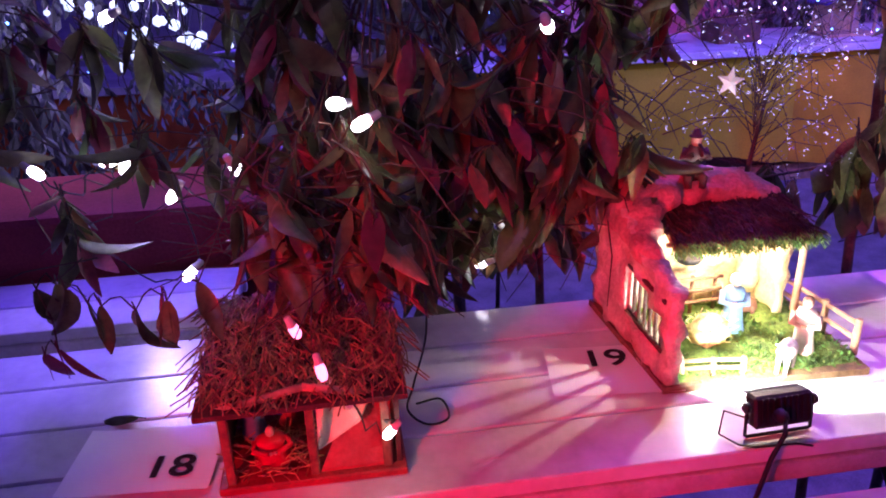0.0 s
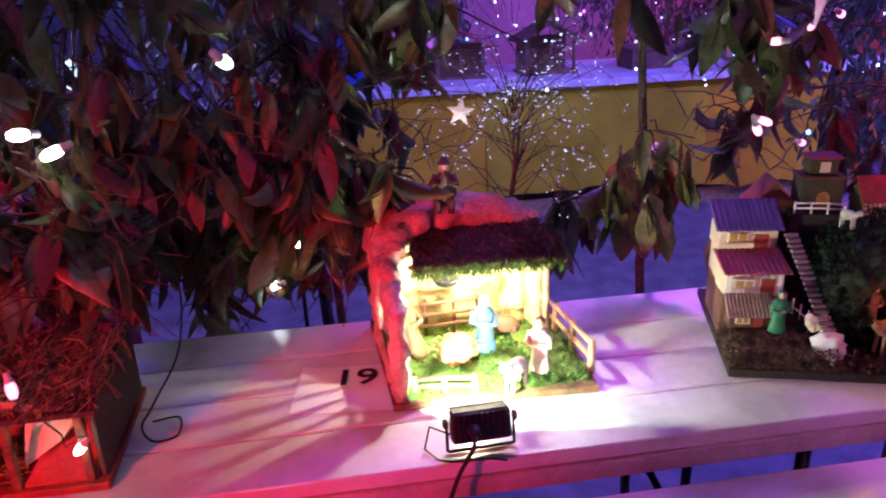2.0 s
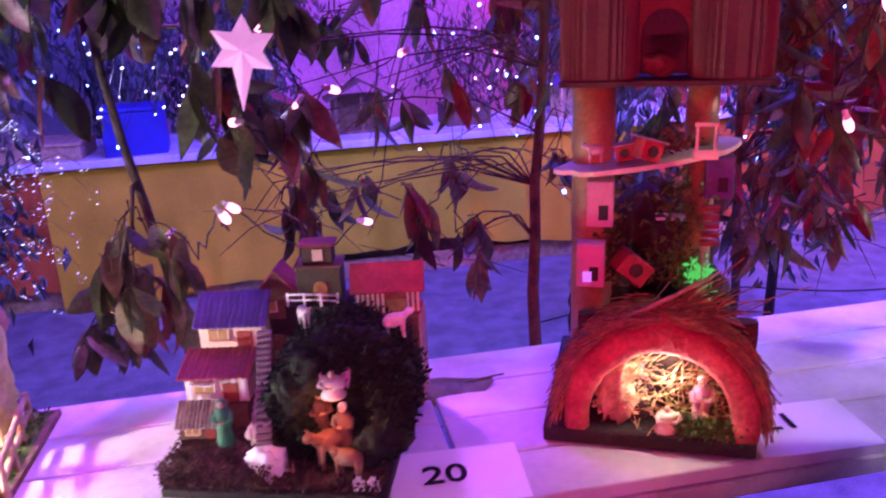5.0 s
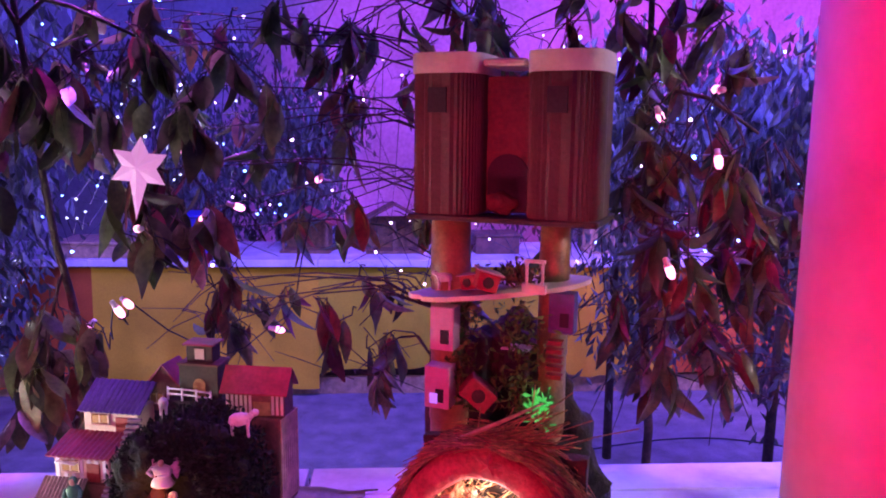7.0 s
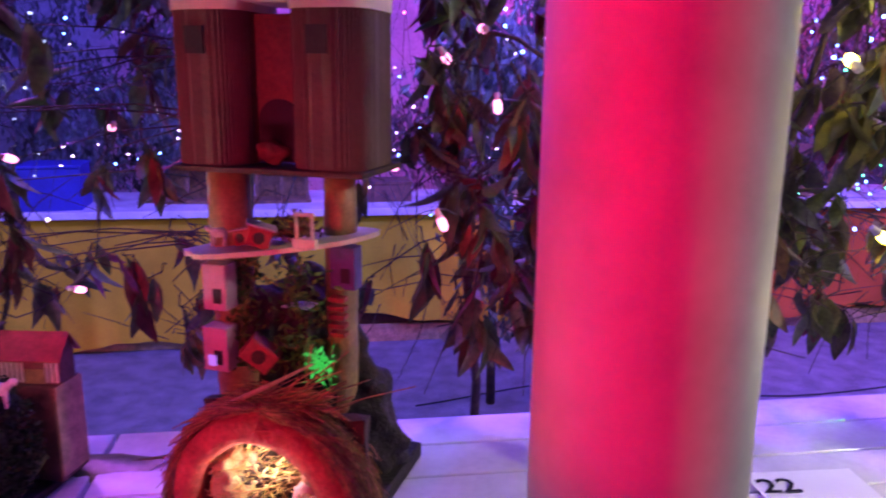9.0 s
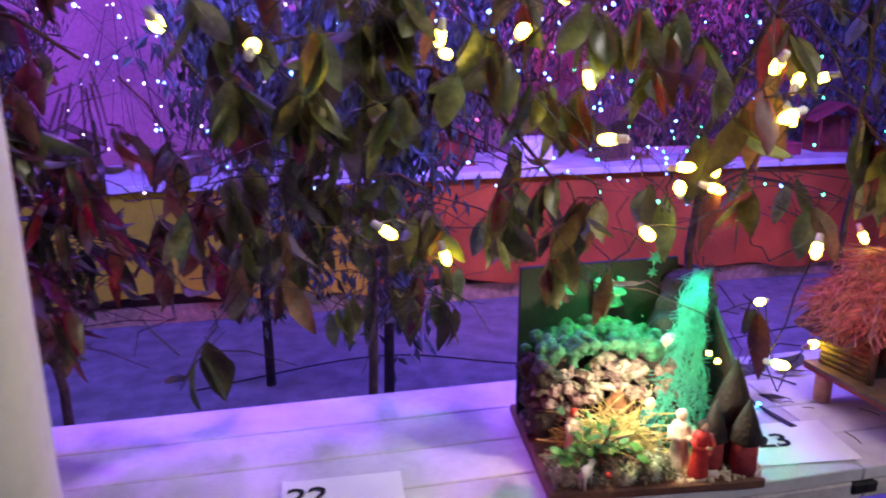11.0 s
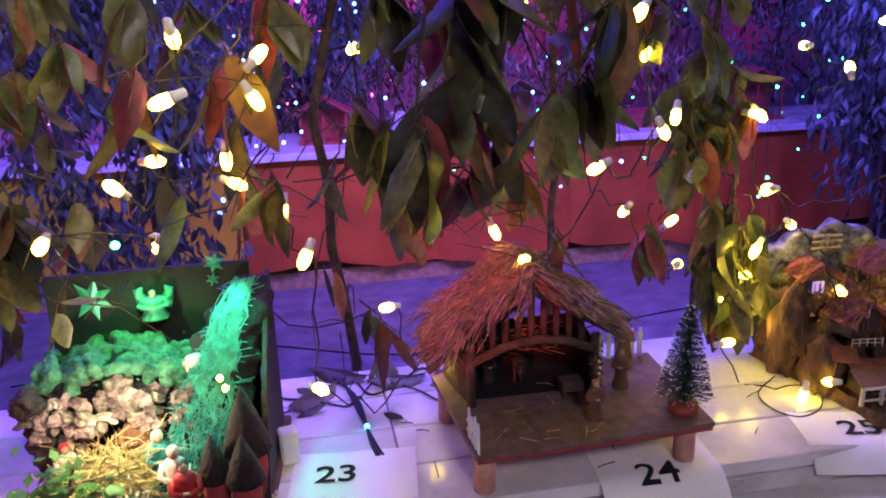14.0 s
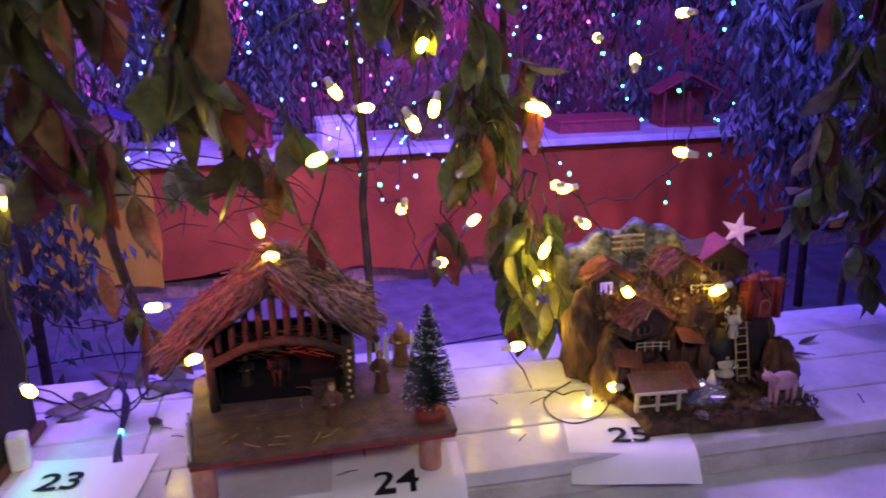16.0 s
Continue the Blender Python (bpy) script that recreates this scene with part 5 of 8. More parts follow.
# ---- crib with a straw roof and red felt, beside sheet 18 ----
def straw_hut():
    t = thing("straw_hut_crib", 0.0, 0.05, TOP, 0, "small wooden crib hut with a straw roof and red felt inside", "nativity crib", "cribs")
    k = bmesh.new()
    box(k, -0.125, 0.13, -0.135, 0.13, 0, 0.012, bev=0.002)
    part("base", k, "redwood", t)
    for name, x0, x1, y0, y1, h in (("side_wall", -0.122, -0.115, -0.08, 0.125, 0.14), ("side_wall", 0.117, 0.124, -0.12, 0.125, 0.13), ("back_wall", -0.12, 0.122, 0.118, 0.126, 0.145)):
        k = bmesh.new()
        box(k, x0, x1, y0, y1, 0.012, h, bev=0.001)
        part(name, k, "darkwood", t)
    for x in (-0.108, 0.004, 0.104):
        k = bmesh.new()
        box(k, x - 0.006, x + 0.006, -0.128, -0.116, 0.012, 0.145, bev=0.0015)
        part("post", k, "wood", t)
    for a, b in (((-0.14, 0.128), (0.0, 0.158)), ((0.0, 0.158), (0.125, 0.128))):
        k = bmesh.new()
        tube(k, [(a[0], -0.13, a[1]), (b[0], -0.13, b[1])], 0.006, 6)
        part("gable_board", k, "palewood", t)
    k = bmesh.new()
    slab(k, [(-0.14, -0.145, 0.138), (0.135, -0.145, 0.140), (0.135, 0.12, 0.165), (-0.14, 0.12, 0.165)], 0.008)
    roof = part("roof", k, "darkwood", t)
    k = bmesh.new()
    thatch(k, [(-0.145, -0.145, 0.142), (0.14, -0.145, 0.142), (-0.145, 0.12, 0.17), (0.14, 0.12, 0.17)], 1700, 0.062, sink=0.010, stray=0.5)
    part("straw", k, "straw", roof)
    k = bmesh.new()
    slab(k, [(0.012, -0.122, 0.016), (0.112, -0.122, 0.016), (0.115, -0.05, 0.075), (0.06, -0.06, 0.088)], 0.006)
    part("felt", k, "redcloth", t)
    k = bmesh.new()
    slab(k, [(0.01, -0.10, 0.035), (0.07, -0.10, 0.075), (0.10, -0.04, 0.10), (0.01, -0.05, 0.115)], 0.003)
    part("paper_fold", k, "cream", t)
    k = bmesh.new()
    strands(k, 160, lambda: ((rng.uniform(-0.1, 0.0), rng.uniform(-0.12, 0.0), 0.016), (rng.gauss(0, 1), rng.gauss(0, 1), 0.2)), 0.04, 0.0009)
    part("hay", k, "hay", t)


straw_hut()
figurine("figurine", -0.055, -0.035, 0.764, 0.085, "robe_red", "small kneeling figure in a red robe inside the hut", 10, kneel=True)
figurine("figurine", -0.085, 0.03, 0.764, 0.105, "robe_blue", "small standing figure in a blue robe inside the hut", -20, hood="robe_blue")
figurine("figurine", -0.03, 0.05, 0.764, 0.10, "robe_brown", "small standing figure in a brown robe inside the hut", 15)


# ---- stone crib lit by a floodlight, beside sheet 19 ----
def stone_crib():
    t = thing("stone_crib", 0.72, 0.18, TOP, 0, "plaster stable crib with mossy thatch, barred window and rail fence", "nativity crib", "cribs")
    o = Vector((0.72, 0.18))

    def at(x, y):
        return x - o.x, y - o.y
    k = bmesh.new()
    slab(k, [(*at(0.551, 0.028), 0.012), (*at(0.900, 0.016), 0.012), (*at(0.908, 0.335), 0.012), (*at(0.535, 0.345), 0.012)], 0.012)
    part("base", k, "wood", t)
    k = bmesh.new()
    bmesh.ops.create_grid(k, x_segments=34, y_segments=30, size=0.5)
    for v in k.verts:
        x, y = v.co.x * 0.335 + 0.008, v.co.y * 0.295 + 0.004
        e = min(0.1675 - abs(x - 0.008), 0.1475 - abs(y - 0.004))
        v.co = Vector((x, y, 0.012 + min(1, e / 0.02) * (0.006 + 0.010 * noise.noise(Vector((x * 24, y * 24, 0))) + 0.004)))
    tufts(k, 3000, lambda: (rng.uniform(-0.05, 0.172), rng.uniform(-0.148, 0.14), 0.017), 0.008)
    tufts(k, 500, lambda: (rng.uniform(-0.165, -0.05), rng.uniform(-0.148, 0.05), 0.016), 0.007)
    part("moss", k, "moss", t)
    k = bmesh.new()
    rough_sheet(k, at(0.553, 0.032), at(0.541, 0.335), 0.010, 0.235, -0.028, 20, 12, (2, 11, 3, 8), 0.008, lambda u: 0.74 + 0.28 * min(1, max(0, u - 0.1) / 0.55))
    part("side_wall", k, "stone", t, "rough pale plaster wall with a barred window", smooth=True)
    for i in range(6):
        k = bmesh.new()
        y = 0.072 + i * 0.023
        tube(k, [(*at(0.560, y), 0.058), (*at(0.5595, y + 0.001), 0.150)], 0.0034, 6)
        part("window_bar", k, "darkwood", t)
    for z in (0.060, 0.148):
        k = bmesh.new()
        tube(k, [(*at(0.557, 0.058), z), (*at(0.552, 0.204), z + 0.002)], 0.0045, 6)
        part("window_beam", k, "darkwood", t)
    k = bmesh.new()
    rough_sheet(k, at(0.552, 0.268), at(0.842, 0.262), 0.012, 0.232, 0.026, 26, 16, None, 0.009, seed=2.6)
    part("back_wall", k, "yellowstone", t, "lumpy ochre plaster wall", smooth=True)
    k = bmesh.new()
    rough_sheet(k, at(0.836, 0.205), at(0.842, 0.285), 0.012, 0.215, -0.02, 8, 12, None, 0.006)
    part("side_wall", k, "yellowstone", t, smooth=True)
    k = bmesh.new()
    crest = round_path([(*at(0.562, 0.140), 0.194), (*at(0.560, 0.20), 0.208), (*at(0.566, 0.275), 0.220), (*at(0.61, 0.300), 0.236), (*at(0.68, 0.302), 0.246), (*at(0.76, 0.300), 0.240), (*at(0.832, 0.296), 0.218)], 5)
    for i, p in enumerate(crest):
        w = 0.021 + 0.015 * min(1, max(0, i - 5) / 8)
        blob(k, p, (w, w * 1.05, w * 0.92), 0.3, 2, 0, i * 1.3, 1.3)
    for x, y, z, q in ((0.580, 0.185, 0.216, 0.020), (0.592, 0.225, 0.232, 0.028), (0.625, 0.25, 0.246, 0.031), (0.68, 0.268, 0.250, 0.030), (0.74, 0.275, 0.248, 0.027)):
        blob(k, (*at(x, y), z), (q, q, q * 0.85), 0.25, 2, 0, x * 40, 1.3)
    k = fuse(k, 0.005)
    for _ in range(14):
        bmesh.ops.smooth_vert(k, verts=k.verts, factor=0.6, use_axis_x=True, use_axis_y=True, use_axis_z=True)
    k.normal_update()
    for v in k.verts:
        v.co += v.normal * (0.004 + 0.006 * noise.noise(v.co * 30) + 0.003 * noise.noise(v.co * 85))
    part("rock_roof", k, "redrock", t, "lumpy plaster ridge on top")
    k = bmesh.new()
    slab(k, [(*at(0.607, 0.152), 0.203), (*at(0.862, 0.144), 0.199), (*at(0.852, 0.292), 0.232), (*at(0.615, 0.280), 0.236)], 0.010)
    roof = part("roof", k, "brownmoss", t)
    k = bmesh.new()
    thatch(k, [(*at(0.605, 0.150), 0.203), (*at(0.866, 0.142), 0.199), (*at(0.612, 0.285), 0.238), (*at(0.855, 0.295), 0.234)], 1500, 0.04, sink=0.006)
    part("thatch", k, "thatchdark", roof)
    k = bmesh.new()
    strands(k, 900, lambda: ((*at(rng.uniform(0.605, 0.868), rng.uniform(0.138, 0.166)), 0.200 + rng.uniform(-0.002, 0.006)), (rng.gauss(0, 0.6), -0.6, -0.7)), 0.022, 0.0010)
    part("moss_fringe", k, "moss", roof, "green mossy eaves fringe")
    k = bmesh.new()
    tube(k, [(*at(0.848, 0.160), 0.012), (*at(0.846, 0.158), 0.205)], 0.0062, 8)
    part("post", k, "palewood", t)
    k = bmesh.new()
    tube(k, [(*at(0.60, 0.165), 0.196), (*at(0.856, 0.160), 0.194)], 0.005, 8)
    part("beam", k, "wood", t)
    rail_fence(t, at(0.872, 0.285), at(0.901, 0.062), 0.012, 0.066, 4, "palewood", 2, 0.0060)
    rail_fence(t, at(0.590, 0.052), at(0.690, 0.040), 0.012, 0.034, 3, "palewood", 2, 0.0045)
    # feeding rack against the back wall
    for x in (0.635, 0.690, 0.735):
        k = bmesh.new()
        tube(k, [(*at(x, 0.235), 0.014), (*at(x, 0.236), 0.098)], 0.0042, 6)
        part("rack_post", k, "wood", t)
    for z in (0.045, 0.068, 0.092):
        k = bmesh.new()
        tube(k, [(*at(0.622, 0.230), z), (*at(0.745, 0.231), z + 0.003)], 0.0042, 6)
        part("rack_rail", k, "wood", t)
    # black bowl form on wires, added in place of a dark niche in the wall
    k = bmesh.new()
    lathe(k, [(0.004, 0), (0.020, 0.002), (0.026, 0.012), (0.024, 0.014), (0.004, 0.005)], 16, pose(*at(0.676, 0.232), 0.128))
    part("hanging_bowl", k, "black", t, "small black bowl form standing for a dark wall niche")
    k = bmesh.new()
    for dx in (-0.02, 0.02):
        tube(k, [(*at(0.676 + dx, 0.232), 0.140), (*at(0.676 + dx * 0.3, 0.234), 0.172)], 0.0008, 4)
    part("bowl_wire", k, "black", t)
    k = bmesh.new()
    blob(k, (*at(0.677, 0.136), 0.042), (0.034, 0.028, 0.030), 0.22, 3, 0, 2.0, 2.6)
    strands(k, 240, lambda: ((*at(rng.gauss(0.677, 0.016), rng.gauss(0.134, 0.012)), 0.045 + rng.uniform(-0.02, 0.02)), (rng.gauss(0, 1), rng.gauss(0, 1), 0.4)), 0.018, 0.0009)
    part("hay_manger", k, "palehay", t, "round hay bundle of the manger")


stone_crib()
figurine("figurine", 0.614, 0.172, 0.767, 0.118, "robe_brown", "bowing carved figure in a brown robe beside the manger", 60, lean=16)
figurine("figurine", 0.734, 0.165, 0.767, 0.112, "robe_blue", "standing carved figure in a pale blue robe by the manger", -25, hood="robe_white")
figurine("figurine", 0.812, 0.074, 0.767, 0.106, "robe_white", "carved shepherd in a whitish cloak by the fence", -40, hood="oldrobe")
figurine("figurine", 0.678, 0.128, 0.800, 0.042, "robe_white", "swaddled figure lying in the straw manger", 20, kneel=True)
k = bmesh.new()
blob(k, (0, 0.004, 0.022), (0.021, 0.018, 0.022), 0.2, 2, 0, 1.0)
blob(k, (0, 0.004, 0.048), (0.017, 0.013, 0.020), 0.15, 2, 0, 2.0)
for sd in (-1, 1):
    tube(k, [(sd * 0.015, 0.002, 0.058), (sd * 0.023, -0.006, 0.044), (sd * 0.008, -0.016, 0.052)], [0.0065, 0.006, 0.005], 7)
    tube(k, [(sd * 0.009, 0.0, 0.012), (sd * 0.013, -0.020, 0.012), (sd * 0.012, -0.022, -0.006)], [0.009, 0.008, 0.006], 7)
tube(k, [(0.002, -0.010, 0.070), (0.010, -0.024, 0.050)], 0.0022, 6)
blob(k, (0, -0.002, 0.074), (0.0095, 0.010, 0.011), 0.05, 2, 1)
lathe(k, [(0.013, 0.080), (0.012, 0.082), (0.0085, 0.083), (0.006, 0.092), (0.001, 0.094)], 12)
tagged(part("piper_figurine", k, ["darkrobe", "skin"], m=pose(0.683, 0.262, 1.022, 0, 0, -12)), "dark carved piper sitting on the rock roof", "figurine", "crib figures")
beast("sheep", 0.760, 0.034, 0.766, 0.066, "wool", "white carved sheep standing on the moss", -140)
beast("carved_ox", 0.785, 0.225, 0.766, 0.075, "ox", "brown carved ox lying at the back wall", 160, lying=True, horns=True)


def floodlight():
    t = thing("floodlight", 0.672, -0.093, TOP, 2, "small black floodlight with finned back on a steel bracket", "floodlight")
    m = pose(0, 0, 0.044, -14, 0, 0)
    k = bmesh.new()
    box(k, -0.046, 0.046, -0.012, 0.016, -0.026, 0.023, m, bev=0.004)
    body = part("housing", k, "black", t)
    for i in range(9):
        k = bmesh.new()
        u = -0.036 + i * 0.009
        box(k, u, u + 0.002, -0.0155, -0.0122, -0.018, 0.020, m)
        part("fin", k, "black", body)
    k = bmesh.new()
    box(k, -0.040, 0.040, 0.0162, 0.018, -0.021, 0.018, m)
    part("lens", k, "white", body)
    k = bmesh.new()
    box(k, -0.044, 0.044, 0.0175, 0.025, 0.0190, 0.0220, m, bev=0.001)
    part("front_hood", k, "black", body)
    k = bmesh.new()
    tube(k, [(-0.052, 0, 0.050), (-0.052, -0.004, 0.004), (-0.049, -0.004, 0.0025), (0.049, -0.004, 0.0025), (0.052, -0.004, 0.004), (0.052, 0, 0.050)], 0.0028, 6)
    part("bracket", k, "steel", t)
    for s in (-1, 1):
        k = bmesh.new()
        lathe(k, [(0.008, 0), (0.008, 0.006), (0.005, 0.008)], 10, Matrix.Translation((s * 0.050, 0, 0.05)) @ Matrix.Rotation(s * math.pi / 2, 4, "Y"))
        part("knob", k, "black", t)
    k = bmesh.new()
    lathe(k, [(0.010, 0), (0.009, 0.012), (0.005, 0.018)], 10, Matrix.Translation((-0.015, -0.020, 0.048)) @ Matrix.Rotation(math.pi / 2, 4, "X"))
    part("cable_gland", k, "black", t)
    k = bmesh.new()
    tube(k, [(-0.015, -0.036, 0.048), (-0.022, -0.05, 0.036), (-0.045, -0.06, 0.006), (-0.07, -0.075, -0.045), (-0.09, -0.09, -0.055), (-0.10, -0.12, -0.058)], 0.0035, 8)
    part("cable", k, "cable", t)
    k = bmesh.new()
    tube(k, [(-0.046, 0.0, 0.030), (-0.075, 0.02, 0.035), (-0.085, 0.01, 0.003), (-0.07, -0.02, 0.003), (-0.05, -0.03, 0.003), (0.01, -0.035, 0.003), (0.03, -0.045, 0.003)], 0.0018, 6)
    part("thin_cable", k, "cable", t)


floodlight()


def glitter_tree():
    t = thing("glitter_tree", 0.83, 0.335, TOP, 0, "small bare tree hung with glittering crystal beads", "decorative tree")
    k = bmesh.new()
    tube(k, [(0, 0, 0), (0.005, 0, 0.12), (-0.005, -0.005, 0.26), (0.01, -0.01, 0.40)], [0.008, 0.007, 0.005, 0.003], 7)
    part("trunk", k, "bark", t)
    k, g, gl = bmesh.new(), bmesh.new(), bmesh.new()
    r = random.Random(5)
    for i in range(58):
        z0 = r.uniform(0.22, 0.46)
        a = r.uniform(0, 6.28)
        L = r.uniform(0.05, 0.19)
        e = Vector((math.cos(a) * L, math.sin(a) * L * 0.4 - 0.01, z0 + r.uniform(-0.02, 0.17)))
        s = Vector((0, 0, z0))
        mid = s.lerp(e, 0.5) + Vector((0, 0, 0.03))
        e2 = e + Vector((math.cos(a) * 0.03, 0, -r.uniform(0.02, 0.06)))
        tube(k, [s, mid, e, e2], [0.0011, 0.0009, 0.0007, 0.0005], 4, caps=False)
        for j in range(3):
            knot = (mid.lerp(e, 0.3 + 0.7 * r.random()) if j else e2) + Vector((0, 0, -0.006))
            for q in range(8):
                p = knot + Vector((r.gauss(0, 0.006), r.gauss(0, 0.006), r.gauss(-0.004, 0.009)))
                d = Vector((r.gauss(0, 1), r.gauss(0, 1), r.gauss(0, 0.7))).normalized() * r.uniform(0.0020, 0.0046)
                chip = gl if q % 5 == 0 else g
                w = Vector((-d.y, d.x, 0.4 * d.z)) * 0.28
                n = d.cross(w).normalized() * 0.0008
                v = [chip.verts.new(p + c) for c in (d, w, -d, -w, n, -n)]
                for i0 in range(4):
                    chip.faces.new((v[i0], v[(i0 + 1) % 4], v[4]))
                    chip.faces.new((v[(i0 + 1) % 4], v[i0], v[5]))
    tagged(part("branchwork", k, "bark", t), kind="stuff")
    tagged(part("glitter", g, "bead", t), "glittering crystal beads", kind="stuff")
    # no lamps here: every fifth chip glows to imitate reflected glints
    tagged(part("painted_glint", gl, "tinyled", t), "beads with a glow that stands for their glints", kind="stuff")


glitter_tree()
def long_star():
    """A six-pointed folded star whose lowest point is drawn out."""
    b = star_mesh(bmesh.new(), 6, 0.054, 0.030, 0.016)
    for v in b.verts:
        if v.co.z < -0.045:
            v.co.z *= 1.75
    return b


star = part("star", star_mesh(bmesh.new(), 5, 0.026, 0.011, 0.003), "white", m=pose(0.707, 0.216, 1.202, 0, 8, 0))
tagged(star, "small white five-pointed star hung on the glitter tree", "star")
big = part("star_lantern", long_star(), "starlamp", m=Matrix.LocRotScale((1.328, 0.185, 1.404), Euler((0, 0.10, 0)), (1, 1, 1)))
tagged(big, "pale folded paper star hanging in the branches", "star")


# ---- village crib beside sheet 20 ----
def village_crib():
    t = thing("village_crib", 1.137, 0.016, TOP, -17.5, "handmade village crib with card houses and a dark moss grotto", "nativity crib", "cribs")
    k = bmesh.new()
    bmesh.ops.create_grid(k, x_segments=22, y_segments=20, size=0.5)
    for v in k.verts:
        x, y = v.co.x * 0.35 + 0.175, v.co.y * 0.33 + 0.166
        edge = min(x, 0.35 - x, y, 0.332 - y)
        v.co = Vector((x, y, (0.002 if edge < 0.002 else 0.022) + 0.012 * noise.noise(Vector((x * 26, y * 26, 2))) * (edge > 0.002) + 0.10 * max(0, (y - 0.12) / 0.2) + (0.036 * min(1, y / 0.035) * min(1, max(0, (0.19 - x) / 0.04)) if edge > 0.002 else 0)))
    tufts(k, 700, lambda: (rng.uniform(0.01, 0.16), rng.uniform(0.02, 0.08), 0.056), 0.005)
    tufts(k, 1000, lambda: (rng.uniform(0.0, 0.175), rng.uniform(-0.003, 0.010), rng.uniform(0.016, 0.056)), 0.005)
    tufts(k, 500, lambda: (rng.uniform(-0.004, 0.006), rng.uniform(0.0, 0.10), rng.uniform(0.016, 0.056)), 0.005)
    tufts(k, 700, lambda: (rng.uniform(0.18, 0.34), rng.uniform(0.005, 0.06), 0.026), 0.010)
    part("terrain", k, "earth", t)
    k = bmesh.new()
    box(k, -0.002, 0.352, -0.002, 0.334, 0, 0.016, bev=0.002)
    part("base", k, "soil", t)
    k = bmesh.new()
    for i in range(26):
        a = i / 26 * 2 * math.pi
        blob(k, (0.275 + 0.080 * math.cos(a) + rng.gauss(0, 0.005), 0.088 + 0.02 * math.sin(a * 2), 0.128 + 0.084 * math.sin(a) + rng.gauss(0, 0.005)), (0.024 + 0.010 * rng.random(), 0.034, 0.024 + 0.010 * rng.random()), 0.5, 3, 0, i * 1.7, 2.4)
    blob(k, (0.275, 0.165, 0.105), (0.095, 0.075, 0.115), 0.2, 3, 0, 9.0)
    k = fuse(k, 0.007)
    for v in k.verts:
        v.co += v.normal * 0.012 * noise.noise(v.co * 60)

    def ring():
        a = rng.uniform(0, 6.28)
        q = rng.uniform(0.050, 0.112)
        return 0.275 + q * math.cos(a), 0.042 + 0.035 * rng.random() + abs(q - 0.08) * 0.6, 0.128 + q * 1.04 * math.sin(a)

    def rim():
        a = rng.uniform(0, 6.28)
        q = rng.uniform(0.098, 0.116)
        return 0.275 + q * math.cos(a), rng.uniform(0.05, 0.20), 0.128 + q * 1.04 * math.sin(a)
    tufts(k, 6000, ring, 0.009)
    tufts(k, 4500, rim, 0.009)
    part("moss_ring", k, "darkmoss", t, "dark bushy moss ring")
    for (x, y, z, w, d, h, wall, roof, st, pent, rise, pitch) in (
            (0.040, 0.088, 0.060, 0.070, 0.030, 0.026, "brown", "stripe_roof", 0, True, 0.5, 42),
            (0.052, 0.150, 0.100, 0.104, 0.060, 0.050, "cream", "roof_red", 7, True, 0.5, 14),
            (0.052, 0.232, 0.160, 0.108, 0.060, 0.042, "cream", "roof_blue", 0, True, 0.5, 32)):
        card_house(t, x, y, z, w, d, h, 6, wall, roof, st, rise, pent, True, pitch)
    # dark block with an arched door and a chimney
    k = bmesh.new()
    box(k, -0.039, 0.039, -0.025, 0.025, 0, 0.062, pose(0.195, 0.298, 0.216, 0, 0, 6), bev=0.001)
    block = part("house", k, "olive_card", t, "dark olive block house with an arched door")
    k = bmesh.new()
    m = pose(0.195, 0.298, 0.216, 0, 0, 6)
    box(k, -0.010, 0.014, -0.0275, -0.0252, 0.002, 0.026, m)
    lathe(k, [(0.012, 0), (0.012, 0.0022)], 14, m @ Matrix.Translation((0.002, -0.0252, 0.026)) @ Matrix.Rotation(math.pi / 2, 4, "X"))
    part("arched_door", k, "amber", block)
    k = bmesh.new()
    box(k, -0.042, 0.042, -0.028, 0.028, 0.0622, 0.067, m, bev=0.001)
    part("cornice", k, "brown", block)
    # small tower room on the block, a red gabled house beside it
    k = bmesh.new()
    box(k, -0.026, 0.026, -0.018, 0.018, 0.0672, 0.100, m, bev=0.001)
    room = part("upper_room", k, "olive_card", block)
    k = bmesh.new()
    box(k, -0.008, 0.010, -0.0205, -0.0182, 0.074, 0.094, m)
    part("room_window", k, "cream", room)
    k = bmesh.new()
    box(k, -0.032, 0.032, -0.024, 0.024, 0.1002, 0.104, m, bev=0.001)
    part("room_roof", k, "roof_red", room)
    card_house(t, 0.112, 0.312, 0.175, 0.085, 0.05, 0.045, 4, "brown", "roof_red", 0, 1.3, False, False)
    k = bmesh.new()
    box(k, 0.070, 0.155, 0.288, 0.332, 0.02, 0.1748)
    part("house_plinth", k, "soil", t)
    # barn with a red roof along its length and white boarding
    m = pose(0.318, 0.285, 0.198, 0, 0, 8)
    k = bmesh.new()
    box(k, -0.056, 0.056, -0.026, 0.026, 0, 0.050, m, bev=0.001)
    gab = [k.verts.new(m @ Vector(v)) for v in ((0.056, -0.026, 0.05), (0.056, 0.026, 0.05), (0.056, 0, 0.084), (-0.056, -0.026, 0.05), (-0.056, 0.026, 0.05), (-0.056, 0, 0.084))]
    k.faces.new(gab[:3])
    k.faces.new(gab[:2:-1])
    barn = part("house", k, "brown", t, "card barn with white boarding and a red roof")
    for s in (-1, 1):
        k = bmesh.new()
        a, b = Vector((0, s * 0.036, 0.046)), Vector((0, 0, 0.0875))
        slab(k, [m @ (Vector((u, 0, 0)) + p) for u, p in ((-0.064, a), (0.064, a), (0.064, b), (-0.064, b))][::-s], 0.003)
        part("roof_slope", k, "roof_red", barn)
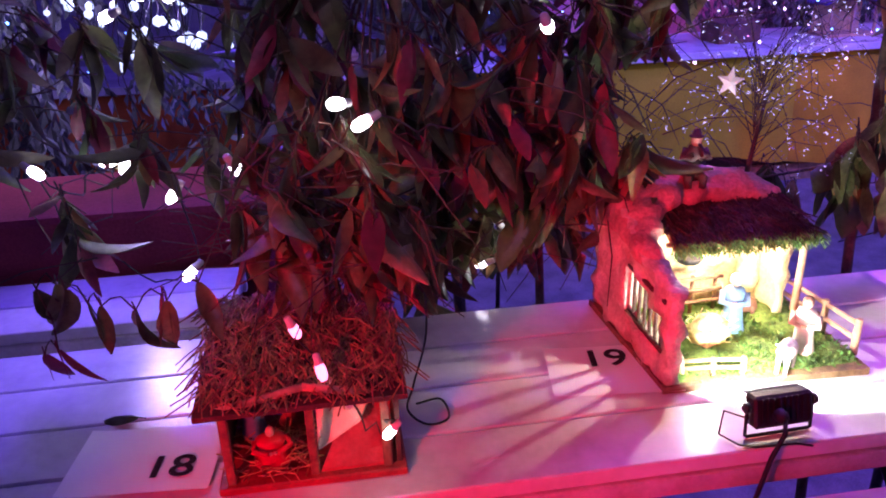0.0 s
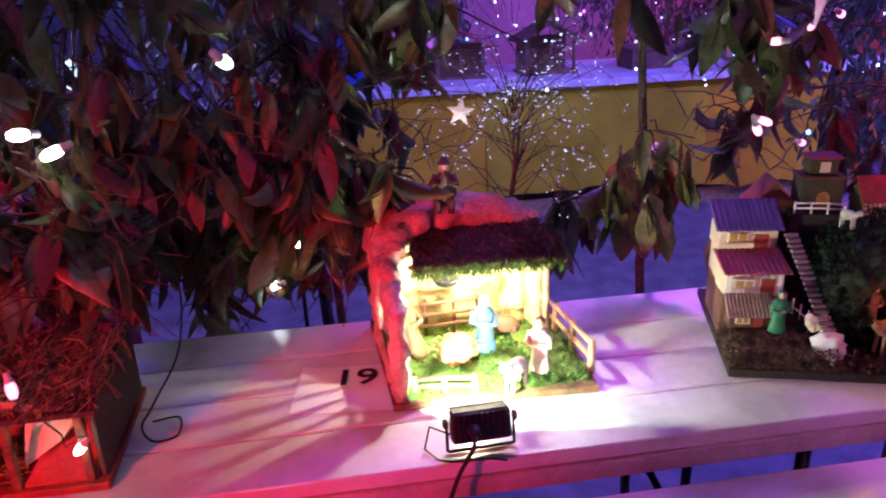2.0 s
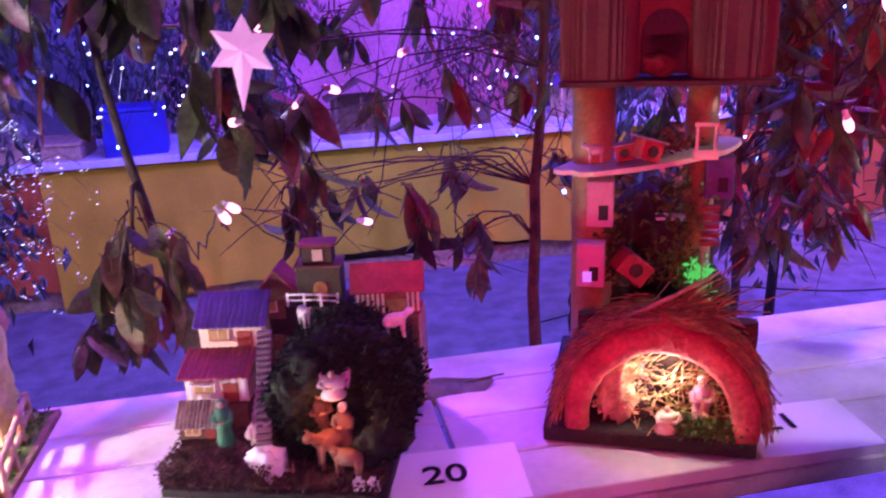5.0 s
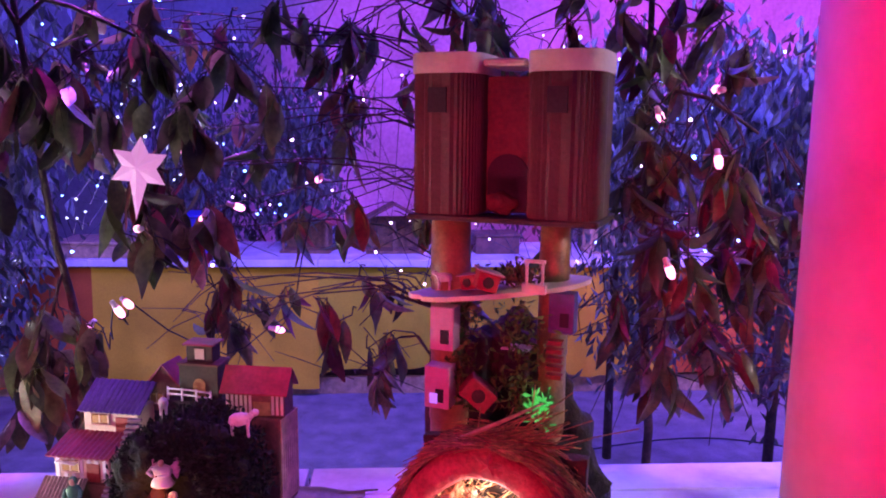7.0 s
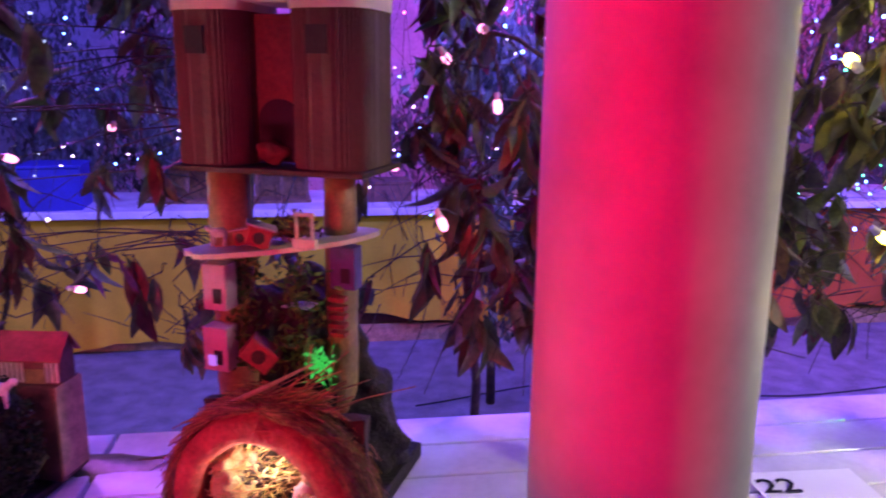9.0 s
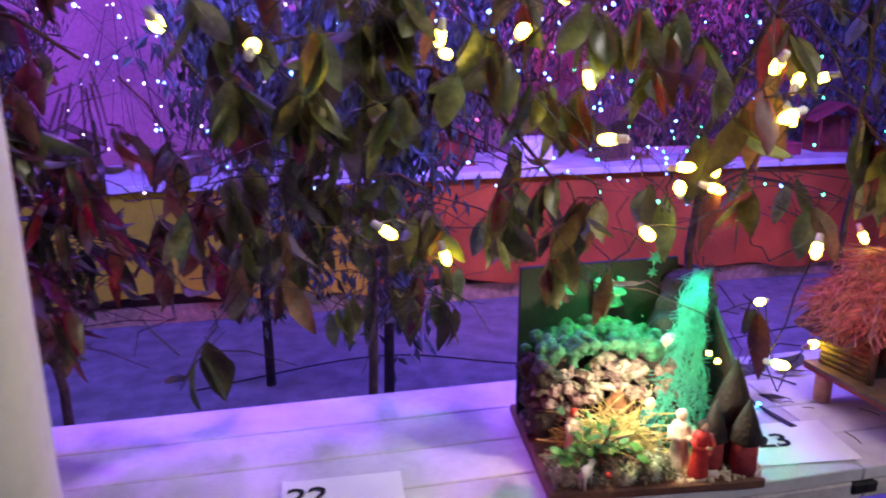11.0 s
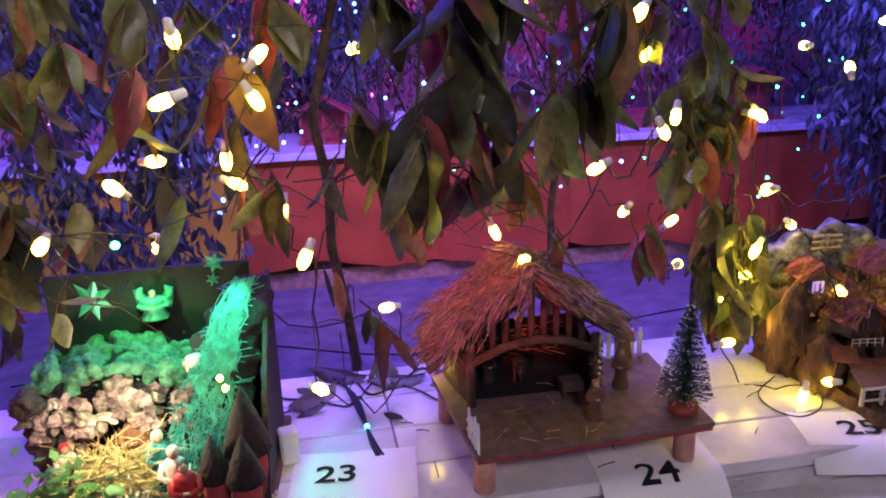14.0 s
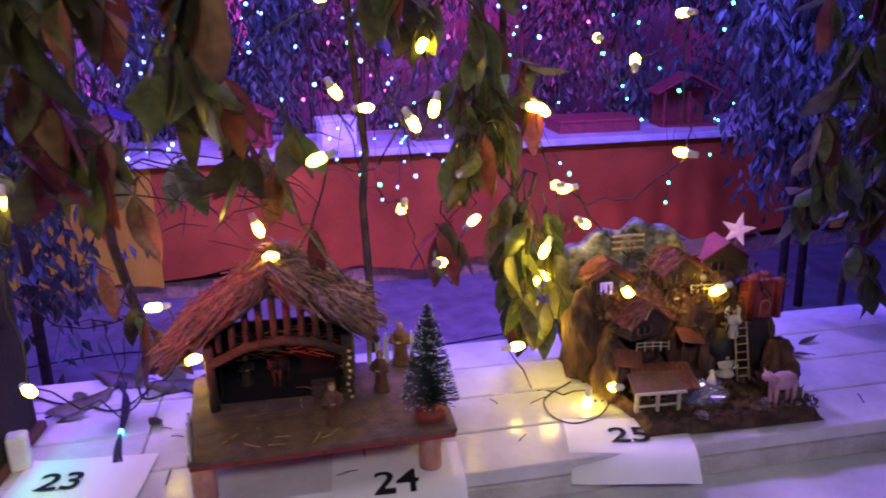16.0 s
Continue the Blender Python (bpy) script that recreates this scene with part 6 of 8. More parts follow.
    for i in range(13):
        if 5 < i < 10:
            continue
        k = bmesh.new()
        u = -0.054 + i * 0.0086
        box(k, u, u + 0.0046, -0.0285, -0.0262, 0.004, 0.044, m)
        part("slat", k, "cream", barn)
    k = bmesh.new()
    box(k, -0.003, 0.030, -0.0285, -0.0262, 0.002, 0.028, m)
    part("barn_door", k, "amber", barn)
    # striped awnings
    for i in range(7):
        k = bmesh.new()
        box(k, 0.012 + i * 0.0062, 0.0156 + i * 0.0062, 0.104, 0.116, 0.136, 0.1385)
        part("awning_slat", k, "white", t)
    k = bmesh.new()
    box(k, 0.0, 0.105, 0.115, 0.26, 0.02, 0.0995)
    part("house_plinth", k, "brown", t)
    k = bmesh.new()
    box(k, 0.001, 0.104, 0.196, 0.262, 0.0995, 0.1595)
    part("house_plinth", k, "cream", t)
    k = bmesh.new()
    box(k, 0.14, 0.245, 0.25, 0.33, 0.02, 0.2155)
    part("upper_terrace", k, "soil", t)
    k = bmesh.new()
    box(k, 0.256, 0.374, 0.252, 0.325, 0.02, 0.1978, bev=0.002)
    part("barn_plinth", k, "brown", t, "boarded brown plinth under the barn")
    for i in range(8):
        k = bmesh.new()
        box(k, 0.3742, 0.3765, 0.254 + i * 0.009, 0.261 + i * 0.009, 0.03, 0.197)
        part("plinth_board", k, "palewood", t)
    for i in range(18):
        k = bmesh.new()
        u = i / 17
        box(k, -0.012, 0.012, -0.005, 0.005, -0.003, 0.003, pose(0.124 + 0.036 * u, 0.180 - 0.148 * u, 0.198 - 0.115 * u, 0, 0, 12), bev=0.001)
        part("step", k, "stairs", t)
    rail_fence(t, (0.108, 0.150), (0.140, 0.035), 0.075, 0.03, 6, "pink", 1, 0.0015)
    rail_fence(t, (0.145, 0.252), (0.235, 0.252), 0.2155, 0.024, 4, "white", 2, 0.0022)
    rail_fence(t, (0.17, 0.055), (0.205, 0.022), 0.026, 0.026, 4, "palewood", 1, 0.0012)
    for dx in (0, 0.022):
        k = bmesh.new()
        box(k, 0.300 + dx, 0.318 + dx, 0.008, 0.011, 0.018, 0.036)
        box(k, 0.305 + dx, 0.313 + dx, 0.008, 0.011, 0.036, 0.042)
        part("picket", k, "white", t)
    for i in range(9):
        k = bmesh.new()
        blob(k, (0.142 + 0.008 * math.cos(i * 2.4) * (i % 3), 0.050 + 0.004 * math.sin(i), 0.088 + 0.007 * math.sin(i * 2.4) * (i % 3)), 0.0085, 0.1, 2, 0, i)
        part("pebble", k, "cream", t)
    k = bmesh.new()
    blob(k, (0.162, 0.028, 0.045), (0.030, 0.016, 0.034), 0.35, 3, 0, 4.0, 2.2)
    part("foam_spring", k, "white", t, "white foam spring")


village_crib()
VM = pose(1.137, 0.016, TOP, 0, 0, -17.5)


def local(m, x, y, z):
    return tuple(m @ Vector((x, y, z)))


figurine("figurine", *local(VM, 0.086, 0.062, 0.060), 0.078, "robe_green", "carved figure in a green robe before the card houses", -10, hood="robe_green")
figurine("figurine", *local(VM, 0.274, 0.040, 0.160), 0.062, "robe_white", "pale winged figure with rosy wings on the moss grotto", -18, hood="pink", wings=True, kneel=True)
figurine("figurine", *local(VM, 0.282, 0.055, 0.060), 0.080, "oldrobe", "hooded dark red figure inside the moss grotto", -30, hood="robe_white")
figurine("figurine", *local(VM, 0.240, 0.075, 0.070), 0.080, "oldrobe", "bowed figure in brown inside the moss grotto", 10)
beast("carved_ox", *local(VM, 0.262, 0.045, 0.040), 0.070, "ox", "small brown ox in the grotto entrance", 200, horns=True)
beast("donkey", *local(VM, 0.292, 0.026, 0.026), 0.062, "ox", "small pinkish donkey near the picket fence", 150)
beast("sheep", *local(VM, 0.352, 0.150, 0.205), 0.05, "wool", "small sheep standing on the hilltop", 10)
beast("sheep", *local(VM, 0.205, 0.150, 0.225), 0.04, "wool", "small pale sheep by the white railing", -70)


# ---- tower crib beside sheet 21 ----
def tower_crib():
    t = thing("tower_crib", 1.751, 0.015, TOP, -24.8, "tall crib with straw arch, cane columns and corrugated twin towers", "nativity crib", "cribs")
    k = bmesh.new()
    box(k, 0, 0.336, 0, 0.36, 0, 0.030, bev=0.003)
    part("base", k, "soil", t)
    # straw arch
    k, g = bmesh.new(), bmesh.new()
    cx, cz = 0.186, 0.045
    n = 20
    rings = []
    for i in range(n + 1):
        a = -0.18 + (math.pi + 0.36) * i / n
        ring = []
        for q, yy in ((0.154, 0.006), (0.158, 0.085), (0.124, 0.085), (0.112, 0.010), (0.120, -0.002), (0.146, -0.002)):
            w = 1 + 0.03 * noise.noise(Vector((a * 3, yy * 9, q * 8)))
            ring.append(k.verts.new((cx + q * w * math.cos(a), yy, max(0.029, cz + q * w * 1.13 * math.sin(a)))))
        rings.append(ring)
    for u, w in zip(rings, rings[1:]):
        for j in range(6):
            k.faces.new((u[j], u[(j + 1) % 6], w[(j + 1) % 6], w[j]))
    k.faces.new(rings[0][::-1])
    k.faces.new(rings[-1])
    part("arch", k, "archfelt", t, "thick red felt arch", smooth=True)

    def on_arch():
        a = rng.uniform(0.1, 1.6) if rng.random() < 0.42 else rng.uniform(1.4, 3.0)
        q = 0.158 + rng.uniform(0.0, 0.010)
        p = (cx + q * math.cos(a), rng.uniform(0.004, 0.10), max(0.04, cz + q * 1.13 * math.sin(a)))
        s = 1 if math.cos(a) < 0 else -1
        return p, (-s * math.sin(a) + rng.gauss(0, 0.10), rng.gauss(-0.05, 0.18), -abs(math.cos(a)) + rng.gauss(0, 0.09))
    strands(g, 2400, on_arch, 0.050, 0.0009)
    strands(g, 46, lambda: ((cx + rng.gauss(0.02, 0.03), 0.06, cz + 0.175), (rng.gauss(1, 0.4), rng.gauss(0, 0.3), rng.gauss(0.42, 0.12))), 0.12, 0.0012)
    part("straw", g, "straw", t)
    k = bmesh.new()
    tube(k, [(0.13, 0.02, 0.225), (0.20, 0.03, 0.262), (0.268, 0.045, 0.300)], [0.004, 0.0035, 0.002], 7)
    part("cane_stick", k, "palewood", t, "thin pale stick across the straw")
    k = bmesh.new()
    rough_sheet(k, (0.050, 0.082), (0.335, 0.082), 0.02, 0.20, 0.02, 12, 10, None, 0.006)
    part("grotto_back", k, "darkwood", t)
    k = bmesh.new()
    tufts(k, 1100, lambda: (0.118 + rng.gauss(0, 0.014), 0.028 + rng.random() * 0.03, 0.04 + rng.random() * 0.085), 0.009)
    blob(k, (0.120, 0.045, 0.085), (0.030, 0.026, 0.058), 0.45, 3, 0, 2.0, 3.2)
    part("gilded_moss", k, "yellowstone", t, "gilded mossy rock")
    k = bmesh.new()
    tufts(k, 1500, lambda: (rng.uniform(0.21, 0.330), rng.uniform(0.0, 0.05), 0.03 + rng.random() * 0.028 * rng.random()), 0.009)
    part("moss", k, "moss", t)
    k = bmesh.new()
    strands(k, 330, lambda: ((rng.uniform(0.13, 0.29), rng.uniform(0.03, 0.075), 0.036 + 0.13 * rng.random() ** 1.4), (rng.gauss(0, 1), rng.gauss(0, 1), rng.gauss(0.2, 0.5))), 0.05, 0.0009)
    part("hay", k, "hay", t)
    # rock behind, columns and shelf
    k = bmesh.new()
    for i, (x, y, z, rx, rz) in enumerate(((0.10, 0.22, 0.15, 0.065, 0.15), (0.22, 0.24, 0.14, 0.085, 0.15), (0.17, 0.24, 0.30, 0.065, 0.10), (0.11, 0.20, 0.30, 0.03, 0.08), (0.25, 0.25, 0.09, 0.085, 0.09))):
        blob(k, (x, y, z), (rx, 0.06, rz), 0.25, 3, 0, i * 2.1)
    k = fuse(k, 0.009)
    for v in k.verts:
        v.co += v.normal * 0.010 * noise.noise(v.co * 38)
    part("dark_rock", k, "soil", t)
    for x, y, cr in ((0.066, 0.160, 0.034), (0.240, 0.215, 0.026)):
        k = bmesh.new()
        pts = [(x, y, z) for z in (0.03, 0.20, 0.21, 0.33, 0.335, 0.46, 0.465, 0.58)]
        tube(k, pts, [cr, cr, cr * 1.06, cr, cr * 1.06, cr, cr * 1.06, cr], 16)
        part("cane_column", k, "bamboo", t)
    k = bmesh.new()
    ring = []
    for i in range(26):
        a = i / 26 * 2 * math.pi
        w = 1 + 0.12 * noise.noise(Vector((math.cos(a) * 2, math.sin(a) * 2, 1)))
        p, q = 0.158 * w * math.cos(a), 0.080 * w * math.sin(a)
        ring.append((0.160 + p * 0.906 - q * 0.423, 0.165 + p * 0.423 + q * 0.906))
    up = [k.verts.new((x, y, 0.458 + 0.012 * (x - 0.165) / 0.12)) for x, y in ring]
    dn = [k.verts.new((x, y, 0.450 + 0.012 * (x - 0.165) / 0.12)) for x, y in ring]
    k.faces.new(up)
    k.faces.new(dn[::-1])
    for i in range(26):
        j = (i + 1) % 26
        k.faces.new((dn[i], dn[j], up[j], up[i]))
    part("shelf", k, "cream", t, "thin pale cork shelf")
    for (x, y, z, w, d, h, wall) in ((0.082, 0.095, 0.355, 0.042, 0.034, 0.075, "pink"), (0.068, 0.11, 0.245, 0.046, 0.034, 0.075, "pink"), (0.268, 0.17, 0.385, 0.044, 0.03, 0.07, "roof_blue")):
        k = bmesh.new()
        box(k, x - w / 2, x + w / 2, y - d / 2, y + d / 2, z, z + h, bev=0.0015)
        hh = part("tower_house", k, wall, t)
        k = bmesh.new()
        box(k, x - 0.002, x + 0.013, y - d / 2 - 0.0015, y - d / 2, z + 0.012, z + 0.036)
        part("doorway", k, "black", hh)
    k = bmesh.new()
    box(k, 0.056, 0.070, 0.090, 0.0915, 0.255, 0.273)
    part("lit_doorway", k, "violet_pane", t)
    k = bmesh.new()
    box(k, 0.175, 0.215, 0.135, 0.165, 0.300, 0.348, bev=0.002)
    box(k, 0.170, 0.220, 0.130, 0.170, 0.348, 0.353)
    part("chimney_box", k, "soil", t)
    k = bmesh.new()
    box(k, 0.171, 0.219, 0.131, 0.169, 0.3535, 0.3555)
    part("chimney_lid", k, "white", t)
    for i in range(5):
        k = bmesh.new()
        box(k, 0.245, 0.272, 0.15, 0.168, 0.305 + i * 0.015, 0.312 + i * 0.015)
        part("wall_rung", k, "redwood", t)
    k = bmesh.new()
    box(k, -0.028, 0.028, -0.02, 0.02, -0.02, 0.02, pose(0.135, 0.12, 0.275, 0, 40, 20), bev=0.002)
    tb = part("tilted_box", k, "roof_red", t, "tilted red nest box")
    k = bmesh.new()
    lathe(k, [(0.012, 0), (0.012, 0.002)], 14, pose(0.135, 0.12, 0.275, 0, 40, 20) @ Matrix.Translation((0, -0.0205, 0)) @ Matrix.Rotation(math.pi / 2, 4, "X"))
    part("nest_hole", k, "darkwood", tb)
    # shelf dressing
    for x, y, z, a, rz, w in ((0.150, 0.105, 0.476, 18, 30, 0.019), (0.120, 0.118, 0.470, -12, -10, 0.015)):
        q = pose(x, y, z, 0, a, rz)
        k = bmesh.new()
        box(k, -w, w, -w, w, -w * 0.8, w * 0.8, q, bev=0.002)
        bh = part("nest_box", k, "redcloth", t, "little red nest box with a round hole")
        k = bmesh.new()
        lathe(k, [(w * 0.5, 0), (w * 0.5, 0.002)], 14, q @ Matrix.Translation((0, -w - 0.0005, 0)) @ Matrix.Rotation(math.pi / 2, 4, "X"))
        part("nest_hole", k, "darkwood", bh)
        k = bmesh.new()
        box(k, -w * 1.25, w * 1.25, -w * 1.2, w * 1.2, w * 0.82, w * 0.98, q, bev=0.001)
        part("nest_lid", k, "pink", bh)
    k = bmesh.new()
    tufts(k, 260, lambda: (0.185 + rng.gauss(0, 0.02), 0.155 + rng.gauss(0, 0.015), 0.468 + abs(rng.gauss(0, 0.012))), 0.010)
    tagged(part("dry_moss", k, "brownmoss", t), kind="stuff")
    k = bmesh.new()
    for side in (0.10, 0.20):
        tufts(k, 260, lambda: (side + rng.gauss(0, 0.018), 0.135 + rng.gauss(0, 0.01), rng.uniform(0.24, 0.44)), 0.013)
    part("hanging_moss", k, "moss", t, "dark green moss between the columns")
    k = bmesh.new()
    for x in (0.222, 0.248):
        box(k, x, x + 0.004, 0.088, 0.092, 0.468, 0.520)
    box(k, 0.218, 0.256, 0.084, 0.096, 0.465, 0.480)
    box(k, 0.220, 0.254, 0.086, 0.094, 0.515, 0.520)
    part("well_frame", k, "cream", t)
    # twin towers
    def rounded(x, y, hx, hy, n, ridge=0.0):
        pts = []
        for i in range(n):
            a = i * 2 * math.pi / n
            c, d = math.cos(a), math.sin(a)
            w = ridge if i % 2 else 0
            pts.append((x + (hx + w) * math.copysign(abs(c) ** 0.5, c), y + (hy + w) * math.copysign(abs(d) ** 0.5, d)))
        return pts

    def drum(outline, heights):
        k = bmesh.new()
        rings = [[k.verts.new((px, py, z)) for px, py in outline] for z in heights]
        for u, w in zip(rings, rings[1:]):
            for i in range(len(u)):
                k.faces.new((u[i], u[(i + 1) % len(u)], w[(i + 1) % len(u)], w[i]))
        k.faces.new(rings[0][::-1])
        k.faces.new(rings[-1])
        return k
    for x in (0.072, 0.271):
        y = 0.168
        tw = part("tower", drum(rounded(x, y, 0.058, 0.076, 88, 0.0028), (0.585, 0.588, 0.810, 0.815)), "corrug", t)
        part("tower_rim", drum(rounded(x, y, 0.063, 0.081, 64), (0.8152, 0.848)), "cream", tw, "pale card rim")
        k = bmesh.new()
        box(k, x - 0.022, x + 0.010, y - 0.0815, y - 0.074, 0.752, 0.792)
        part("tower_window", k, "black", tw)
    k = bmesh.new()
    box(k, 0.128, 0.215, 0.150, 0.156, 0.588, 0.812)
    part("gate_wall", k, "brown", t)
    k = bmesh.new()
    box(k, 0.136, 0.207, 0.1435, 0.1495, 0.588, 0.650, bev=0.002)
    lathe(k, [(0.0355, 0), (0.0355, 0.006)], 20, Matrix.Translation((0.1715, 0.1495, 0.650)) @ Matrix.Rotation(math.pi / 2, 4, "X"))
    part("gateway", k, "black", t)
    k = bmesh.new()
    blob(k, (0.165, 0.130, 0.604), (0.022, 0.012, 0.018), 0.3, 3, 0, 4.0)
    part("gate_rock", k, "brown", t, "dull lump of stone in the gateway")
    k = bmesh.new()
    box(k, 0.014, 0.335, 0.086, 0.252, 0.575, 0.5845, bev=0.002)
    part("tower_floor", k, "darkwood", t)
    k = bmesh.new()
    box(k, 0.136, 0.207, 0.110, 0.230, 0.826, 0.838, bev=0.003)
    part("bridge", k, "cream", t)
    k = bmesh.new()
    tufts(k, 70, lambda: (0.243 + rng.gauss(0, 0.009), 0.120 + rng.gauss(0, 0.008), 0.262 + rng.gauss(0, 0.013)), 0.011)
    part("green_sprig", k, "sprig", t, "glowing green sprig")


tower_crib()
TM = pose(1.751, 0.015, TOP, 0, 0, -24.8)
figurine("figurine", *local(TM, 0.252, 0.042, 0.032), 0.088, "pink", "standing figure in a rosy and white robe inside the straw arch", -10, hood="robe_white")
figurine("figurine", *local(TM, 0.198, 0.018, 0.030), 0.066, "cream", "swaddled pale figure in hay under the arch", 0, kneel=True)
figurine("figurine", *local(TM, 0.152, 0.052, 0.032), 0.10, "darkrobe", "dark standing figure inside the straw arch", 10)
beast("sheep", *local(TM, 0.072, 0.115, 0.452), 0.035, "wool", "tiny pale sheep on the cork shelf", 170)
s = part("star", star_mesh(bmesh.new(), 5, 0.024, 0.010, 0.004), "redcloth", m=TM @ pose(0.196, -0.006, 0.205, 0, 10, 0))
tagged(s, "red felt star stuck on the straw arch", "star")


# ---- night-sky crib beside sheet 23 ----
def night_crib():
    t = thing("night_sky_crib", 3.450, 0.03, TOP, -6, "crib with black starry board, stone cave and netted waterfall", "nativity crib", "cribs")
    k = bmesh.new()
    box(k, -0.20, 0.188, -0.155, 0.175, 0, 0.018, bev=0.003)
    part("base", k, "brown", t)
    k = bmesh.new()
    box(k, -0.178, 0.160, 0.150, 0.162, 0.018, 0.330, pose(0, 0, 0, 0, 0, 7), bev=0.001)
    part("sky_board", k, "board", t, "glossy black starry board")
    k = bmesh.new()
    vs = [(0.168, 0.165, 0.018), (0.178, -0.10, 0.018), (0.176, -0.03, 0.17), (0.170, 0.13, 0.315), (0.168, 0.165, 0.315)]
    a, b = [k.verts.new(v) for v in vs], [k.verts.new((v[0] + 0.008, v[1], v[2])) for v in vs]
    k.faces.new(a)
    k.faces.new(b[::-1])
    for i in range(5):
        j = (i + 1) % 5
        k.faces.new((a[j], a[i], b[i], b[j]))
    part("side_panel", k, "soil", t)
    # rock slope under the fall
    k = bmesh.new()
    for i in range(26):
        u = i / 25
        blob(k, (0.145 - 0.115 * u + 0.02 * math.sin(i * 3), 0.12 - 0.15 * u, 0.285 - 0.245 * u), (0.048, 0.05, 0.035), 0.3, 2, 0, i * 1.1)
    part("rock_slope", fuse(k, 0.006), "soil", t)
    k = bmesh.new()

    def flow(u, w):
        q = Vector((u * 9, w * 3, 1.7))
        side = w * (0.020 + 0.044 * u ** 1.4)
        return Vector((0.150 - 0.092 * u ** 0.75 + side + 0.008 * noise.noise(q), 0.080 - 0.155 * u - 0.010 * (1 - w * w) + 0.010 * noise.noise(q * 2.3), 0.333 - 0.285 * u + 0.004 * noise.noise(q * 3)))
    for i in range(150):
        w, a, b = rng.uniform(-1, 1), rng.uniform(0, 0.35) if i % 3 else 0, rng.uniform(0.45, 1.0)
        pts = [flow(a + (b - a) * j / 13, w + rng.gauss(0, 0.10)) for j in range(14)]
        tube(k, pts, 0.0008, 3, caps=False)
    for i in range(420):
        u, w = rng.random() ** 1.2, rng.uniform(-1, 1)
        tube(k, [flow(u, w), flow(min(1, u + 0.03), w + rng.gauss(0, 0.22)), flow(min(1, u + 0.05), w + rng.gauss(0, 0.45))], 0.0007, 3, caps=False)
    part("net_waterfall", k, "net", t, "tangled pale net waterfall")
    # cave of stones
    r = random.Random(11)
    n = 0
    for row in range(5):
        for i in range(9):
            a = math.pi * (0.06 + 0.88 * i / 8)
            R = 0.125 - 0.004 * row
            z = 0.03 + 0.036 * row
            if z < 0.14 and 1 < i < 7:
                continue
            k = bmesh.new()
            blob(k, (0, 0, 0), (r.uniform(0.016, 0.024), 0.016, r.uniform(0.013, 0.019)), 0.35, 1, 0, r.random() * 30, 1.3, smooth=False)
            part("stone", k, "palestone", t, m=pose(-0.055 + R * math.cos(a) + r.gauss(0, 0.004), 0.055 + 0.055 * math.sin(a) - 0.018 * (row - 2), z, r.gauss(0, 15), r.gauss(0, 20), r.uniform(0, 90)))
            n += 1
    for i in range(9):
        k = bmesh.new()
        blob(k, (0, 0, 0), (r.uniform(0.02, 0.03), 0.02, 0.015), 0.3, 1, 0, i * 3.3, 1.3, smooth=False)
        part("stone", k, "palestone", t, m=pose(-0.055 + r.uniform(-0.07, 0.07), 0.0 + r.uniform(-0.01, 0.04), 0.165 + r.uniform(-0.03, 0.022), r.gauss(0, 20), r.gauss(0, 20), 0))
    for row in range(6):
        for i in range(11):
            x, z = -0.185 + i * 0.0235 + (row % 2) * 0.011, 0.062 + row * 0.0215
            if (x + 0.045) ** 2 / 0.0078 + z ** 2 / 0.0165 < 1 or r.random() < 0.08:
                continue
            k = bmesh.new()
            blob(k, (0, 0, 0), (r.uniform(0.009, 0.019), 0.012, r.uniform(0.007, 0.014)), 0.55, 2, 0, r.random() * 30, 1.6, smooth=False)
            part("stone", k, "palestone", t, m=pose(x + r.gauss(0, 0.003), -0.028 + 0.010 * abs(row - 3.5) + r.gauss(0, 0.005), z + r.gauss(0, 0.003), r.gauss(0, 15), r.gauss(0, 25), r.uniform(-30, 30)))
    k = bmesh.new()
    for i in range(190):
        a = math.pi * rng.random()
        blob(k, (-0.055 + 0.135 * math.cos(a) * rng.uniform(0.3, 1.05), 0.040 + 0.06 * rng.uniform(-0.7, 1), 0.190 + 0.030 * math.sin(a) + rng.gauss(0, 0.007)), rng.uniform(0.009, 0.014), 0.25, 2, 0, i * 2.7)
    k = fuse(k, 0.0026)
    tufts(k, 350, lambda: (-0.055 + rng.uniform(-0.13, 0.13), 0.040 + rng.uniform(-0.05, 0.06), 0.210 + rng.gauss(0, 0.012)), 0.0055)
    part("moss_bed", k, "emerald", t, "bubbly green moss bed")
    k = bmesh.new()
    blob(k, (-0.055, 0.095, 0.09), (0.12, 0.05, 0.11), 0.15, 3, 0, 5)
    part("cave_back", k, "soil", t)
    for x, y0 in ((-0.175, 0.02),):
        k = bmesh.new()
        for i in range(16):
            blob(k, (x + rng.gauss(0, 0.008), y0 + rng.uniform(-0.06, 0.1), 0.03 + 0.17 * rng.random()), rng.uniform(0.018, 0.03), 0.3, 2, 0, i * 1.9)
        k = fuse(k, 0.005)
        for v in k.verts:
            v.co += v.normal * (0.010 * noise.noise(v.co * 55) + 0.006 * noise.noise(v.co * 130))
        part("bark_side", k, "soil", t)
    k = bmesh.new()
    strands(k, 1100, lambda: ((rng.gauss(-0.045, 0.035), rng.gauss(-0.055, 0.018), 0.038 + abs(rng.gauss(0, 0.025))), (rng.gauss(0, 1), rng.gauss(0, 0.7), rng.gauss(0.1, 0.3))), 0.06, 0.0009)
    part("hay_nest", k, "palehay", t)
    k = bmesh.new()
    tufts(k, 1300, lambda: (rng.uniform(-0.19, 0.03), rng.uniform(-0.15, -0.06), 0.022 + 0.02 * rng.random()), 0.008)
    part("front_moss", k, "greymoss", t)
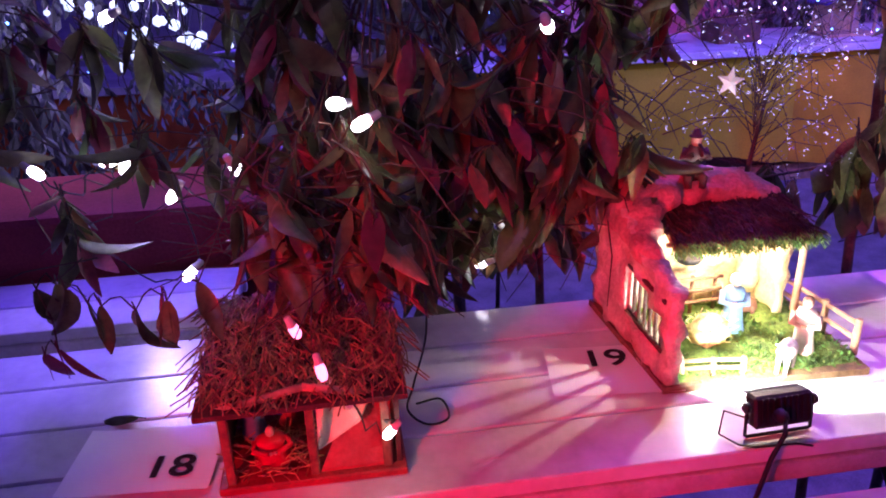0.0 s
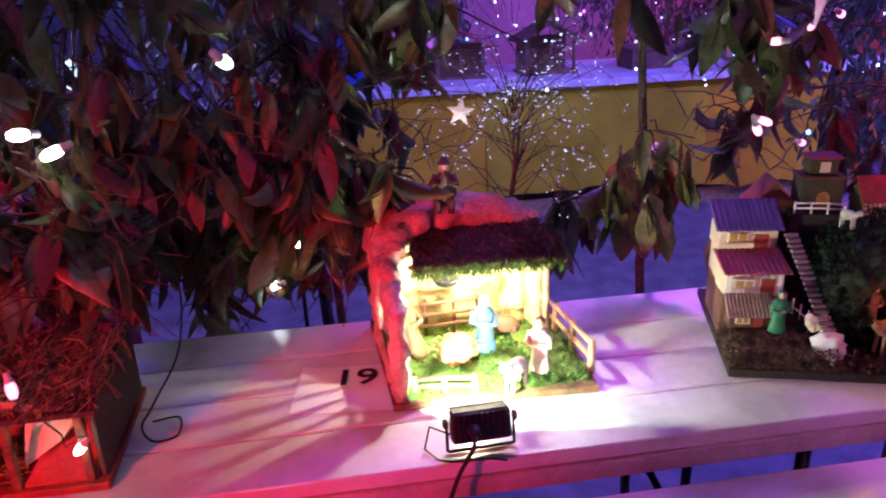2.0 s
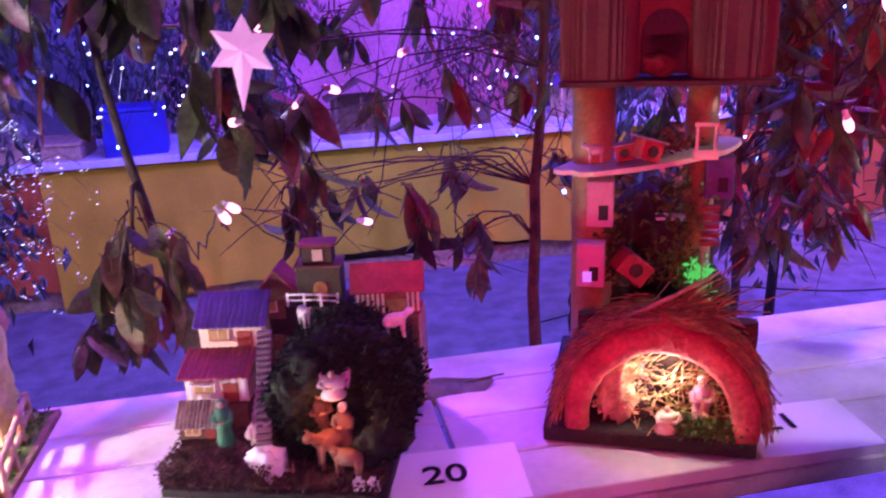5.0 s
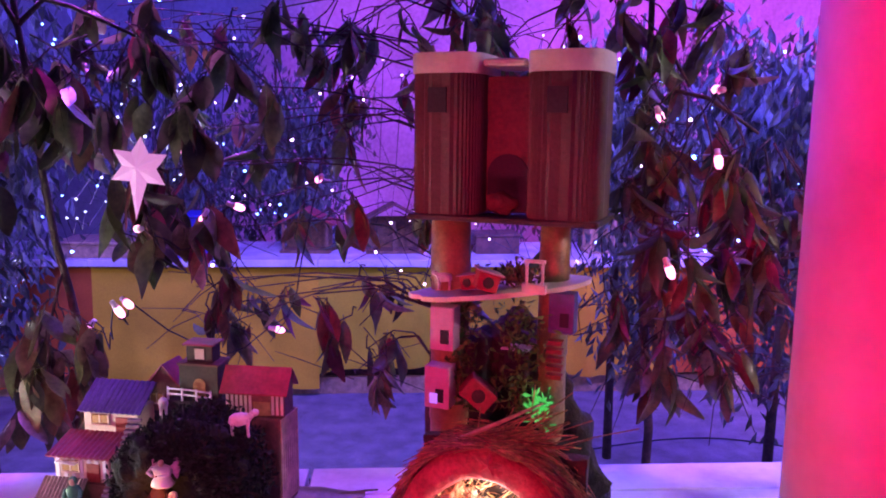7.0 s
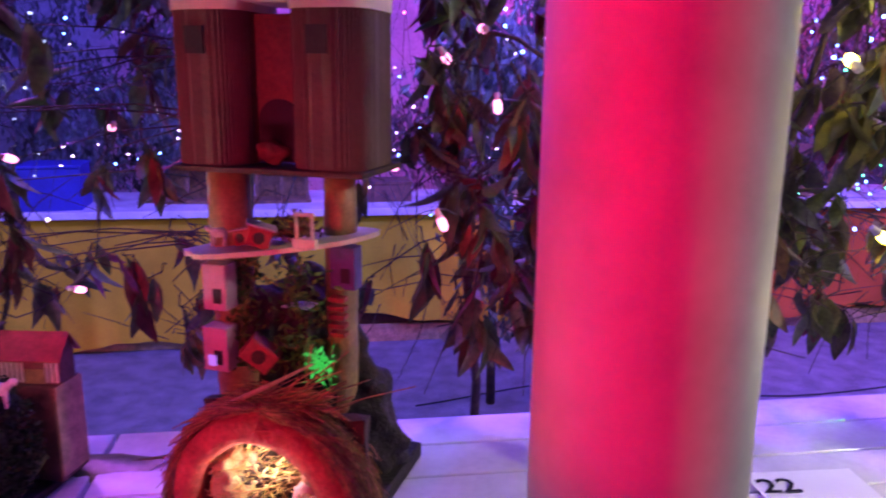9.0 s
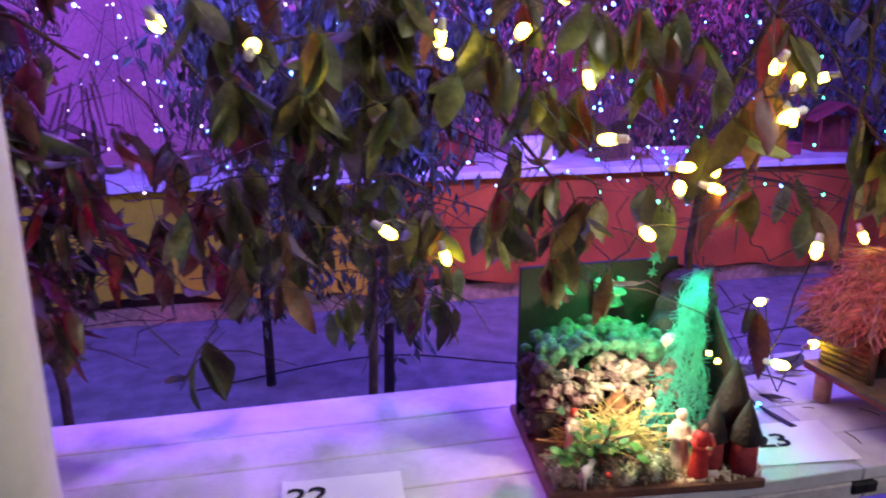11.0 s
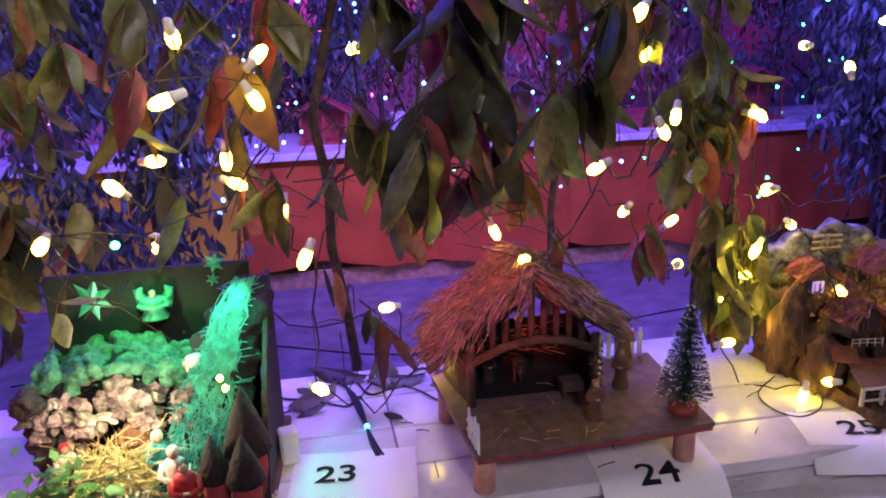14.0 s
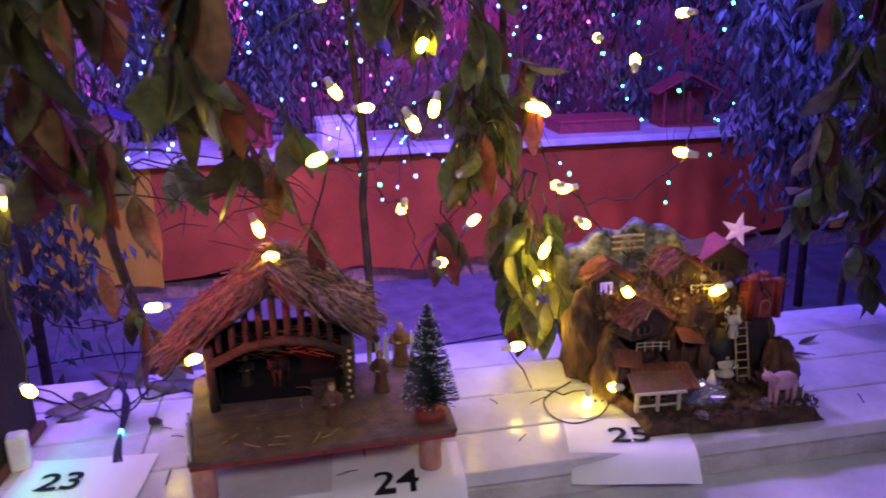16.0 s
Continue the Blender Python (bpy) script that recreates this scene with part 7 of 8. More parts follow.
    for x, y, rr in ((-0.155, -0.100, 0.007), (-0.135, -0.095, 0.006), (-0.150, -0.088, 0.006), (-0.095, -0.145, 0.006), (-0.03, -0.10, 0.005)):
        k = bmesh.new()
        blob(k, (x, y, 0.040), rr, 0.05, 2)
        part("red_berry", k, "robe_red", t)
    for x, y, a in ((-0.17, -0.12, 20), (-0.12, -0.09, -40), (-0.06, -0.10, 70), (-0.03, -0.125, 10), (-0.09, -0.12, 120)):
        k = bmesh.new()
        for s in range(3):
            blob(k, (0.016 * math.cos(s * 2.1), 0.016 * math.sin(s * 2.1), 0.004 * s), (0.016, 0.012, 0.0018), 0.12, 2, 0, s)
        part("round_leaf", fuse(k, 0.0018), "fresh", t, m=pose(x, y, 0.062, 25, 20, a))
    k = bmesh.new()
    for i in range(260):
        blob(k, (rng.uniform(0.03, 0.195), rng.uniform(-0.15, -0.05), 0.020), rng.uniform(0.003, 0.006), 0.2, 1, 0, i, smooth=False)
    tagged(part("gravel", k, "cream", t), kind="stuff")
    # dark pointed huts with red skirts
    for x, y, h, w in ((0.155, -0.075, 0.195, 0.035), (0.108, -0.105, 0.132, 0.024), (0.158, -0.125, 0.142, 0.027)):
        k = bmesh.new()
        lathe(k, [(w * 0.85, 0), (w * 0.82, h * 0.45)], 12, pose(x, y, 0.020))
        hut = part("hut_wall", k, "redcloth", t)
        k = bmesh.new()
        lathe(k, [(w * 0.84, h * 0.40), (w * 1.12, h * 0.44), (w * 0.62, h * 0.72), (w * 0.02, h)], 12, pose(x, y, 0.020))
        part("hut_roof", k, "soil", hut)
    # stars, tree and bushes
    for x, z, n, s in ((-0.120, 0.288, 7, 0.040), (0.080, 0.305, 6, 0.013), (0.085, 0.335, 6, 0.02)):
        part("foil_star", star_mesh(bmesh.new(), n, s, s * 0.45, 0.003), "green_foil", t, m=pose(x, 0.142 + 0.12 * x, z, 0, 14, 7))
    k = bmesh.new()
    tube(k, [(-0.100, -0.125, 0.018), (-0.100, -0.123, 0.075), (-0.086, -0.12, 0.125)], [0.006, 0.0045, 0.002], 7)
    tube(k, [(-0.100, -0.123, 0.080), (-0.075, -0.12, 0.095), (-0.045, -0.118, 0.100)], [0.003, 0.0025, 0.0012], 6)
    tube(k, [(-0.115, -0.124, 0.055), (-0.15, -0.12, 0.085)], [0.003, 0.0015], 6)
    part("little_tree", k, "bark", t)
    k = bmesh.new()
    for i in range(46):
        p = Vector((-0.12 + rng.gauss(0, 0.03), -0.12 + rng.gauss(0, 0.015), 0.095 + rng.gauss(0, 0.016)))
        d = Vector((rng.gauss(0, 1), rng.gauss(0, 1), rng.gauss(0, 0.6))).normalized()
        s = d.cross(Vector((0, 0, 1))).normalized()
        k.faces.new([k.verts.new(p), k.verts.new(p + d * 0.012 + s * 0.007), k.verts.new(p + d * 0.024), k.verts.new(p + d * 0.012 - s * 0.007)])
    part("little_crown", k, "fresh", t)
    for x, y, r0 in ((-0.01, -0.128, 0.026), (-0.165, -0.13, 0.022), (-0.06, -0.135, 0.020)):
        k = bmesh.new()
        blob(k, (x, y, 0.018 + r0 * 0.7), (r0, r0 * 0.8, r0 * 0.9), 0.3, 2, 0, x * 50)
        tufts(k, 160, lambda: (x + rng.gauss(0, r0 * 0.55), y + rng.gauss(0, r0 * 0.45), 0.02 + r0 + rng.gauss(0, r0 * 0.4)), 0.008)
        part("bush", k, "greymoss", t)
    k = bmesh.new()
    blob(k, (-0.066, 0.128, 0.382), 0.0075, 0, 2)
    part("green_lamp", k, "green_led", t)
    for i, (x, y, z) in enumerate(((0.118, -0.04, 0.21), (0.128, -0.055, 0.20))):
        k = bmesh.new()
        blob(k, (x, y, z), 0.005, 0, 2)
        part("bright_lamp", k, "warm", t)


night_crib()
NM = pose(3.450, 0.03, TOP, 0, 0, -6)
figurine("figurine", *local(NM, 0.050, -0.098, 0.022), 0.108, "robe_white", "figure in a pale robe carrying a jar by the fall", -15, hood="robe_white")
figurine("figurine", *local(NM, 0.072, -0.132, 0.022), 0.104, "robe_red", "dark-haired figure in a red robe on pale gravel", 10, hood="black")
figurine("figurine", *local(NM, 0.012, -0.045, 0.022), 0.105, "robe_teal", "figure in a green robe beside the hay nest", 10, hood="robe_white")
figurine("figurine", *local(NM, -0.035, -0.005, 0.030), 0.115, "robe_brown", "bearded figure in brown inside the stone cave", 0)
figurine("figurine", *local(NM, -0.130, -0.045, 0.025), 0.090, "robe_white", "pale figure in red and white beside the cave", 20, hood="robe_red")
figurine("figurine", *local(NM, -0.015, 0.118, 0.252), 0.075, "green_foil", "winged green-lit figure hung on the black board", 0, wings=True, kneel=True)
beast("sheep", *local(NM, 0.066, 0.020, 0.200), 0.050, "wool", "fluffy white sheep lying on the mossy rocks", 20, lying=True)
beast("sheep", *local(NM, -0.135, -0.145, 0.022), 0.045, "wool", "white sheep at the front of the moss", 40)


# ---- log stable on round legs, beside sheet 24 ----
def log_stable():
    t = thing("log_stable", 4.143, 0.012, TOP, -1.5, "log stable crib with straw roof on a board with round legs", "nativity crib", "cribs")
    Z = 0.062
    for x, y in ((-0.178, -0.118), (0.172, -0.100), (-0.200, 0.108), (0.175, 0.120)):
        k = bmesh.new()
        lathe(k, [(0.0165, 0), (0.018, 0.002), (0.018, Z - 0.001)], 18, Matrix.Translation((x, y, 0)))
        part("leg", k, "pinkwood", t)
    k = bmesh.new()
    slab(k, [(-0.195, -0.142, Z + 0.016), (0.213, -0.122, Z + 0.016), (0.213, 0.150, Z + 0.016), (-0.225, 0.150, Z + 0.016)], 0.007)
    part("board", k, "floorwood", t)
    k = bmesh.new()
    slab(k, [(-0.193, -0.140, Z + 0.009), (0.211, -0.120, Z + 0.009), (0.211, 0.148, Z + 0.009), (-0.223, 0.148, Z + 0.009)], 0.009)
    part("under_board", k, "redwood", t)
    z0 = Z + 0.016
    fl, fr, bl, br = (-0.172, 0.022), (0.052, 0.026), (-0.196, 0.132), (0.062, 0.134)
    for i in range(8):
        k = bmesh.new()
        z = z0 + 0.007 + i * 0.0135
        tube(k, [(*fl, z), (*bl, z)], 0.0068, 7)
        part("log", k, "oldwood", t)
        k = bmesh.new()
        tube(k, [(*bl, z), (*br, z)], 0.0068, 7)
        part("log", k, "darkwood", t)
        if i < 7:
            k = bmesh.new()
            tube(k, [(*fr, z), (*br, z)], 0.0068, 7)
            part("log", k, "oldwood", t)
    for x, y in (fl, fr):
        k = bmesh.new()
        tube(k, [(x, y - 0.008, z0), (x, y - 0.008, z0 + 0.115)], 0.008, 8)
        part("corner_post", k, "oldwood", t)
    k = bmesh.new()
    tube(k, [(fl[0], fl[1] - 0.012, z0 + 0.085), (-0.11, 0.008, z0 + 0.112), (-0.055, 0.006, z0 + 0.120), (0.0, 0.008, z0 + 0.112), (fr[0], fr[1] - 0.012, z0 + 0.085)], 0.008, 8)
    part("arch_branch", k, "bark", t)
    apex = (-0.065, 0.291)
    for i in range(9):
        k = bmesh.new()
        x = -0.155 + i * 0.0225
        zt = apex[1] - abs(x - apex[0]) * 0.68
        tube(k, [(x, 0.016, z0 + 0.104), (x, 0.017, max(z0 + 0.112, zt - 0.004))], 0.0062, 7)
        part("gable_stick", k, "bark", t)
    for s, x1, zz in ((-1, -0.249, 0.163), (1, 0.104, 0.190)):
        k = bmesh.new()
        tube(k, [(apex[0], 0.0, apex[1] - 0.003), (x1, 0.0, zz - 0.003)], 0.0065, 7)
        part("rafter", k, "bark", t)
        k = bmesh.new()
        slab(k, [(x1, -0.004, zz + 0.004), (apex[0], -0.004, apex[1] + 0.004), (apex[0], 0.165, apex[1] + 0.004), (x1, 0.165, zz + 0.004)][:: -s], 0.006)
        roof = part("roof", k, "oldwood", t)
        k = bmesh.new()
        thatch(k, [(x1, -0.008, zz + 0.006), (x1, 0.168, zz + 0.006), (apex[0], -0.008, apex[1] + 0.008), (apex[0], 0.168, apex[1] + 0.008)], 1050, 0.085, sink=0.026, r=0.0014, stray=1.25)
        part("straw", k, "darkstraw", roof)
    up = z0 + 0.112
    # added near-black sheets put the interior's shade into floor and wall colour
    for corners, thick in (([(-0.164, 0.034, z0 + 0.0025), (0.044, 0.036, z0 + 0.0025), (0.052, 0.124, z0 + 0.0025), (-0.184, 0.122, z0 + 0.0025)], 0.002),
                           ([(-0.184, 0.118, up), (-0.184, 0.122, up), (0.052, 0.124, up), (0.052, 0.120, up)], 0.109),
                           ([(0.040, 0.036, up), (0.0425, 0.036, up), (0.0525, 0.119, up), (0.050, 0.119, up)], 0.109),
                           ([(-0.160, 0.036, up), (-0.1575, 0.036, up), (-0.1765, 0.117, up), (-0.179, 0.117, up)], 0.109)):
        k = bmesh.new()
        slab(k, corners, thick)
        part("shade_sheet", k, "lining", t, "near-black sheet standing for the shade inside the stable")
    k = bmesh.new()
    box(k, 0.046, 0.052, 0.0, 0.012, z0, z0 + 0.09)
    tufts(k, 160, lambda: (0.050 + rng.gauss(0, 0.006), 0.000 + rng.gauss(0, 0.004), z0 + rng.random() * 0.1), 0.006)
    part("ivy_post", k, "brownmoss", t)
    for i in range(9):
        k = bmesh.new()
        blob(k, (0.054 + rng.gauss(0, 0.004), -0.006, z0 + 0.012 + i * 0.012), 0.0032, 0, 1)
        part("pearl", k, "cream", t)
    for i in range(4):
        k = bmesh.new()
        y = -0.132 + i * 0.0155
        x = -0.190 - i * 0.0018
        h = 0.046 + 0.005 * math.sin(i * 2.3)
        box(k, x - 0.0015, x + 0.0015, y - 0.0052, y + 0.0052, z0, z0 + h)
        box(k, x - 0.0015, x + 0.0015, y - 0.0026, y + 0.0026, z0 + h, z0 + h + 0.006)
        part("picket", k, "white", t)
    for zz in (0.012, 0.030):
        k = bmesh.new()
        slab(k, [(-0.1925, -0.138, z0 + zz + 0.005), (-0.1915, -0.138, z0 + zz + 0.005), (-0.1975, -0.080, z0 + zz + 0.005), (-0.1985, -0.080, z0 + zz + 0.005)], 0.005)
        part("picket_rail", k, "white", t)
    for i in range(7):
        k = bmesh.new()
        x = 0.09 + i * 0.016
        box(k, x, x + 0.009, 0.138, 0.141, z0, z0 + 0.052)
        box(k, x + 0.0025, x + 0.0065, 0.138, 0.141, z0 + 0.052, z0 + 0.060)
        part("picket", k, "white", t)
    k = bmesh.new()
    box(k, -0.012, 0.028, 0.0, 0.03, z0 + 0.014, z0 + 0.034, bev=0.002)
    for x in (-0.008, 0.017):
        box(k, x, x + 0.003, 0.001, 0.029, z0, z0 + 0.014)
    part("manger", k, "oldwood", t)
    k = bmesh.new()
    strands(k, 12, lambda: ((rng.uniform(-0.13, 0.03), rng.uniform(-0.12, 0.05), z0 + 0.001), (rng.gauss(0, 1), rng.gauss(0, 1), 0.03)), 0.04, 0.0008)
    tagged(part("hay", k, "hay", t), kind="stuff")
    k = bmesh.new()
    strands(k, 60, lambda: ((rng.uniform(-0.15, 0.02), 0.114, z0 + rng.uniform(0.04, 0.10)), (1, rng.gauss(0, 0.1), rng.gauss(0, 0.2))), 0.04, 0.0007)
    tagged(part("straw_wall", k, "hay", t), kind="stuff")


log_stable()
LM = pose(4.143, 0.012, TOP, 0, 0, -1.5)
figurine("figurine", *local(LM, 0.022, -0.070, 0.0785), 0.072, "oldrobe", "small bearded carved figure in front of the stable", 0, hood="robe_brown")
figurine("figurine", *local(LM, 0.107, 0.027, 0.0785), 0.075, "oldrobe", "brown carved figure standing beside the stable", -30, hood="robe_brown")
figurine("figurine", *local(LM, 0.152, 0.125, 0.0785), 0.085, "robe_brown", "tall brown carved figure behind the stable", -20)
# these two take a dark coat colour that stands for the interior's shade
figurine("figurine", *local(LM, -0.125, 0.095, 0.0785), 0.058, "darkwood", "carved figure coloured near black for the stable's shade", 10)
beast("carved_ox", *local(LM, -0.065, 0.092, 0.0785), 0.058, "darkwood", "dark carved ox inside the stable", 240, horns=True)


def brush_tree(x, y, z, h):
    t = thing("bottle_brush_tree", x, y, z, 0, "frosted dark green bottle-brush fir on a wooden foot", "decorative tree")
    k = bmesh.new()
    lathe(k, [(0.024, 0), (0.026, 0.003), (0.025, 0.016), (0.010, 0.019)], 16)
    part("foot", k, "redwood", t)
    k = bmesh.new()
    tube(k, [(0, 0, 0.015), (0, 0, h)], [0.003, 0.001], 6)
    part("stem", k, "bark", t)
    k, g = bmesh.new(), bmesh.new()
    for i in range(1700):
        u = i / 1700
        zz = 0.024 + (h - 0.026) * u
        R = 0.045 * (1 - u) ** 0.75 + 0.003
        a = rng.uniform(0, 6.2832)
        p = Vector((0, 0, zz))
        e = Vector((math.cos(a) * R, math.sin(a) * R, zz + R * 0.10 + 0.004 * math.sin(u * 60)))
        side = Vector((-math.sin(a), math.cos(a), 0)) * 0.0007
        k.faces.new([k.verts.new(p + side), k.verts.new(p - side), k.verts.new(e)])
        k.faces.new([k.verts.new(p + Vector((0, 0, 0.0007))), k.verts.new(p - Vector((0, 0, 0.0007))), k.verts.new(e + Vector((0, 0, 0.0008))), k.verts.new(e)])
        if i % 4 == 0:
            blob(g, e, 0.0011, 0, 1, smooth=False)
    part("needles", k, "brush", t)
    tagged(part("frost", g, "frost", t), kind="stuff")


brush_tree(4.318, -0.070, TOP + 0.0785, 0.195)


# ---- bark village beside sheet 25 ----
def bark_village():
    t = thing("bark_village_crib", 4.86, 0.07, TOP, -2, "rustic crib village of bark and cork with a red tower", "nativity crib", "cribs")
    k = bmesh.new()
    bmesh.ops.create_grid(k, x_segments=24, y_segments=24, size=0.5)
    for v in k.verts:
        x, y = v.co.x * 0.33, v.co.y * 0.34
        e = min(0.165 - abs(x), 0.17 - abs(y))
        x -= max(0, 0.03 * (y + 0.1) / 0.27) * (0.165 - x) / 0.165
        v.co = Vector((x, y, 0.001 if e < 0.001 else 0.022 + 0.010 * noise.noise(Vector((x * 30, y * 30, 7))) + 0.11 * max(0, (y + 0.02) / 0.19)))
    part("terrain", k, "earth", t)
    k = bmesh.new()
    tufts(k, 900, lambda: (rng.uniform(-0.15, 0.16), rng.uniform(-0.165, -0.06), 0.024), 0.008)
    part("forest_moss", k, "brownmoss", t)
    r = random.Random(3)
    for i, (x, y, z, rx, rz) in enumerate(((-0.175, 0.07, 0.09, 0.055, 0.12), (-0.165, 0.0, 0.05, 0.040, 0.08), (-0.02, 0.08, 0.10, 0.06, 0.10), (0.06, 0.08, 0.11, 0.055, 0.11), (0.00, 0.02, 0.08, 0.05, 0.09), (0.13, 0.04, 0.08, 0.035, 0.10), (-0.09, 0.05, 0.08, 0.05, 0.08), (0.145, -0.04, 0.04, 0.032, 0.06), (-0.10, 0.12, 0.11, 0.08, 0.08), (0.03, 0.13, 0.11, 0.09, 0.09))):
        k = bmesh.new()
        blob(k, (x, y, z), (rx, 0.045, rz), 0.30, 4, 0, i * 1.9, 1.5)
        for v in k.verts:
            q = v.co
            v.co += Vector((q.x - x, (q.y - y) * 1.5, 0)).normalized() * (0.010 * noise.noise(Vector((q.x * 110, q.y * 110, q.z * 24))) + 0.006 * noise.noise(q * 210))
        part("bark_rock", k, "barkslab", t)
    for x, y, z, w, d, h, roof, pent, rz in ((-0.105, -0.085, 0.030, 0.095, 0.055, 0.036, "rust", True, -5), (-0.122, -0.01, 0.128, 0.088, 0.06, 0.030, "rust", False, 18), (-0.160, 0.07, 0.176, 0.07, 0.06, 0.040, "rust", False, -6),
                                             (-0.02, 0.07, 0.190, 0.08, 0.06, 0.034, "rust", False, 6), (0.09, 0.10, 0.19, 0.09, 0.06, 0.045, "roof_red", False, -5)):
        card_house(t, x, y, z, w, d, h, rz, "darkwood", roof, 0, 0.75, pent, False, frame_of="wood", pane="black")
        if roof == "rust" and not pent:
            q = pose(x, y, z, 0, 0, rz)
            rid = h + w * 0.75 * 0.45 + 0.004
            k = bmesh.new()
            for sd in (-1, 1):
                thatch(k, [q @ Vector(c) for c in ((sd * w * 0.58, -d * 0.62, h - 0.002), (sd * w * 0.58, d * 0.62, h - 0.002), (0, -d * 0.62, rid), (0, d * 0.62, rid))], 150, 0.035, r=0.0012, sink=0.004, stray=0.4)
            part("thatch", k, "rustraw", t, "rusty straw thatch")
    k = bmesh.new()
    rough_sheet(k, (-0.205, 0.155), (0.095, 0.150), 0.02, 0.300, 0.03, 30, 14, None, 0.012, lambda u: 0.74 + 0.24 * math.sin(math.pi * min(1, u * 0.9 + 0.08)) - 0.035 * abs(math.sin(u * 13)), seed=4.0)
    part("cork_ridge", k, "ridge", t, "grey painted cork ridge", smooth=True)
    # open porch with cream posts
    for x, y in ((-0.168, -0.122), (-0.130, -0.124), (-0.092, -0.126)):
        k = bmesh.new()
        box(k, x - 0.003, x + 0.003, y - 0.003, y + 0.003, 0.026, 0.066)
        part("porch_post", k, "cream", t)
    k = bmesh.new()
    slab(k, [(-0.176, -0.132, 0.068), (-0.084, -0.136, 0.068), (-0.084, -0.095, 0.086), (-0.176, -0.092, 0.086)], 0.004)
    part("porch_roof", k, "brown", t)
    k = bmesh.new()
    slab(k, [(-0.176, -0.135, 0.069), (-0.084, -0.139, 0.069), (-0.084, -0.1365, 0.069), (-0.176, -0.1325, 0.069)], 0.005)
    part("porch_fascia", k, "cream", t)
    k = bmesh.new()
    box(k, -0.168, -0.092, -0.127, -0.125, 0.036, 0.040)
    part("porch_rail", k, "cream", t)
    for i in range(26):
        k = bmesh.new()
        x, y = r.uniform(-0.16, 0.16), r.uniform(-0.165, -0.03)
        s = r.uniform(0.005, 0.012)
        blob(k, (0, 0, 0), (s, s, s * 0.7), 0.3, 1, 0, i * 1.7, smooth=False)
        part("pebble", k, "palestone" if i % 3 == 0 else "barkslab", t, m=pose(x, y, 0.026 + s * 0.4, 0, 0, r.uniform(0, 90)))
    for i in range(9):
        k = bmesh.new()
        x, y, z = r.uniform(-0.17, 0.13), r.uniform(-0.02, 0.10), r.uniform(0.15, 0.24)
        tube(k, [(x, y - 0.05, z), (x + r.gauss(0, 0.02), y - 0.05, z + 0.02), (x + r.gauss(0, 0.03), y - 0.04, z + 0.05)], [0.003, 0.0025, 0.001], 6)
        part("dry_stick", k, "bark", t)
    # leaning rusty sheets, small railings and a violet-lit window
    for x, y, z, w, d, a, b, c in ((-0.085, 0.035, 0.175, 0.060, 0.045, 28, 6, 12), (0.035, 0.030, 0.150, 0.055, 0.040, 32, -10, -8), (-0.03, -0.03, 0.120, 0.050, 0.040, 24, 12, 5), (0.055, 0.115, 0.245, 0.07, 0.05, 20, -6, 0), (-0.155, -0.045, 0.092, 0.05, 0.04, 30, 5, -14)):
        k = bmesh.new()
        box(k, -w / 2, w / 2, -d / 2, d / 2, -0.0015, 0.0015, pose(x, y, z, a, b, c), bev=0.0006)
        part("lean_to_roof", k, "rust" if x < 0 else "brown", t)
        for u in (-0.38, 0.38):
            k = bmesh.new()
            q = pose(x, y, z, a, b, c) @ Vector((w * u, -d * 0.4, 0))
            tube(k, [(q.x, q.y, q.z), (q.x, q.y + 0.004, q.z - 0.045)], 0.0016, 5)
            part("prop_stick", k, "wood", t)
    for i in range(5):
        k = bmesh.new()
        u = i / 4
        box(k, -0.115 + 0.05 * u, -0.107 + 0.05 * u, 0.148, 0.1515, 0.235, 0.272)
        part("ridge_slat", k, "palestone", t, m=pose(0, -0.006, 0, 0, 0, 0))
    for z in (0.242, 0.256, 0.268):
        k = bmesh.new()
        box(k, -0.122, -0.055, 0.1388, 0.1415, z, z + 0.004)
        part("ridge_rung", k, "stone", t)
    k = bmesh.new()
    tufts(k, 700, lambda: (rng.uniform(-0.19, 0.15), rng.uniform(-0.03, 0.09), rng.uniform(0.10, 0.22)), 0.010)
    tagged(part("dry_moss", k, "brownmoss", t), kind="stuff")
    rail_fence(t, (-0.135, -0.035), (-0.075, -0.040), 0.100, 0.018, 5, "cream", 2, 0.0012)
    rail_fence(t, (0.0, 0.035), (0.05, 0.030), 0.178, 0.018, 5, "cream", 2, 0.0012)
    k = bmesh.new()
    box(k, -0.182, -0.158, 0.0375, 0.0392, 0.188, 0.212)
    part("lit_window", k, "violet_pane", t)
    # red tower with corner turrets
    k = bmesh.new()
    box(k, 0.096, 0.146, -0.020, 0.030, 0.140, 0.206, bev=0.001)
    tw = part("red_tower", k, "redwood", t, "red battlemented tower")
    for x, y, top in ((0.095, -0.019, 0.228), (0.147, -0.019, 0.218), (0.147, 0.029, 0.214)):
        k = bmesh.new()
        lathe(k, [(0.0085, 0.140), (0.0085, top - 0.012), (0.0105, top - 0.010), (0.0105, top - 0.003), (0.006, top)], 14, Matrix.Translation((x, y, 0)))
        part("turret", k, "redwood", tw)
    for i in range(3):
        k = bmesh.new()
        box(k, 0.108 + i * 0.011, 0.115 + i * 0.011, -0.021, -0.012, 0.2062, 0.215)
        part("merlon", k, "redwood", tw)
    k = bmesh.new()
    box(k, 0.113, 0.129, -0.0225, -0.0205, 0.142, 0.166)
    lathe(k, [(0.008, 0), (0.008, 0.002)], 14, Matrix.Translation((0.121, -0.0205, 0.166)) @ Matrix.Rotation(math.pi / 2, 4, "X"))
    gate = part("tower_gate", k, "redcloth", tw)
    k = bmesh.new()
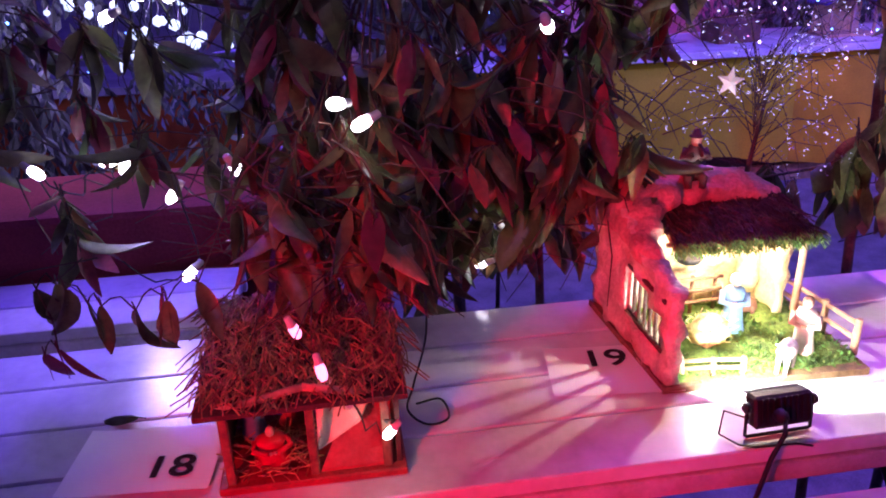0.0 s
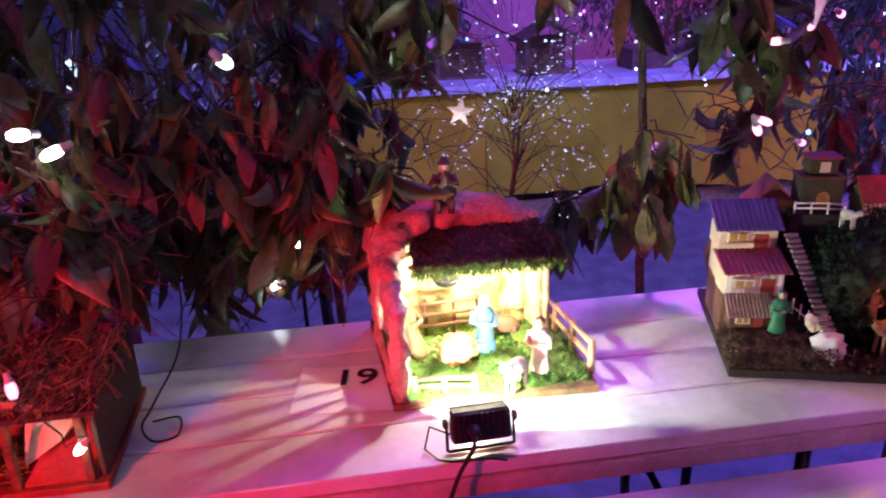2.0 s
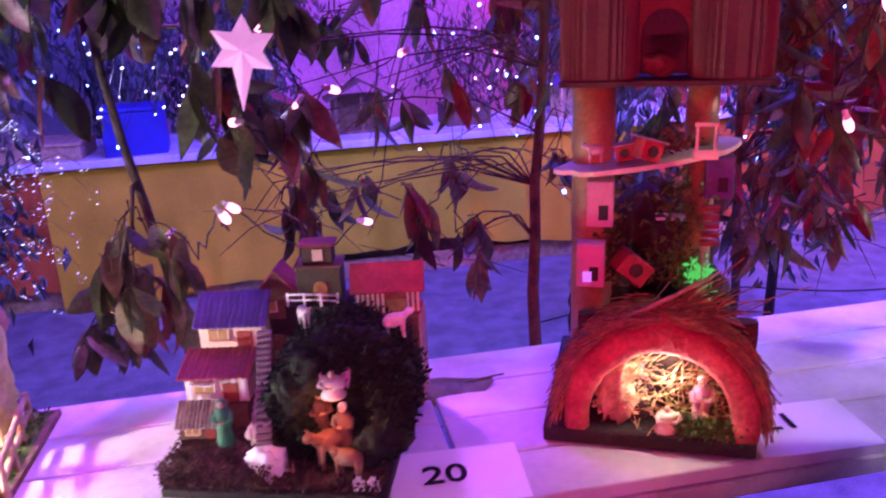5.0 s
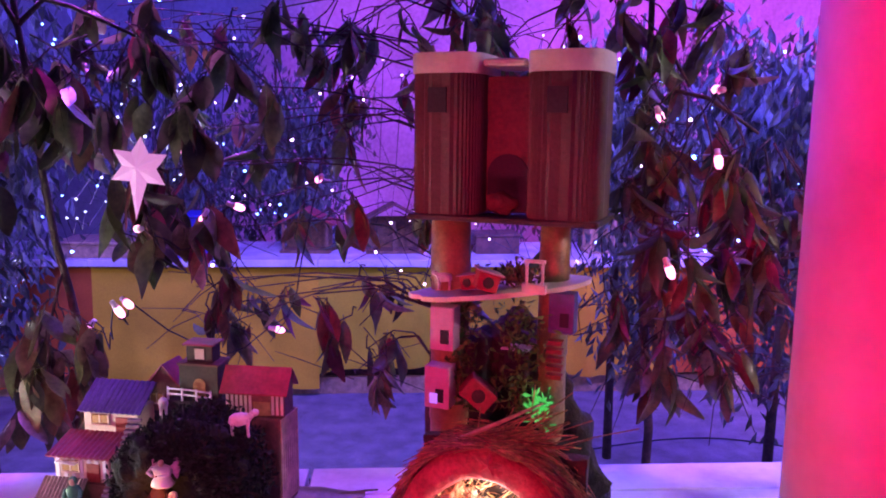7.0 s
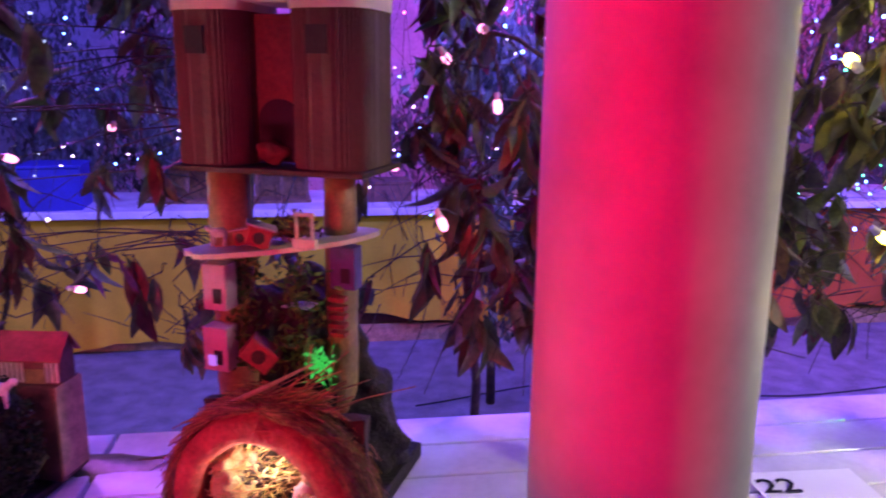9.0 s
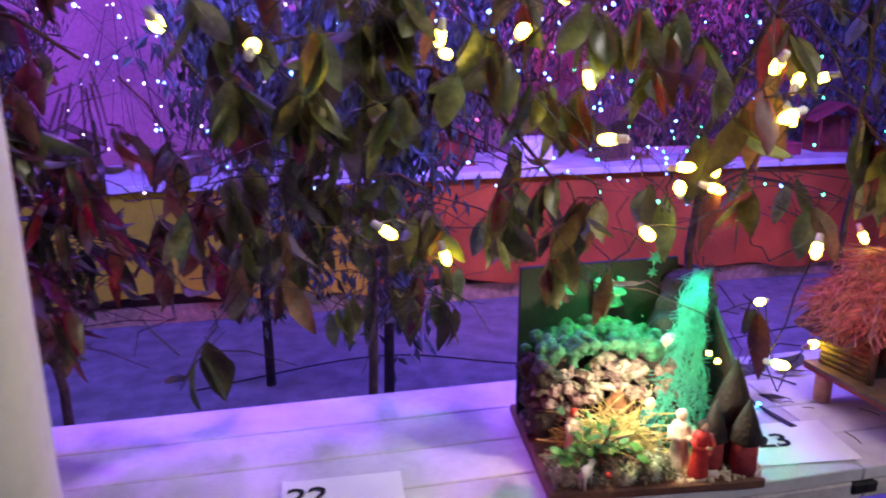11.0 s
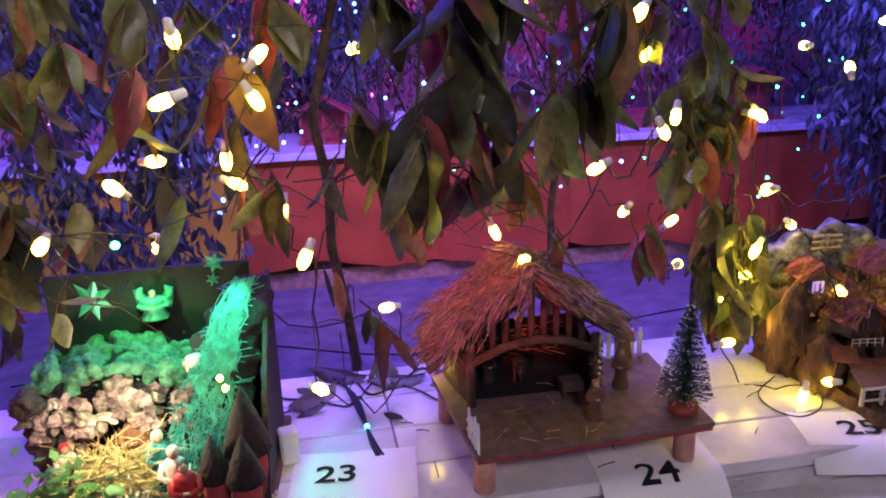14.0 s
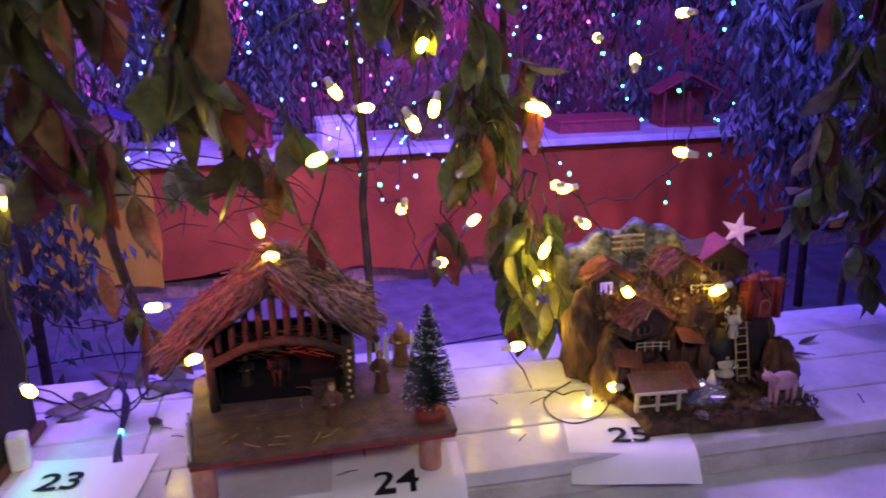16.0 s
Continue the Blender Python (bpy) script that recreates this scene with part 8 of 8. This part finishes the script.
    tube(k, [(0.111, -0.0225, 0.142), (0.111, -0.0225, 0.166)] + [(0.121 - 0.010 * math.cos(a * 0.314), -0.0225, 0.166 + 0.010 * math.sin(a * 0.314)) for a in range(1, 10)] + [(0.131, -0.0225, 0.166), (0.131, -0.0225, 0.142)], 0.0016, 6)
    part("gate_arch", k, "pinkwood", gate, "paler arch moulding")
    k = bmesh.new()
    blob(k, (0.112, 0.02, 0.085), (0.052, 0.045, 0.075), 0.25, 3, 0, 6)
    part("tower_rock", k, "soil", t)
    for x in (0.060, 0.084):
        k = bmesh.new()
        tube(k, [(x, -0.055, 0.030), (x + 0.003, -0.020, 0.135)], 0.0018, 6)
        part("ladder_rail", k, "palewood", t)
    for i in range(7):
        k = bmesh.new()
        u = (i + 0.6) / 7.4
        tube(k, [(0.060 + 0.003 * u, -0.055 + 0.035 * u, 0.030 + 0.105 * u), (0.084 + 0.003 * u, -0.055 + 0.035 * u, 0.030 + 0.105 * u)], 0.0014, 5)
        part("ladder_rung", k, "palewood", t)
    k = bmesh.new()
    blob(k, (-0.035, -0.098, 0.036), (0.042, 0.026, 0.020), 0.55, 3, 0, 1, 3.2, smooth=False)
    part("foil_stream", k, "tinsel", t, "crumpled silver foil stream")
    k = bmesh.new()
    blob(k, (0.045, -0.01, 0.075), (0.030, 0.03, 0.040), 0.15, 2, 0, 3)
    part("grotto_mouth", k, "black", t)


bark_village()
BM = pose(4.86, 0.07, TOP, 0, 0, -2)
beast("carved_ox", *local(BM, 0.098, -0.138, 0.024), 0.072, "pink", "pale pinkish ox at the front of the village", 185, horns=True)
beast("sheep", *local(BM, -0.012, -0.09, 0.030), 0.040, "wool", "small pale sheep by the foil stream", 60)
figurine("figurine", *local(BM, 0.045, -0.035, 0.035), 0.060, "robe_white", "small pale figure before the bark grotto", 0, kneel=True)
figurine("figurine", *local(BM, 0.062, -0.02, 0.105), 0.055, "robe_white", "small silver figure hung over the grotto", 0, wings=True)
figurine("figurine", *local(BM, 0.03, 0.065, 0.16), 0.060, "robe_white", "small pale winged figure among the huts", 10, wings=True)
st = part("star", star_mesh(bmesh.new(), 5, 0.040, 0.015, 0.008), "starlamp", m=pose(5.03, 0.235, 1.008, 0, 12, -10))
tagged(st, "white five-pointed star on a stick over the bark village", "star")
k = bmesh.new()
tube(k, [(5.03, 0.24, 0.92), (5.03, 0.238, 1.0)], 0.002, 6)
tagged(part("star_stick", k, "palewood"), "thin wooden stick that holds the white star", "stick")
k = bmesh.new()
box(k, -0.016, 0.016, -0.016, 0.016, 0, 0.062, bev=0.004)
tagged(part("power_adapter", k, "white", m=pose(3.652, 0.055, TOP, 0, 0, 12)), "white plug-in power adapter behind the cone huts", "adapter")


# ---- things on the far tables and on the ground ----
FT = FLOOR + 0.785
crate(0.58, 3.12, FT, 0.30, 0.26, 0.22, "bluebox", "blue plastic storage box with a lid on the far table")
crate(0.12, 3.15, FT, 0.42, 0.30, 0.07, "palewood", "flat wooden tray standing on the far table", "tray")
crate(4.35, 3.2, FT, 0.20, 0.18, 0.13, "white", "white box glowing violet on the far table")
crate(2.35, 3.25, FT, 0.26, 0.2, 0.10, "brown", "brown cardboard box on the far table")
crate(5.9, 3.25, FT, 0.5, 0.3, 0.06, "roof_red", "flat red tray on the far table", "tray")
for x, s, wall, roof, label in ((1.25, 0.9, "wood", "roof_red", "small wooden crib far behind on its table"), (3.05, 1.0, "palewood", "roof_blue", "pale wooden crib far behind on its table"),
                                (3.85, 0.9, "redwood", "roof_red", "red wooden crib far behind on its table"), (4.95, 1.1, "wood", "brown", "brown wooden crib far behind on its table"),
                                (6.5, 1.1, "redwood", "roof_red", "red wooden crib far behind on its table"), (1.75, 1.0, "wood", "brown", "brown wooden crib far behind on its table")):
    far_crib(x, 3.25, FT, s, wall, roof, label)


def floor_cable(label, pts, r=0.004):
    k = bmesh.new()
    tube(k, round_path(pts), r, 6)
    tagged(part("floor_cable", k, "cable"), label, "cable", "floor cables")


floor_cable("thin black cable lying on the speckled floor", [(-0.5, 1.2, FLOOR + 0.004), (0.7, 1.5, FLOOR + 0.004), (1.6, 1.3, FLOOR + 0.004), (2.6, 1.6, FLOOR + 0.004)])
floor_cable("thin black cable lying on the speckled floor", [(2.4, 2.1, FLOOR + 0.004), (3.3, 2.3, FLOOR + 0.004), (4.2, 2.0, FLOOR + 0.004), (5.6, 2.2, FLOOR + 0.004)])
floor_cable("black cable lying loosely on the last table", [(3.60, 0.31, TOP + 0.002), (3.66, 0.27, TOP + 0.002), (3.72, 0.29, TOP + 0.002), (3.776, 0.337, TOP + 0.002), (3.814, 0.254, TOP + 0.002), (3.884, 0.30, TOP + 0.002), (3.93, 0.345, TOP + 0.002), (3.99, 0.30, TOP + 0.002)], 0.0024)
floor_cable("black cable lying in a wide loop on the last table", [(3.64, 0.22, TOP + 0.002), (3.70, 0.25, TOP + 0.002), (3.77, 0.22, TOP + 0.002), (3.83, 0.31, TOP + 0.002), (3.90, 0.26, TOP + 0.002), (3.94, 0.20, TOP + 0.002)], 0.002)
floor_cable("looped black cable on the table beside the bark village", [(4.678, 0.042, TOP + 0.002), (4.635, -0.005, TOP + 0.002), (4.582, -0.018, TOP + 0.002), (4.553, 0.02, TOP + 0.002), (4.563, 0.08, TOP + 0.002), (4.634, 0.135, TOP + 0.002)], 0.0016)
floor_cable("looped black cable hanging beside the straw hut", [(0.125, 0.34, 1.02), (0.19, 0.28, 0.93), (0.195, 0.19, 0.83), (0.16, 0.1, 0.775), (0.145, 0.06, 0.757), (0.17, 0.02, 0.754), (0.205, 0.03, 0.754), (0.2, 0.08, 0.755), (0.16, 0.07, 0.758)], 0.0019)


def fallen_leaf(x, y, rz, s=1.0):
    ob = new("fallen_leaf", SLIM[0] if s < 1 else LEAVES[2])
    ob.matrix_basis = Matrix.LocRotScale((x, y, TOP + 0.012), Euler((radians(86), 0, radians(rz))), (s, s, s))
    tagged(ob, "dry dark leaf lying on the white planks", "leaf", "fallen leaves")


for x, y, rz, s in ((-0.27, 0.11, 70, 0.9), (1.72, 0.235, 95, 1.6), (3.86, 0.13, 30, 0.8), (3.93, 0.30, 100, 1.0), (3.99, 0.24, 60, 0.9), (4.05, 0.33, 120, 1.0), (5.15, 0.12, 40, 0.6), (5.22, 0.2, 100, 0.6), (3.6, 0.30, 20, 0.8)):
    fallen_leaf(x, y, rz, s)
r = random.Random(9)
for i in range(16):
    x, y = r.uniform(3.87, 5.3), r.uniform(-0.09, 0.34)
    k = bmesh.new()
    a = r.uniform(0, 3.1)
    L = r.uniform(0.02, 0.05)
    tube(k, [(0, 0, 0.0012), (math.cos(a) * L * 0.5, math.sin(a) * L * 0.5, 0.003), (math.cos(a) * L, math.sin(a) * L, 0.0012)], 0.0010, 5)
    tagged(part("dry_twig", k, "bark", m=pose(x, y, TOP)), "short dry twig on the white planks", "twig", "dry twigs")

bundle = thing("cable_bundle", 3.79, 0.1, TOP, 0, "bundle of thin black cables lying across the table joint", "cable")
for dx in (0.0, 0.006, -0.005):
    k = bmesh.new()
    tube(k, round_path([(0.016 + dx, -0.07, 0.003), (0.007 + dx * 0.6, -0.02, 0.004), (-0.010 - dx, 0.14, 0.004), (-0.042 + dx * 2, 0.245, 0.006)], 5), 0.0026, 6)
    part("cable", k, "cable", bundle)
for x, y, rz, s in ((3.70, 0.27, 35, 0.9), (3.74, 0.30, 140, 1.1), (3.81, 0.32, 70, 1.0), (3.72, 0.22, 110, 0.8), (3.86, 0.28, 10, 1.0)):
    fallen_leaf(x, y, rz, s)

k = bmesh.new()
blob(k, (0, 0, 0.006), (0.005, 0.005, 0.006), 0, 2)
tagged(part("led_lamp", k, "cyan_led", m=pose(3.793, 0.127, TOP)), "tiny glowing cyan lamp lying between two tables", "lamp")
